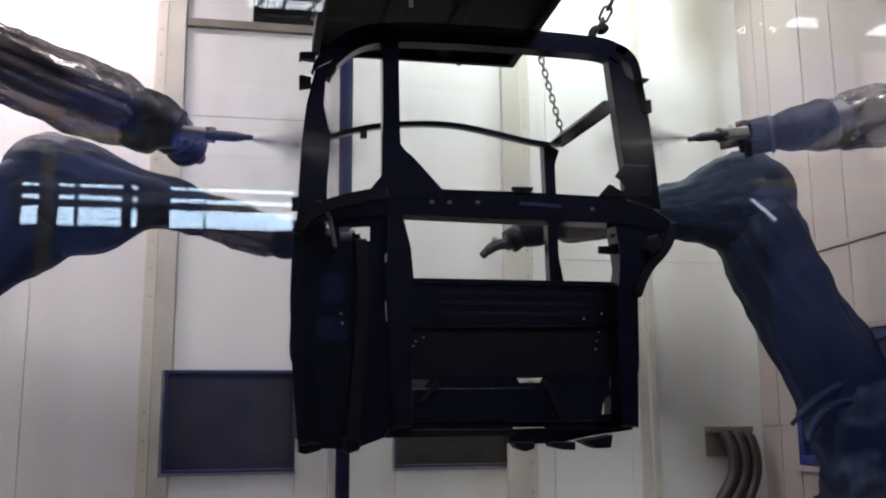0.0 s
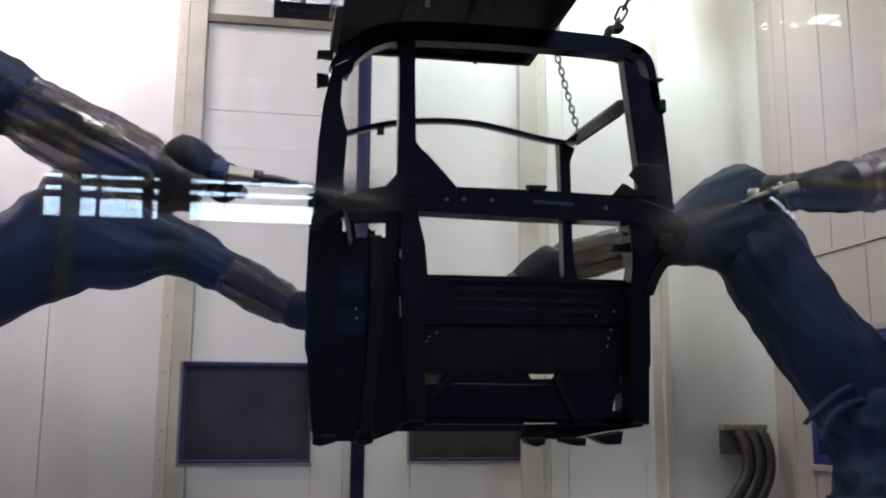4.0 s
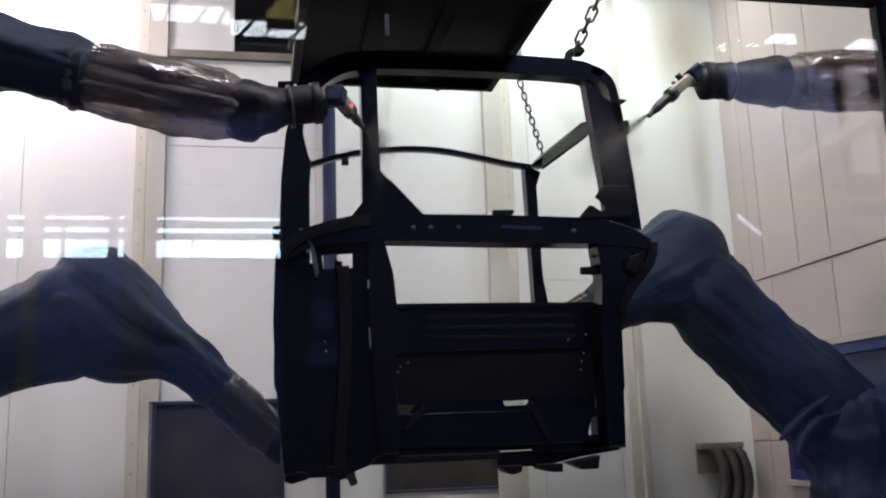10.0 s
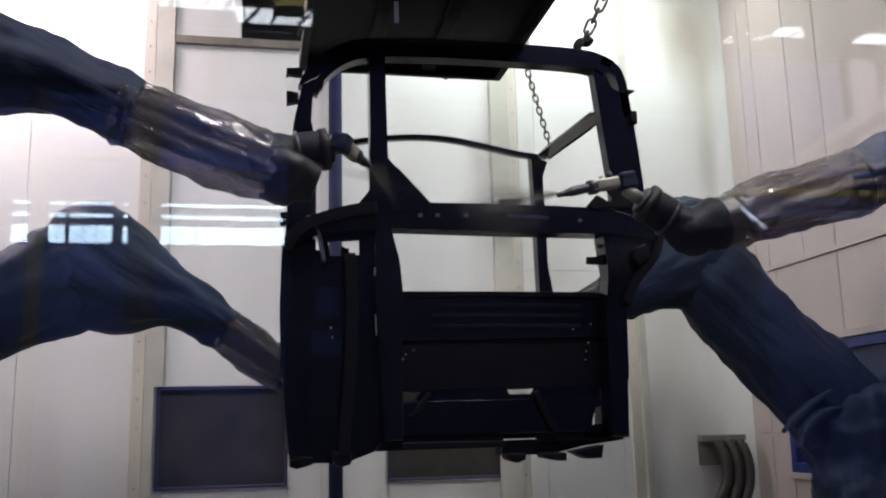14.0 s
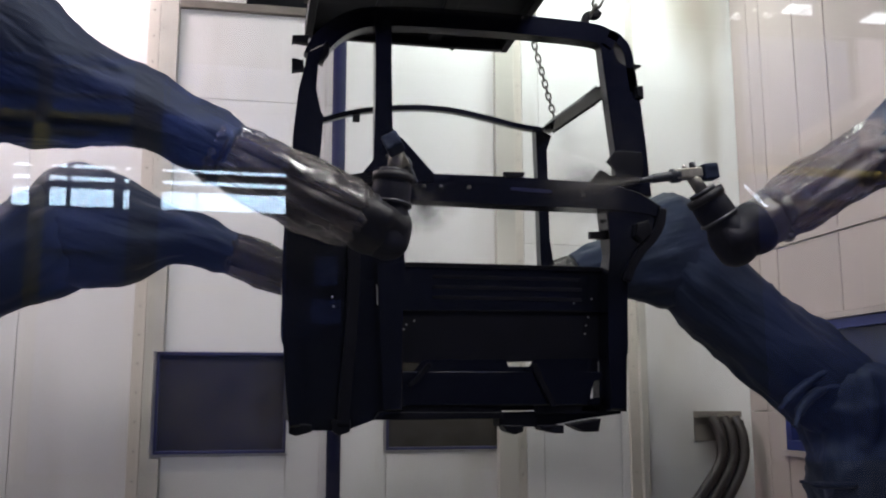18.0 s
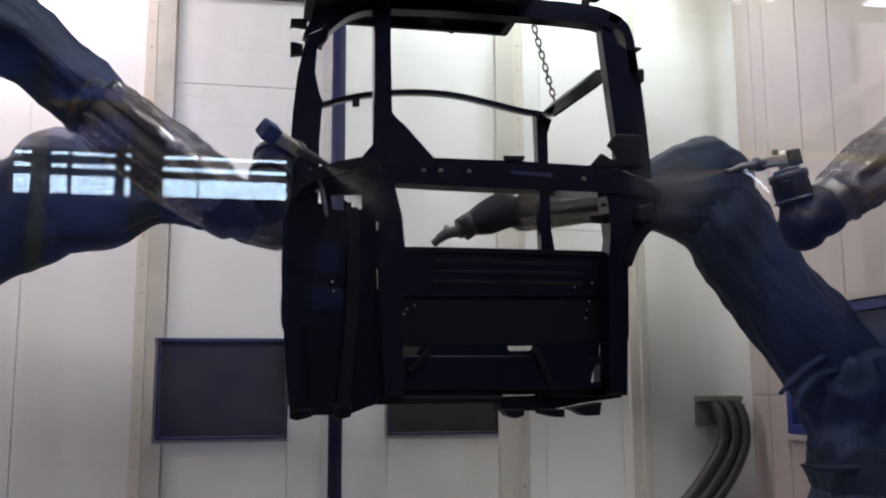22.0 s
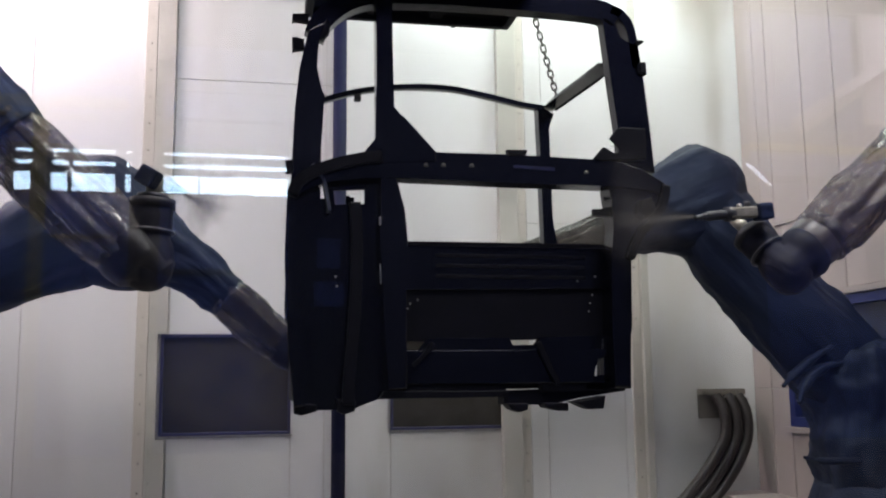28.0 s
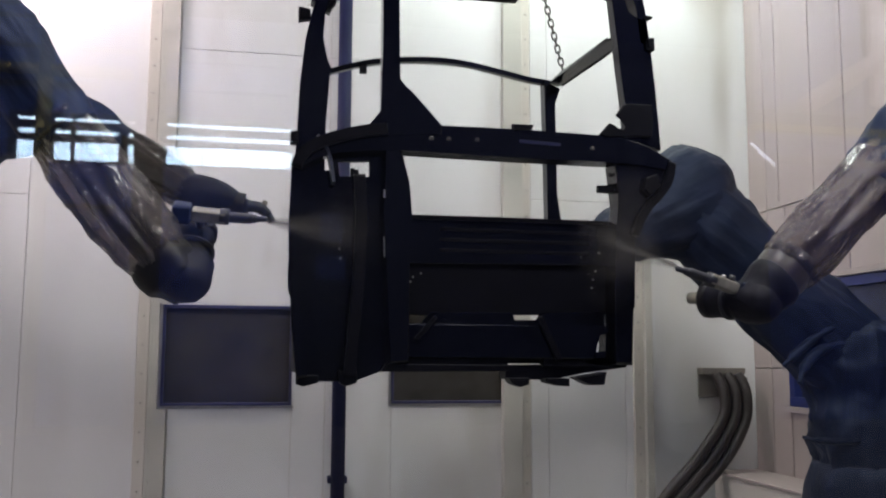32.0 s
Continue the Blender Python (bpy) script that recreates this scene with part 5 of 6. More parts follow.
LOWER_RIGHT = [(-1.8, 0.20, 0.22, -0.30), (-1.6, 0.345, 0.30, -0.285), (-1.1, 0.32, 0.29, -0.265), (-0.7, 0.31, 0.27, -0.22), (-0.3, 0.32, 0.26, -0.165), (-0.05, 0.29, 0.24, -0.11), (0.1, 0.20, 0.18, -0.08), (0.17, 0.08, 0.08, -0.07)]
LOWER_LEFT = [(-1.95, 0.24, 0.24, 0.10), (-1.5, 0.21, 0.22, 0.08), (-1.2, 0.20, 0.22, 0.05), (-0.75, 0.255, 0.25, -0.03), (-0.35, 0.325, 0.26, -0.12), (-0.1, 0.29, 0.24, -0.11), (0.05, 0.16, 0.16, -0.08), (0.1, 0.07, 0.07, -0.07)]
ELBOW_RIGHT = [(-0.30, 0.06, 0.07, -0.03), (-0.24, 0.18, 0.14, -0.04), (-0.1, 0.31, 0.22, -0.06), (0.06, 0.375, 0.25, -0.095), (0.2, 0.35, 0.23, -0.10), (0.35, 0.285, 0.20, -0.10), (0.55, 0.205, 0.17, -0.10), (0.72, 0.165, 0.15, -0.10), (0.78, 0.15, 0.14, -0.10)]
ELBOW_LEFT = [(-0.22, 0.06, 0.07, -0.03), (-0.17, 0.20, 0.14, -0.08), (-0.05, 0.32, 0.22, -0.12), (0.1, 0.37, 0.26, -0.15), (0.26, 0.355, 0.26, -0.15), (0.5, 0.275, 0.22, -0.12), (0.68, 0.178, 0.17, -0.05), (0.85, 0.138, 0.14, -0.03), (1.02, 0.132, 0.13, -0.045)]


def far_robot(label, base, side):
    """side: 1 where the shoulder stands to the right of the arm."""
    r = thing("painting_robot", *base, label, "robot", "painting robots")
    part("pedestal", box(-0.45, 0.45, -0.45, 0.45, 0.0, 0.45, 0.02), PEDESTAL, r, "pale square pedestal")
    b = part("base_column", sleeve([(0, 0.40, 0.36, 0), (0.35, 0.34, 0.34, 0), (0.6, 0.37, 0.36, 0), (0.85, 0.33, 0.34, 0), (1.1, 0.36, 0.36, 0), (1.3, 0.30, 0.32, 0), (1.40, 0.12, 0.15, 0)], 56, 0.08, 11), COVER, r, "navy fabric cover over the robot base", True)
    b.matrix_basis = pose(0, 0, 0.45, 0, -90, 0)
    skirt = part("skirt", sleeve([(-0.25, 0.47, 0.45, 0), (0.1, 0.42, 0.41, 0), (0.40, 0.37, 0.37, 0), (0.43, 0.30, 0.30, 0)], 40, 0.05, 17), COVER, b, "loose navy skirt below the hem", True)
    lo = part("lower_arm", sleeve(LOWER_RIGHT if side else LOWER_LEFT, 48, 0.036, 21 + side), COVER, r, "loose navy fabric lower-arm cover", True)
    fa = part("forearm", sleeve(ELBOW_RIGHT if side else ELBOW_LEFT, 48, 0.028, 31 + side), COVER, r, "navy fabric forearm cover", True)
    x0, lift = (0.74, -0.10) if side else (0.99, -0.05)
    dip = -0.10 if side else 0.0
    part("clear_sleeve", sleeve([(x0, 0.130, 0.125, lift), (x0 + 0.15, 0.135, 0.13, lift - 0.005), (1.25, 0.133, 0.125, lift - 0.02), (1.42, 0.12, 0.115, lift - 0.03), (1.48, 0.09, 0.09, lift - 0.03)], 40, 0.03, 41, 10, 0.0, 1.4), FARPLASTIC, fa, "crumpled clear plastic sleeve", True)
    part("arm_core", pipe([(0.7, 0, lift), (1.45, 0, lift - 0.03)], [0.07, 0.05], 14), CASTING, fa, smooth=True)
    w = part("wrist", sleeve([(1.42, 0.10, 0.10, lift - 0.03), (1.50, 0.125, 0.115, lift - 0.02), (1.60, 0.12, 0.11, lift + dip * 0.5), (1.68, 0.095, 0.095, lift + 0.02 + dip * 0.9), (1.74, 0.08, 0.08, lift + 0.03 + dip * 1.2)], 24, 0.014, 51), BAG, fa, "dark bagged wrist", True)
    part("flange", pipe([(1.72, 0, lift + 0.025 + dip * 1.1), (1.80, 0, lift + 0.05 + dip * 1.8)], 0.08, 20), CUFF, w, smooth=True)
    part("flange_ring", pipe([(1.80, 0, lift + 0.05 + dip * 1.8), (1.83, 0, lift + 0.06 + dip * 2.0)], 0.05, 16), GUNDARK, w, smooth=True)
    g = part("spray_gun", pipe([(1.82, 0, lift + 0.06 + dip * 2.0), (1.87, 0, lift + 0.085 + dip * 2.25), (1.92, 0, lift + 0.085 + dip * 2.4), (1.96, 0, lift + 0.07 + dip * 2.5), (2.0, 0, lift + 0.05 + dip * 2.6)], [0.036, 0.036, 0.033, 0.026, 0.012], 12), GUNDARK, fa, "dark bent spray gun", True)
    part("valve", pipe([(1.90, 0, lift + 0.10 + dip * 2.35), (1.90, 0, lift + 0.145 + dip * 2.35)], 0.018, 10), GUNGREY, g, smooth=True)
    return r, lo, fa


NL_BASE, NR_BASE = (-1.95, 3.3, 0), (3.1, 3.3, 0)
FL_BASE, FR_BASE = (-2.75, 5.8, 0), (4.051, 5.75, 0)


def cover_fold(parent, base, pts, radius):
    """A roll of slack fabric lying on the robot's base."""
    p = [(x - base[0], 5.46 - base[1] + 0.02 * i, z - base[2]) for i, (x, z) in enumerate(pts)]
    part("cover_fold", pipe(p, [radius * 0.5, radius, radius, radius * 0.7, radius * 0.3], 12), COVER, parent, smooth=True)


near_left = near_robot("robot in navy covers with a bagged arm and spray gun", NL_BASE, 0)
near_right = near_robot("robot in navy covers, its bagged arm holding a long-nozzled spray gun", NR_BASE, 1)
far_left = far_robot("robot behind the cab in loose navy covers", FL_BASE, 0)
far_right = far_robot("robot beside the cab in loose navy covers on a pedestal", FR_BASE, 1)

cover_fold(far_right[0], FR_BASE, [(3.283, 1.538), (3.350, 1.588), (3.433, 1.645), (3.559, 1.724), (3.706, 1.797)], 0.03)
cover_fold(far_right[0], FR_BASE, [(3.388, 1.424), (3.433, 1.516), (3.519, 1.602), (3.635, 1.659), (3.801, 1.689)], 0.034)
cover_fold(far_right[0], FR_BASE, [(3.399, 1.087), (3.516, 1.064), (3.675, 1.054), (3.878, 1.057), (4.085, 1.082)], 0.022)

# ---------------------------------------------------------------- movements: seconds, x, y, z, lean about the depth axis, turn into the depth
NEAR_LEFT_LOWER = [
    (0, -1.952, 3.300, 3.235, -90.1, 0.0, 0),
    (1, -1.940, 3.300, 3.201, -89.7, 0.0, 0),
    (2, -1.867, 3.300, 3.218, -87.9, 0.0, 0),
    (3, -1.808, 3.300, 3.241, -86.4, 0.0, 0),
    (3.5, -1.823, 3.300, 3.180, -86.7, 0.0, 0),
    (4.5, -1.857, 3.300, 3.131, -87.5, 0.0, 0),
    (5.5, -1.647, 3.300, 3.170, -82.1, 0.0, 0),
    (6, -1.628, 3.300, 3.169, -81.6, 0.0, 0),
    (7, -1.621, 3.300, 3.133, -81.2, 0.0, 0),
    (8, -1.613, 3.300, 3.125, -81.0, 0.0, 0),
    (9, -1.607, 3.300, 3.137, -80.9, 0.0, 0),
    (10, -1.606, 3.300, 3.136, -80.9, 0.0, 0),
    (10.5, -1.604, 3.300, 3.160, -80.9, 0.0, 0),
    (11, -1.600, 3.300, 3.152, -80.8, 0.0, 0),
    (12, -1.585, 3.300, 3.157, -80.4, 0.0, 0),
    (12.5, -1.568, 3.300, 3.182, -80.1, 0.0, 0),
    (13, -1.539, 3.300, 3.154, -79.2, 0.0, 0),
    (13.5, -1.466, 3.300, 3.170, -77.4, 0.0, 0),
    (14, -1.420, 3.300, 3.121, -76.0, 0.0, 0),
    (14.2, -1.408, 3.300, 2.966, -74.6, 0.0, 0),
    (14.5, -0.948, 3.300, 2.768, -60.5, 0.0, 0),
    (15, -0.843, 3.300, 2.645, -56.1, 0.0, 0),
    (15.5, -0.883, 3.300, 2.663, -57.3, 0.0, 0),
    (17.5, -1.002, 3.300, 2.852, -62.9, 0.0, 0),
    (18, -1.079, 3.300, 2.908, -65.5, 0.0, 0),
    (19, -1.217, 3.300, 3.026, -70.1, 0.0, 0),
    (20, -1.326, 3.300, 3.091, -73.4, 0.0, 0),
    (21, -1.312, 3.300, 3.104, -73.1, 0.0, 0),
    (22, -1.397, 3.300, 3.201, -75.9, 0.0, 0),
    (23, -1.479, 3.300, 3.203, -77.9, 0.0, 0),
    (24, -1.534, 3.300, 3.252, -79.5, 0.0, 0),
    (25, -1.550, 3.300, 3.255, -79.9, 0.0, 0),
    (25.5, -1.597, 3.300, 3.248, -81.1, 0.0, 0),
    (27.5, -1.592, 3.300, 3.196, -80.7, 0.0, 0),
    (28, -1.586, 3.300, 3.180, -80.5, 0.0, 0),
    (29, -1.554, 3.300, 3.158, -79.6, 0.0, 0),
    (29.5, -1.510, 3.300, 3.148, -78.4, 0.0, 0),
    (30, -1.488, 3.300, 3.131, -77.8, 0.0, 0),
    (30.5, -1.441, 3.300, 3.153, -76.7, 0.0, 0),
    (31, -1.370, 3.300, 3.205, -75.3, 0.0, 0),
    (31.5, -1.348, 3.300, 3.195, -74.7, 0.0, 0),
    (32, -1.334, 3.300, 3.160, -74.1, 0.0, 0),
]
NEAR_LEFT_FOREARM = [
    (0, -0.428, 3.300, 2.687, 19.8, 0.0, 0),
    (1, -0.437, 3.300, 2.595, 22.0, 0.0, 0),
    (2, -0.434, 3.300, 2.462, 27.8, 0.0, 0),
    (3, -0.449, 3.300, 2.359, 33.0, 0.0, 0),
    (3.5, -0.447, 3.300, 2.325, 31.9, 0.0, 0),
    (4.5, -0.299, 3.300, 2.686, 15.9, 0.0, 0),
    (5.5, -0.036, 3.300, 3.004, 5.9, 0.0, 0),
    (6, -0.015, 3.300, 3.026, 5.1, 0.0, 0),
    (7, -0.006, 3.300, 3.005, 4.5, 0.0, 0),
    (8, 0.003, 3.300, 3.012, 4.0, 0.0, 0),
    (9, 0.001, 3.300, 2.944, 6.9, 0.0, 0),
    (10, -0.008, 3.300, 2.869, 9.5, 0.0, 0),
    (10.5, -0.013, 3.300, 2.853, 10.9, 0.0, 0),
    (11, -0.019, 3.300, 2.797, 12.6, 0.0, 0),
    (12, -0.027, 3.300, 2.712, 15.9, 0.0, 0),
    (12.5, -0.030, 3.300, 2.674, 18.3, 0.0, 0),
    (13, -0.005, 3.300, 2.634, 18.7, 0.0, 0),
    (13.5, 0.053, 3.300, 2.609, 20.3, 0.0, 0),
    (14, 0.103, 3.300, 2.570, 19.9, 0.0, 0),
    (14.2, 0.146, 3.300, 2.509, 16.4, 0.0, 0),
    (14.5, 0.605, 3.300, 2.308, 16.5, 0.0, 0),
    (15, 0.734, 3.300, 2.274, 13.2, 0.0, 0),
    (15.5, 0.688, 3.300, 2.267, 14.2, 0.0, 0),
    (17.5, 0.512, 3.300, 2.276, 20.9, 0.0, 0),
    (18, 0.413, 3.300, 2.278, 22.9, 0.0, 0),
    (19, 0.236, 3.300, 2.311, 26.2, 0.0, 0),
    (20, 0.095, 3.300, 2.313, 28.7, 0.0, 0),
    (21, 0.072, 3.300, 2.262, 31.3, 0.0, 0),
    (22, -0.080, 3.300, 2.258, 35.6, 0.0, 0),
    (23, -0.185, 3.300, 2.229, 37.0, 0.0, 0),
    (24, -0.285, 3.300, 2.220, 39.6, 0.0, 0),
    (25, -0.343, 3.300, 2.173, 41.9, 0.0, 0),
    (25.5, -0.399, 3.300, 2.157, 42.3, 0.0, 0),
    (27.5, -0.405, 3.300, 2.094, 42.9, 0.0, 0),
    (28, -0.411, 3.300, 2.064, 43.5, 0.0, 0),
    (29, -0.397, 3.300, 2.024, 44.4, 0.0, 0),
    (29.5, -0.369, 3.300, 1.999, 45.2, 0.0, 0),
    (30, -0.352, 3.300, 1.976, 45.5, 0.0, 0),
    (30.5, -0.363, 3.300, 1.944, 48.3, 0.0, 0),
    (31, -0.348, 3.300, 1.948, 50.9, 0.0, 0),
    (31.5, -0.327, 3.300, 1.938, 50.9, 0.0, 0),
    (32, -0.302, 3.300, 1.911, 50.5, 0.0, 0),
]
NEAR_LEFT_WRIST = [
    (0, -0.398, 3.300, 2.648, 24.3, 63.3, 0),
    (1, -0.385, 3.300, 2.556, 39.5, 63.3, 0),
    (2, -0.369, 3.300, 2.469, 54.3, 63.3, 0),
    (3, -0.388, 3.300, 2.409, 29.9, 63.3, 0),
    (3.5, -0.388, 3.300, 2.369, 26.7, 63.3, 0),
    (4.5, -0.245, 3.300, 2.720, 2.3, 32.4, 0),
    (5.5, 0.013, 3.300, 3.027, -10.6, 0.0, 0),
    (6, 0.032, 3.300, 3.043, -19.7, 0.0, 0),
    (7, 0.036, 3.300, 3.012, -15.6, 9.8, 0),
    (8, 0.040, 3.300, 3.008, -7.6, 0.0, 0),
    (9, 0.040, 3.300, 2.924, -14.9, 0.0, 0),
    (10, 0.040, 3.300, 2.829, -9.6, 0.0, 0),
    (10.5, 0.045, 3.300, 2.807, -9.7, 0.0, 0),
    (11, 0.049, 3.300, 2.745, -9.0, 0.0, 0),
    (12, 0.031, 3.300, 2.668, -10.1, 0.0, 0),
    (12.5, 0.031, 3.300, 2.636, -10.3, 0.0, 0),
    (13, 0.059, 3.300, 2.603, -8.1, 0.0, 0),
    (13.5, 0.051, 3.300, 2.606, -8.1, 0.0, 0),
    (14, 0.034, 3.300, 2.595, -10.0, 0.0, 0),
    (14.2, 0.151, 3.300, 2.483, -17.3, 25.7, 0),
    (14.5, 0.610, 3.300, 2.282, -78.6, 0.0, 0),
    (15, 0.744, 3.300, 2.223, -73.9, 0.0, 0),
    (15.5, 0.703, 3.300, 2.213, -72.0, 0.0, 0),
    (17.5, 0.544, 3.300, 2.213, -83.1, 0.0, 0),
    (18, 0.450, 3.300, 2.213, -83.8, 0.0, 0),
    (19, 0.359, 3.300, 2.290, -79.2, 21.6, 0),
    (20, 0.227, 3.300, 2.274, -80.5, 31.9, 0),
    (21, 0.122, 3.300, 2.277, -83.1, 21.0, 0),
    (22, 0.015, 3.300, 2.264, -80.2, 30.2, 0),
    (23, -0.089, 3.300, 2.171, -85.3, 0.0, 0),
    (24, -0.186, 3.300, 2.130, -87.7, 0.0, 0),
    (25, -0.258, 3.300, 2.141, -88.5, 26.2, 0),
    (25.5, -0.324, 3.300, 2.122, -85.4, 28.6, 0),
    (27.5, -0.373, 3.300, 2.047, -89.3, 0.0, 0),
    (28, -0.390, 3.300, 2.014, -87.3, 0.0, 0),
    (29, -0.397, 3.300, 1.969, -79.4, 13.5, 0),
    (29.5, -0.390, 3.300, 1.943, -76.5, 12.9, 0),
    (30, -0.395, 3.300, 1.920, -78.1, 24.4, 0),
    (30.5, -0.363, 3.300, 1.893, -79.8, 14.3, 0),
    (31, -0.304, 3.300, 1.902, -82.6, 30.8, 0),
    (31.5, -0.287, 3.300, 1.892, -83.6, 38.8, 0),
    (32, -0.267, 3.300, 1.865, -85.3, 37.6, 0),
]
NEAR_LEFT_GUN = [
    (0, -0.319, 3.300, 2.613, 4.2, 0.0, -150),
    (1, -0.321, 3.300, 2.503, 0.4, 0.0, -150),
    (2, -0.337, 3.300, 2.423, 2.0, 0.0, -150),
    (3, -0.298, 3.300, 2.357, 12.4, 0.0, -150),
    (3.5, -0.298, 3.300, 2.323, 16.5, 0.0, -150),
    (4.5, -0.022, 3.300, 2.711, -3.2, 0.0, -75),
    (5.5, 0.281, 3.300, 3.078, -8.0, 63.8, 0),
    (6, 0.304, 3.300, 3.141, -19.4, 62.6, 0),
    (7, 0.288, 3.300, 3.082, -11.6, 63.6, 0),
    (8, 0.313, 3.300, 3.045, 1.1, 64.1, 0),
    (9, 0.330, 3.300, 3.001, 11.5, 63.7, 0),
    (10, 0.325, 3.300, 2.877, 7.5, 64.2, 0),
    (10.5, 0.330, 3.300, 2.856, 9.7, 64.1, 0),
    (11, 0.343, 3.300, 2.792, 6.2, 64.4, 0),
    (12, 0.334, 3.300, 2.722, 8.3, 64.4, 0),
    (12.5, 0.322, 3.300, 2.689, 10.7, 64.3, 0),
    (13, 0.339, 3.300, 2.643, 12.9, 64.3, 0),
    (13.5, 0.333, 3.300, 2.646, 20.9, 63.2, 0),
    (14, 0.312, 3.300, 2.644, 2.7, 64.6, -75),
    (14.2, 0.379, 3.300, 2.554, -49.7, 37.0, -105),
    (14.5, 0.671, 3.300, 2.587, 35.5, 65.4, -150),
    (15, 0.834, 3.300, 2.534, 41.9, 64.1, -150),
    (15.5, 0.799, 3.300, 2.506, 39.4, 65.6, -150),
    (17.5, 0.584, 3.300, 2.542, 33.1, 60.6, -150),
    (18, 0.484, 3.300, 2.523, 36.0, 60.4, -150),
    (19, 0.405, 3.300, 2.532, 29.0, 62.0, -150),
    (20, 0.264, 3.300, 2.495, 27.3, 59.7, -150),
    (21, 0.152, 3.300, 2.522, 26.4, 46.5, -150),
    (22, 0.054, 3.300, 2.490, 19.2, 39.3, -150),
    (23, -0.065, 3.300, 2.458, 13.6, 23.8, -150),
    (24, -0.174, 3.300, 2.436, 9.2, 15.9, -150),
    (25, -0.251, 3.300, 2.379, 1.0, 0.0, -150),
    (25.5, -0.305, 3.300, 2.354, 1.2, 25.7, -150),
    (27.5, -0.370, 3.300, 2.320, 3.0, 65.3, -150),
    (28, -0.376, 3.300, 2.301, 1.6, 71.1, -150),
    (29, -0.350, 3.300, 2.222, -0.7, 13.4, -150),
    (29.5, -0.330, 3.300, 2.194, -3.0, 0.0, -150),
    (30, -0.345, 3.300, 2.156, -3.0, 0.0, -150),
    (30.5, -0.317, 3.300, 2.145, -7.2, 0.0, -150),
    (31, -0.275, 3.300, 2.127, 0.5, 0.0, -150),
    (31.5, -0.264, 3.300, 2.097, 1.7, 0.0, -150),
    (32, -0.250, 3.300, 2.074, 4.6, 0.0, -150),
]
NEAR_RIGHT_LOWER = [
    (0, 3.911, 3.300, 3.092, -68.8, 0.0, 0),
    (1, 3.890, 3.300, 3.079, -69.2, 0.0, 0),
    (2, 3.921, 3.300, 2.982, -67.5, 0.0, 0),
    (3, 3.879, 3.300, 2.927, -68.0, 0.0, 0),
    (3.5, 3.936, 3.300, 2.803, -65.1, 0.0, 0),
    (5.5, 3.920, 3.300, 3.053, -68.2, 0.0, 0),
    (6, 3.924, 3.300, 3.178, -69.3, 0.0, 0),
    (7, 3.911, 3.300, 3.328, -70.8, 0.0, 0),
    (8, 3.908, 3.300, 3.222, -70.0, 0.0, 0),
    (9, 3.925, 3.300, 3.213, -69.6, 0.0, 0),
    (10, 3.881, 3.300, 3.121, -69.8, 0.0, 0),
    (10.5, 3.898, 3.300, 3.178, -69.9, 0.0, 0),
    (11, 3.910, 3.300, 3.144, -69.3, 0.0, 0),
    (12, 3.889, 3.300, 3.160, -69.9, 0.0, 0),
    (12.5, 3.931, 3.300, 3.193, -69.2, 0.0, 0),
    (13, 3.855, 3.300, 3.171, -70.8, 0.0, 0),
    (13.5, 3.809, 3.300, 3.203, -72.2, 0.0, 0),
    (13.8, 3.529, 3.300, 2.942, -77.6, 0.0, 0),
    (14, 3.439, 3.300, 2.857, -79.6, 0.0, 0),
    (14.5, 3.343, 3.300, 2.928, -82.8, 0.0, 0),
    (15, 3.210, 3.300, 2.823, -86.6, 0.0, 0),
    (15.5, 3.223, 3.300, 2.812, -86.1, 0.0, 0),
    (17.5, 3.404, 3.300, 3.084, -81.7, 0.0, 0),
    (18, 3.428, 3.300, 3.152, -81.3, 0.0, 0),
    (19, 3.500, 3.300, 3.264, -80.0, 0.0, 0),
    (20, 3.581, 3.300, 3.270, -78.0, 0.0, 0),
    (21, 3.610, 3.300, 3.304, -77.5, 0.0, 0),
    (22, 3.622, 3.300, 3.312, -77.3, 0.0, 0),
    (23, 3.725, 3.300, 3.309, -74.8, 0.0, 0),
    (24, 3.685, 3.300, 3.294, -75.7, 0.0, 0),
    (25, 3.663, 3.300, 3.313, -76.3, 0.0, 0),
    (25.5, 3.553, 3.300, 3.281, -78.8, 0.0, 0),
    (27.5, 3.486, 3.300, 3.236, -80.2, 0.0, 0),
    (28, 3.453, 3.300, 3.188, -80.8, 0.0, 0),
    (29, 3.395, 3.300, 3.201, -82.4, 0.0, 0),
    (29.5, 3.384, 3.300, 3.208, -82.7, 0.0, 0),
    (30, 3.321, 3.300, 3.185, -84.2, 0.0, 0),
    (31, 3.269, 3.300, 3.154, -85.5, 0.0, 0),
    (32, 3.209, 3.300, 3.068, -87.0, 0.0, 0),
]
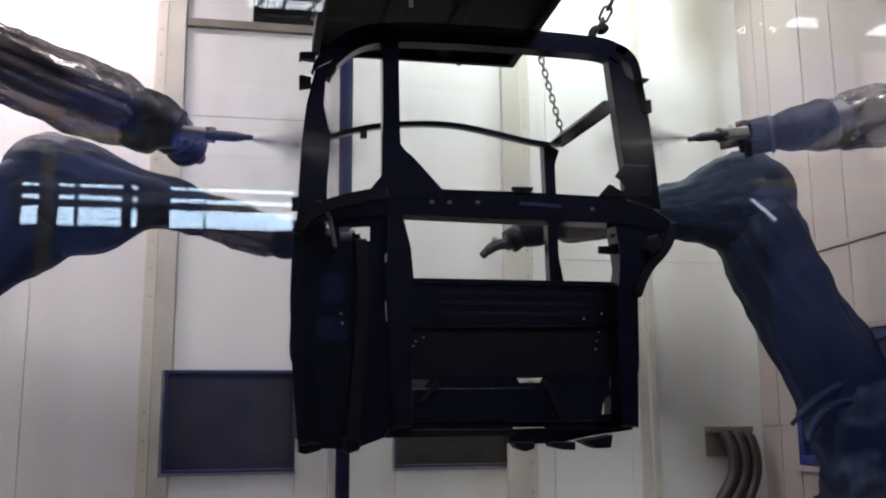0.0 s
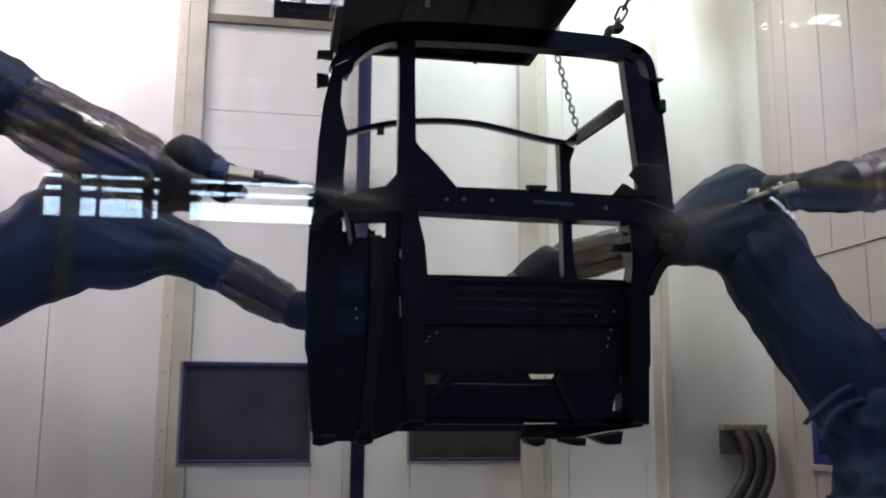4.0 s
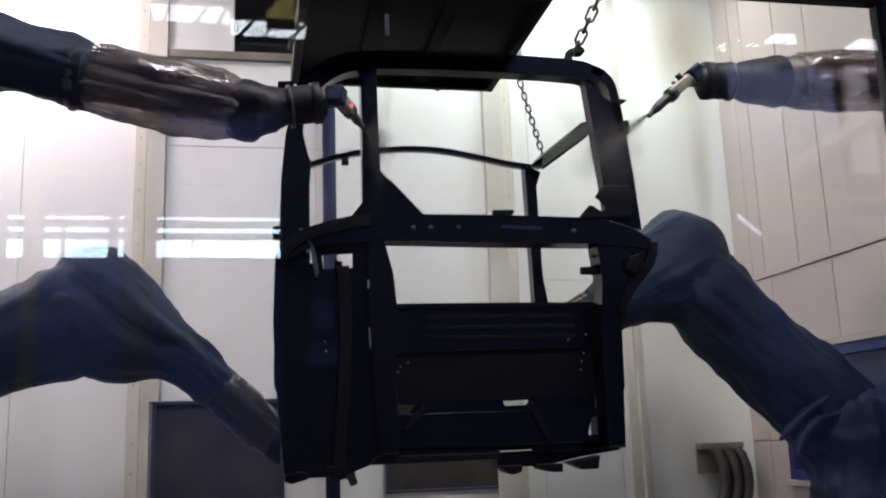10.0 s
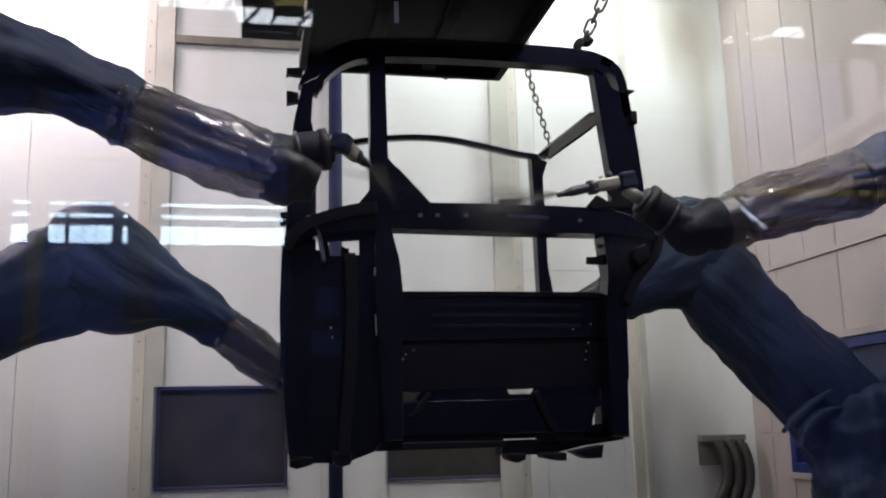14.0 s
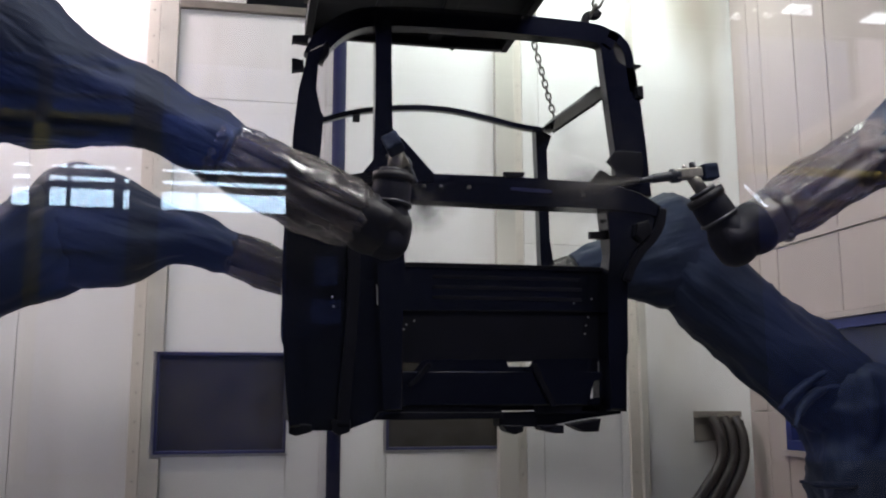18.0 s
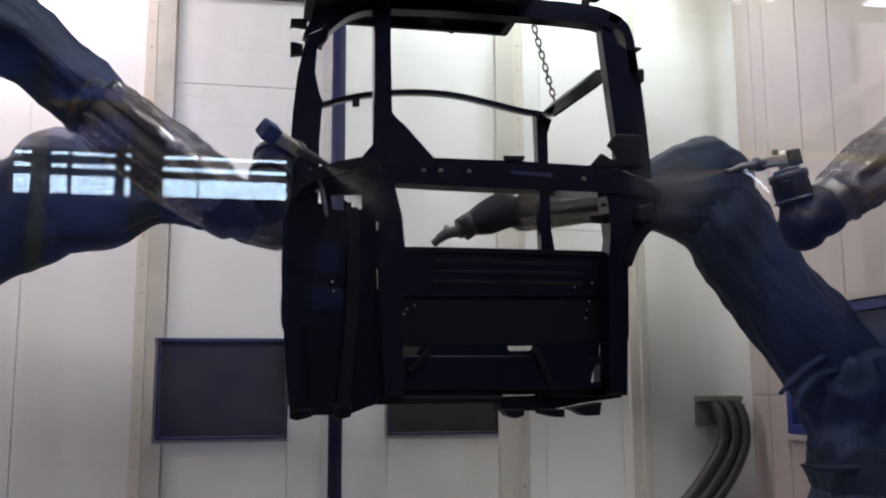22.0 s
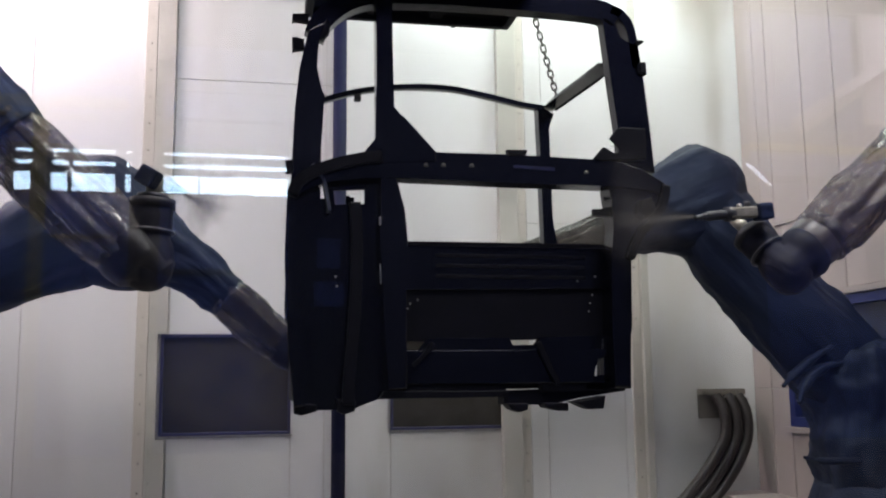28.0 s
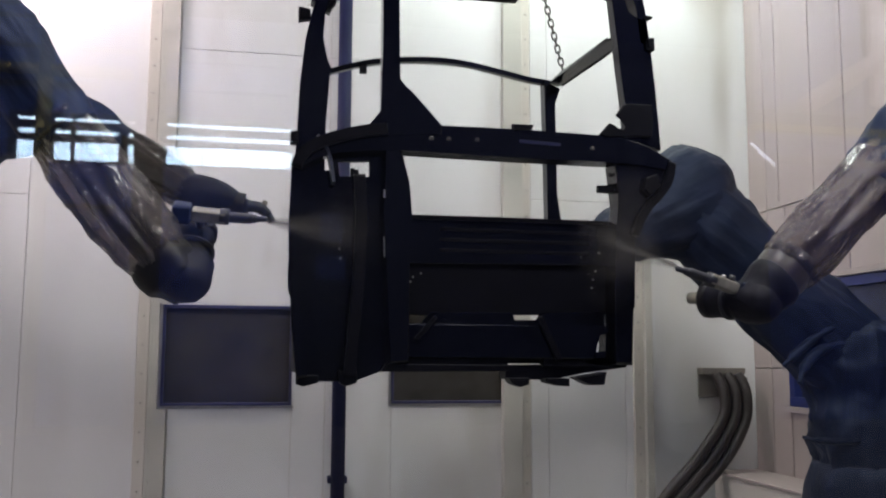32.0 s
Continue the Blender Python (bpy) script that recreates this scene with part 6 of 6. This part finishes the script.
NEAR_RIGHT_FOREARM = [
    (0, 2.094, 3.300, 2.747, 169.2, 0.0, 0),
    (1, 2.077, 3.300, 2.709, 168.5, 0.0, 0),
    (2, 2.107, 3.300, 2.621, 168.7, 0.0, 0),
    (3, 2.069, 3.300, 2.541, 168.0, 0.0, 0),
    (3.5, 2.112, 3.300, 2.492, 170.3, 0.0, 0),
    (5.5, 2.116, 3.300, 2.644, 167.2, 0.0, 0),
    (6, 2.076, 3.300, 3.097, 177.5, 0.0, 0),
    (7, 2.067, 3.300, 3.186, 175.6, 0.0, 0),
    (8, 2.060, 3.300, 3.135, 177.3, 0.0, 0),
    (9, 2.076, 3.300, 3.150, 178.1, 0.0, 0),
    (10, 2.033, 3.300, 3.024, 177.0, 0.0, 0),
    (10.5, 2.054, 3.300, 3.039, 175.7, 0.0, 0),
    (11, 2.067, 3.300, 2.984, 175.0, 0.0, 0),
    (12, 2.053, 3.300, 2.932, 172.9, 0.0, 0),
    (12.5, 2.101, 3.300, 2.923, 171.6, 0.0, 0),
    (13, 2.030, 3.300, 2.870, 170.6, 0.0, 0),
    (13.5, 1.989, 3.300, 2.870, 169.6, 0.0, 0),
    (13.8, 1.717, 3.300, 2.567, 168.3, 0.0, 0),
    (14, 1.661, 3.300, 2.347, 164.0, 0.0, 0),
    (14.5, 1.601, 3.300, 2.305, 160.3, 0.0, 0),
    (15, 1.473, 3.300, 2.186, 159.9, 0.0, 0),
    (15.5, 1.485, 3.300, 2.179, 160.0, 0.0, 0),
    (17.5, 1.763, 3.300, 2.230, 152.5, 0.0, 0),
    (18, 1.827, 3.300, 2.224, 149.9, 0.0, 0),
    (19, 1.961, 3.300, 2.238, 146.3, 0.0, 0),
    (20, 2.055, 3.300, 2.225, 145.6, 0.0, 0),
    (21, 2.096, 3.300, 2.240, 144.9, 0.0, 0),
    (22, 2.123, 3.300, 2.227, 144.1, 0.0, 0),
    (23, 2.225, 3.300, 2.227, 144.2, 0.0, 0),
    (24, 2.200, 3.300, 2.191, 143.4, 0.0, 0),
    (25, 2.211, 3.300, 2.166, 141.7, 0.0, 0),
    (25.5, 2.111, 3.300, 2.122, 141.2, 0.0, 0),
    (27.5, 2.061, 3.300, 2.057, 140.4, 0.0, 0),
    (28, 2.021, 3.300, 2.016, 140.7, 0.0, 0),
    (29, 2.018, 3.300, 1.966, 138.1, 0.0, 0),
    (29.5, 2.026, 3.300, 1.952, 137.2, 0.0, 0),
    (30, 1.972, 3.300, 1.919, 136.8, 0.0, 0),
    (31, 1.909, 3.300, 1.899, 137.3, 0.0, 0),
    (32, 1.858, 3.300, 1.804, 136.9, 0.0, 0),
]
NEAR_RIGHT_WRIST = [
    (0, 2.094, 3.300, 2.747, 172.4, 28.1, 0),
    (1, 2.077, 3.300, 2.709, 164.2, 37.1, 0),
    (2, 2.107, 3.300, 2.621, 153.3, 63.3, 0),
    (3, 2.069, 3.300, 2.541, 174.7, 55.5, 0),
    (3.5, 2.112, 3.300, 2.492, 181.8, 56.2, 0),
    (5.5, 2.116, 3.300, 2.644, 224.4, 63.3, 0),
    (6, 2.076, 3.300, 3.097, 186.0, 23.2, 0),
    (7, 2.067, 3.300, 3.186, 182.5, 0.0, 0),
    (8, 2.060, 3.300, 3.135, 180.9, 0.0, 0),
    (9, 2.076, 3.300, 3.150, 177.4, 0.0, 0),
    (10, 2.033, 3.300, 3.024, 178.6, 0.0, 0),
    (10.5, 2.054, 3.300, 3.039, 175.9, 0.0, 0),
    (11, 2.067, 3.300, 2.984, 176.8, 0.0, 0),
    (12, 2.053, 3.300, 2.932, 173.5, 0.0, 0),
    (12.5, 2.101, 3.300, 2.923, 168.7, 0.0, 0),
    (13, 2.030, 3.300, 2.870, 169.1, 20.8, 0),
    (13.5, 1.989, 3.300, 2.870, 170.7, 38.7, 0),
    (13.8, 1.717, 3.300, 2.567, 222.8, 35.4, 0),
    (14, 1.661, 3.300, 2.347, 212.4, 0.0, 0),
    (14.5, 1.601, 3.300, 2.305, 224.1, 0.0, 0),
    (15, 1.473, 3.300, 2.186, 250.6, 0.0, 0),
    (15.5, 1.485, 3.300, 2.179, 247.6, 0.0, 0),
    (17.5, 1.763, 3.300, 2.230, 240.0, 0.0, 0),
    (18, 1.827, 3.300, 2.224, 237.4, 0.0, 0),
    (19, 1.961, 3.300, 2.238, 229.5, 0.0, 0),
    (20, 2.055, 3.300, 2.225, 246.0, 12.7, 0),
    (21, 2.096, 3.300, 2.240, 252.8, 0.0, 0),
    (22, 2.123, 3.300, 2.227, 255.9, 0.0, 0),
    (23, 2.225, 3.300, 2.227, 248.1, 16.2, 0),
    (24, 2.200, 3.300, 2.191, 247.1, 16.1, 0),
    (25, 2.211, 3.300, 2.166, 242.5, 18.1, 0),
    (25.5, 2.111, 3.300, 2.122, 245.6, 22.8, 0),
    (27.5, 2.061, 3.300, 2.057, 246.8, 35.3, 0),
    (28, 2.021, 3.300, 2.016, 243.8, 33.9, 0),
    (29, 2.018, 3.300, 1.966, 220.0, 33.3, 0),
    (29.5, 2.026, 3.300, 1.952, 205.8, 33.0, 0),
    (30, 1.972, 3.300, 1.919, 203.0, 42.0, 0),
    (31, 1.909, 3.300, 1.899, 192.0, 56.0, 0),
    (32, 1.858, 3.300, 1.804, 192.0, 64.0, 0),
]
NEAR_RIGHT_GUN = [
    (0, 1.862, 3.300, 2.716, 173.1, 0.0, 0),
    (1, 1.873, 3.300, 2.652, 172.1, 0.0, 0),
    (2, 2.001, 3.300, 2.568, 172.2, 0.0, 0),
    (3, 1.920, 3.300, 2.527, 171.2, 0.0, 0),
    (3.5, 1.964, 3.300, 2.497, 168.5, 0.0, 0),
    (5.5, 2.045, 3.300, 2.714, 149.7, 0.0, 0),
    (6, 1.834, 3.300, 3.122, 149.7, 0.0, 0),
    (7, 1.784, 3.300, 3.198, 155.1, 0.0, 0),
    (8, 1.766, 3.300, 3.140, 145.3, 0.0, 0),
    (9, 1.772, 3.300, 3.137, 138.9, 0.0, 0),
    (10, 1.749, 3.300, 3.017, 141.2, 0.0, 0),
    (10.5, 1.765, 3.300, 3.018, 138.0, 0.0, 0),
    (11, 1.773, 3.300, 2.967, 138.0, 0.0, 0),
    (12, 1.770, 3.300, 2.900, 138.8, 0.0, 0),
    (12.5, 1.789, 3.300, 2.861, 138.7, 0.0, 0),
    (13, 1.786, 3.300, 2.823, 137.0, 0.0, 0),
    (13.5, 1.785, 3.300, 2.837, 135.9, 0.0, 0),
    (13.8, 1.559, 3.300, 2.714, 143.9, 0.0, 0),
    (14, 1.367, 3.300, 2.534, 168.8, 0.0, 0),
    (14.5, 1.349, 3.300, 2.550, 160.2, 0.0, 0),
    (15, 1.360, 3.300, 2.505, 166.4, 0.0, 0),
    (15.5, 1.359, 3.300, 2.486, 166.6, 0.0, 0),
    (17.5, 1.637, 3.300, 2.495, 168.8, 0.0, 0),
    (18, 1.692, 3.300, 2.488, 172.5, 0.0, 0),
    (19, 1.800, 3.300, 2.503, 172.4, 0.0, 0),
    (20, 1.965, 3.300, 2.471, 174.2, 0.0, 0),
    (21, 2.020, 3.300, 2.498, 171.6, 0.0, 0),
    (22, 2.048, 3.300, 2.486, 168.6, 0.0, 0),
    (23, 2.115, 3.300, 2.463, 170.1, 0.0, 0),
    (24, 2.081, 3.300, 2.426, 170.2, 0.0, 0),
    (25, 2.070, 3.300, 2.389, 171.9, 0.0, 0),
    (25.5, 1.990, 3.300, 2.350, 172.9, 0.0, 0),
    (27.5, 1.950, 3.300, 2.276, 179.4, 0.0, 0),
    (28, 1.894, 3.300, 2.238, 175.7, 0.0, 0),
    (29, 1.863, 3.300, 2.129, 185.6, 0.0, 0),
    (29.5, 1.869, 3.300, 2.066, 188.4, 0.0, 0),
    (30, 1.834, 3.300, 2.017, 188.5, 0.0, 0),
    (31, 1.797, 3.300, 1.929, 198.4, 0.0, 0),
    (32, 1.775, 3.300, 1.850, 199.4, 0.0, 0),
]
FAR_LEFT_LOWER = [
    (0, -1.347, 5.800, 3.114, -54.6, 0.0, 0),
    (1, -1.344, 5.800, 3.080, -53.9, 0.0, 0),
    (2, -1.302, 5.800, 3.057, -52.4, 0.0, 0),
    (3, -1.276, 5.800, 3.011, -50.9, 0.0, 0),
    (3.5, -1.276, 5.800, 2.917, -49.0, 0.0, 0),
    (5.5, -1.140, 5.800, 2.883, -45.1, 0.0, 0),
    (6, -1.118, 5.800, 2.910, -45.2, 0.0, 0),
    (7, -1.064, 5.800, 2.857, -42.9, 0.0, 0),
    (8, -1.021, 5.800, 2.782, -40.3, 0.0, 0),
    (9, -0.962, 5.800, 2.710, -37.5, 0.0, 0),
    (10, -0.930, 5.800, 2.635, -35.0, 0.0, 0),
    (10.5, -0.853, 5.800, 2.547, -31.4, 0.0, 0),
    (11, -0.872, 5.800, 2.565, -32.2, 0.0, 0),
    (12, -1.115, 5.800, 2.899, -44.9, 0.0, 0),
    (12.5, -1.108, 5.800, 2.904, -44.9, 0.0, 0),
    (13, -1.053, 5.800, 2.870, -43.0, 0.0, 0),
    (13.5, -1.033, 5.800, 2.848, -42.1, 0.0, 0),
    (14, -1.006, 5.800, 2.815, -40.8, 0.0, 0),
    (14.5, -0.953, 5.800, 2.816, -39.8, 0.0, 0),
    (15, -0.895, 5.800, 2.763, -37.5, 0.0, 0),
    (15.5, -0.932, 5.800, 2.766, -38.3, 0.0, 0),
    (17.5, -1.011, 5.800, 2.756, -39.5, 0.0, 0),
    (18, -1.127, 5.800, 2.821, -43.5, 0.0, 0),
    (19, -1.138, 5.800, 2.888, -45.2, 0.0, 0),
    (20, -1.143, 5.800, 2.948, -46.6, 0.0, 0),
    (21, -1.212, 5.800, 2.964, -48.5, 0.0, 0),
    (22, -1.240, 5.800, 2.942, -48.7, 0.0, 0),
    (23, -1.182, 5.800, 2.946, -47.4, 0.0, 0),
    (24, -1.206, 5.800, 2.906, -47.1, 0.0, 0),
    (25, -1.098, 5.800, 2.898, -44.5, 0.0, 0),
    (25.5, -1.134, 5.800, 2.890, -45.2, 0.0, 0),
    (27.5, -1.007, 5.800, 2.804, -40.6, 0.0, 0),
    (28, -0.973, 5.800, 2.773, -39.2, 0.0, 0),
    (29, -0.972, 5.800, 2.710, -37.6, 0.0, 0),
    (29.5, -0.929, 5.800, 2.688, -36.3, 0.0, 0),
    (29.8, -0.976, 5.800, 2.727, -38.2, 0.0, 0),
    (30, -1.068, 5.800, 2.836, -42.5, 0.0, 0),
    (30.2, -1.358, 5.800, 3.129, -55.1, 0.0, 0),
    (30.4, -1.472, 5.800, 3.204, -59.2, 0.0, 0),
    (30.6, -1.654, 5.800, 3.317, -65.7, 0.0, 0),
    (30.8, -1.828, 5.800, 3.399, -71.4, 0.0, 0),
    (31, -1.776, 5.800, 3.369, -69.7, 0.0, 0),
    (31.5, -1.764, 5.800, 3.368, -69.3, 0.0, 0),
    (32, -1.733, 5.800, 3.330, -68.0, 0.0, 0),
]
FAR_LEFT_FOREARM = [
    (0, -1.347, 5.800, 3.114, 13.0, 0.0, 0),
    (1, -1.344, 5.800, 3.080, 15.9, 0.0, 0),
    (2, -1.302, 5.800, 3.057, 19.4, 0.0, 0),
    (3, -1.276, 5.800, 3.011, 21.7, 0.0, 0),
    (3.5, -1.276, 5.800, 2.917, 22.7, 0.0, 0),
    (5.5, -1.140, 5.800, 2.883, 28.7, 0.0, 0),
    (6, -1.118, 5.800, 2.910, 31.0, 0.0, 0),
    (7, -1.064, 5.800, 2.857, 33.9, 0.0, 0),
    (8, -1.021, 5.800, 2.782, 35.3, 0.0, 0),
    (9, -0.962, 5.800, 2.710, 38.2, 0.0, 0),
    (10, -0.930, 5.800, 2.635, 39.6, 0.0, 0),
    (10.5, -0.853, 5.800, 2.547, 40.5, 0.0, 0),
    (11, -0.872, 5.800, 2.565, 41.7, 0.0, 0),
    (12, -1.115, 5.800, 2.899, 34.5, 0.0, 0),
    (12.5, -1.108, 5.800, 2.904, 35.6, 0.0, 0),
    (13, -1.053, 5.800, 2.870, 34.5, 0.0, 0),
    (13.5, -1.033, 5.800, 2.848, 33.7, 0.0, 0),
    (14, -1.006, 5.800, 2.815, 33.0, 0.0, 0),
    (14.5, -0.953, 5.800, 2.816, 31.8, 0.0, 0),
    (15, -0.895, 5.800, 2.763, 33.4, 0.0, 0),
    (15.5, -0.932, 5.800, 2.766, 31.2, 0.0, 0),
    (17.5, -1.011, 5.800, 2.756, 22.6, 0.0, 0),
    (18, -1.127, 5.800, 2.821, 15.8, 0.0, 0),
    (19, -1.138, 5.800, 2.888, 13.7, 0.0, 0),
    (20, -1.143, 5.800, 2.948, 11.1, 0.0, 0),
    (21, -1.212, 5.800, 2.964, 6.6, 0.0, 0),
    (22, -1.240, 5.800, 2.942, 12.4, 0.0, 0),
    (23, -1.182, 5.800, 2.946, 17.6, 0.0, 0),
    (24, -1.206, 5.800, 2.906, 21.8, 0.0, 0),
    (25, -1.098, 5.800, 2.898, 29.5, 0.0, 0),
    (25.5, -1.134, 5.800, 2.890, 32.8, 0.0, 0),
    (27.5, -1.007, 5.800, 2.804, 38.2, 0.0, 0),
    (28, -0.973, 5.800, 2.773, 37.9, 0.0, 0),
    (29, -0.972, 5.800, 2.710, 37.8, 0.0, 0),
    (29.5, -0.929, 5.800, 2.688, 37.7, 0.0, 0),
    (29.8, -0.976, 5.800, 2.727, 38.6, 0.0, 0),
    (30, -1.068, 5.800, 2.836, 40.3, 0.0, 0),
    (30.2, -1.358, 5.800, 3.129, 46.0, 0.0, 0),
    (30.4, -1.472, 5.800, 3.204, 46.0, 0.0, 0),
    (30.6, -1.654, 5.800, 3.317, 38.0, 0.0, 0),
    (30.8, -1.828, 5.800, 3.399, 28.0, 0.0, 0),
    (31, -1.776, 5.800, 3.369, 27.0, 0.0, 0),
    (31.5, -1.764, 5.800, 3.368, 27.5, 0.0, 0),
    (32, -1.733, 5.800, 3.330, 27.5, 0.0, 0),
]
FAR_RIGHT_LOWER = [
    (0, 3.318, 5.800, 3.144, -123.9, 0.0, 0),
    (1, 3.283, 5.800, 3.138, -125.0, 0.0, 0),
    (2, 3.308, 5.800, 3.044, -126.2, 0.0, 0),
    (3, 3.233, 5.800, 3.068, -127.8, 0.0, 0),
    (3.5, 3.191, 5.800, 3.045, -129.4, 0.0, 0),
    (5.5, 3.021, 5.800, 2.996, -134.9, 0.0, 0),
    (6, 3.085, 5.800, 3.016, -132.8, 0.0, 0),
    (7, 3.088, 5.800, 2.953, -134.2, 0.0, 0),
    (8, 2.998, 5.800, 2.926, -137.1, 0.0, 0),
    (9, 2.944, 5.800, 2.874, -139.6, 0.0, 0),
    (10, 2.896, 5.800, 2.827, -141.8, 0.0, 0),
    (10.5, 2.879, 5.800, 2.776, -143.5, 0.0, 0),
    (11, 2.847, 5.800, 2.757, -144.7, 0.0, 0),
    (12, 2.786, 5.800, 2.697, -147.5, 0.0, 0),
    (12.5, 2.772, 5.800, 2.649, -149.1, 0.0, 0),
    (13, 2.898, 5.800, 2.858, -141.0, 0.0, 0),
    (13.5, 2.885, 5.800, 2.848, -141.5, 0.0, 0),
    (14, 2.946, 5.800, 2.867, -139.7, 0.0, 0),
    (15, 2.926, 5.800, 2.827, -141.2, 0.0, 0),
    (17.5, 2.745, 5.800, 2.702, -148.0, 0.0, 0),
    (18, 2.779, 5.800, 2.712, -147.2, 0.0, 0),
    (19, 2.720, 5.800, 2.700, -148.5, 0.0, 0),
    (20, 3.024, 5.800, 2.980, -135.1, 0.0, 0),
    (21, 3.045, 5.800, 2.998, -134.2, 0.0, 0),
    (22, 3.048, 5.800, 3.011, -133.9, 0.0, 0),
    (23, 3.032, 5.800, 2.958, -135.5, 0.0, 0),
    (24, 2.984, 5.800, 2.925, -137.4, 0.0, 0),
    (25, 2.914, 5.800, 2.874, -140.2, 0.0, 0),
    (25.5, 2.852, 5.800, 2.803, -143.3, 0.0, 0),
    (27.5, 2.886, 5.800, 2.858, -141.2, 0.0, 0),
    (28, 2.958, 5.800, 2.903, -138.5, 0.0, 0),
    (29, 2.980, 5.800, 2.888, -138.4, 0.0, 0),
    (29.5, 2.957, 5.800, 2.862, -139.6, 0.0, 0),
    (30, 2.954, 5.800, 2.843, -140.2, 0.0, 0),
    (31, 2.920, 5.800, 2.794, -142.2, 0.0, 0),
    (32, 2.832, 5.800, 2.747, -145.2, 0.0, 0),
]
FAR_RIGHT_FOREARM = [
    (0, 3.318, 5.800, 3.144, 174.0, 0.0, 0),
    (1, 3.283, 5.800, 3.138, 171.5, 0.0, 0),
    (2, 3.308, 5.800, 3.044, 171.6, 0.0, 0),
    (3, 3.233, 5.800, 3.068, 168.8, 0.0, 0),
    (3.5, 3.191, 5.800, 3.045, 167.5, 0.0, 0),
    (5.5, 3.021, 5.800, 2.996, 165.7, 0.0, 0),
    (6, 3.085, 5.800, 3.016, 166.5, 0.0, 0),
    (7, 3.088, 5.800, 2.953, 166.3, 0.0, 0),
    (8, 2.998, 5.800, 2.926, 161.7, 0.0, 0),
    (9, 2.944, 5.800, 2.874, 159.0, 0.0, 0),
    (10, 2.896, 5.800, 2.827, 155.7, 0.0, 0),
    (10.5, 2.879, 5.800, 2.776, 157.1, 0.0, 0),
    (11, 2.847, 5.800, 2.757, 154.9, 0.0, 0),
    (12, 2.786, 5.800, 2.697, 153.4, 0.0, 0),
    (12.5, 2.772, 5.800, 2.649, 156.7, 0.0, 0),
    (13, 2.898, 5.800, 2.858, 155.7, 0.0, 0),
    (13.5, 2.885, 5.800, 2.848, 156.2, 0.0, 0),
    (14, 2.946, 5.800, 2.867, 153.8, 0.0, 0),
    (15, 2.926, 5.800, 2.827, 158.7, 0.0, 0),
    (17.5, 2.745, 5.800, 2.702, 162.3, 0.0, 0),
    (18, 2.779, 5.800, 2.712, 164.7, 0.0, 0),
    (19, 2.720, 5.800, 2.700, 167.5, 0.0, 0),
    (20, 3.024, 5.800, 2.980, 172.0, 0.0, 0),
    (21, 3.045, 5.800, 2.998, 173.9, 0.0, 0),
    (22, 3.048, 5.800, 3.011, 174.1, 0.0, 0),
    (23, 3.032, 5.800, 2.958, 172.1, 0.0, 0),
    (24, 2.984, 5.800, 2.925, 169.4, 0.0, 0),
    (25, 2.914, 5.800, 2.874, 163.0, 0.0, 0),
    (25.5, 2.852, 5.800, 2.803, 164.5, 0.0, 0),
    (27.5, 2.886, 5.800, 2.858, 159.8, 0.0, 0),
    (28, 2.958, 5.800, 2.903, 161.4, 0.0, 0),
    (29, 2.980, 5.800, 2.888, 161.3, 0.0, 0),
    (29.5, 2.957, 5.800, 2.862, 159.1, 0.0, 0),
    (30, 2.954, 5.800, 2.843, 159.5, 0.0, 0),
    (31, 2.920, 5.800, 2.794, 158.1, 0.0, 0),
    (32, 2.832, 5.800, 2.747, 154.9, 0.0, 0),
]


def swing(ob, rows, base, flip=False):
    """Key a link from rows in the booth's space; flip turns its upper side down."""
    walk(ob, [(t, pose(x - base[0], y - base[1], z - base[2], 0, a, 0) @ pose(0, 0, 0, 180 if flip else 0, 0, s) @ pose(0, 0, 0, roll)) for t, x, y, z, a, s, roll in rows])


def motions():
    for (r, lo, fa, w, g), rows, base, flip in ((near_left, (NEAR_LEFT_FOREARM, NEAR_LEFT_WRIST, NEAR_LEFT_GUN, NEAR_LEFT_LOWER), NL_BASE, False), (near_right, (NEAR_RIGHT_FOREARM, NEAR_RIGHT_WRIST, NEAR_RIGHT_GUN, NEAR_RIGHT_LOWER), NR_BASE, True)):
        swing(lo, rows[3], base, flip)
        swing(fa, rows[0], base, flip)
        swing(w, rows[1], base, flip)
        swing(g, rows[2], base, flip)
    for (r, lo, fa), rows, base, flip in ((far_left, (FAR_LEFT_LOWER, FAR_LEFT_FOREARM), FL_BASE, False), (far_right, (FAR_RIGHT_LOWER, FAR_RIGHT_FOREARM), FR_BASE, True)):
        swing(lo, rows[0], base, flip)
        swing(fa, rows[1], base, flip)


motions()
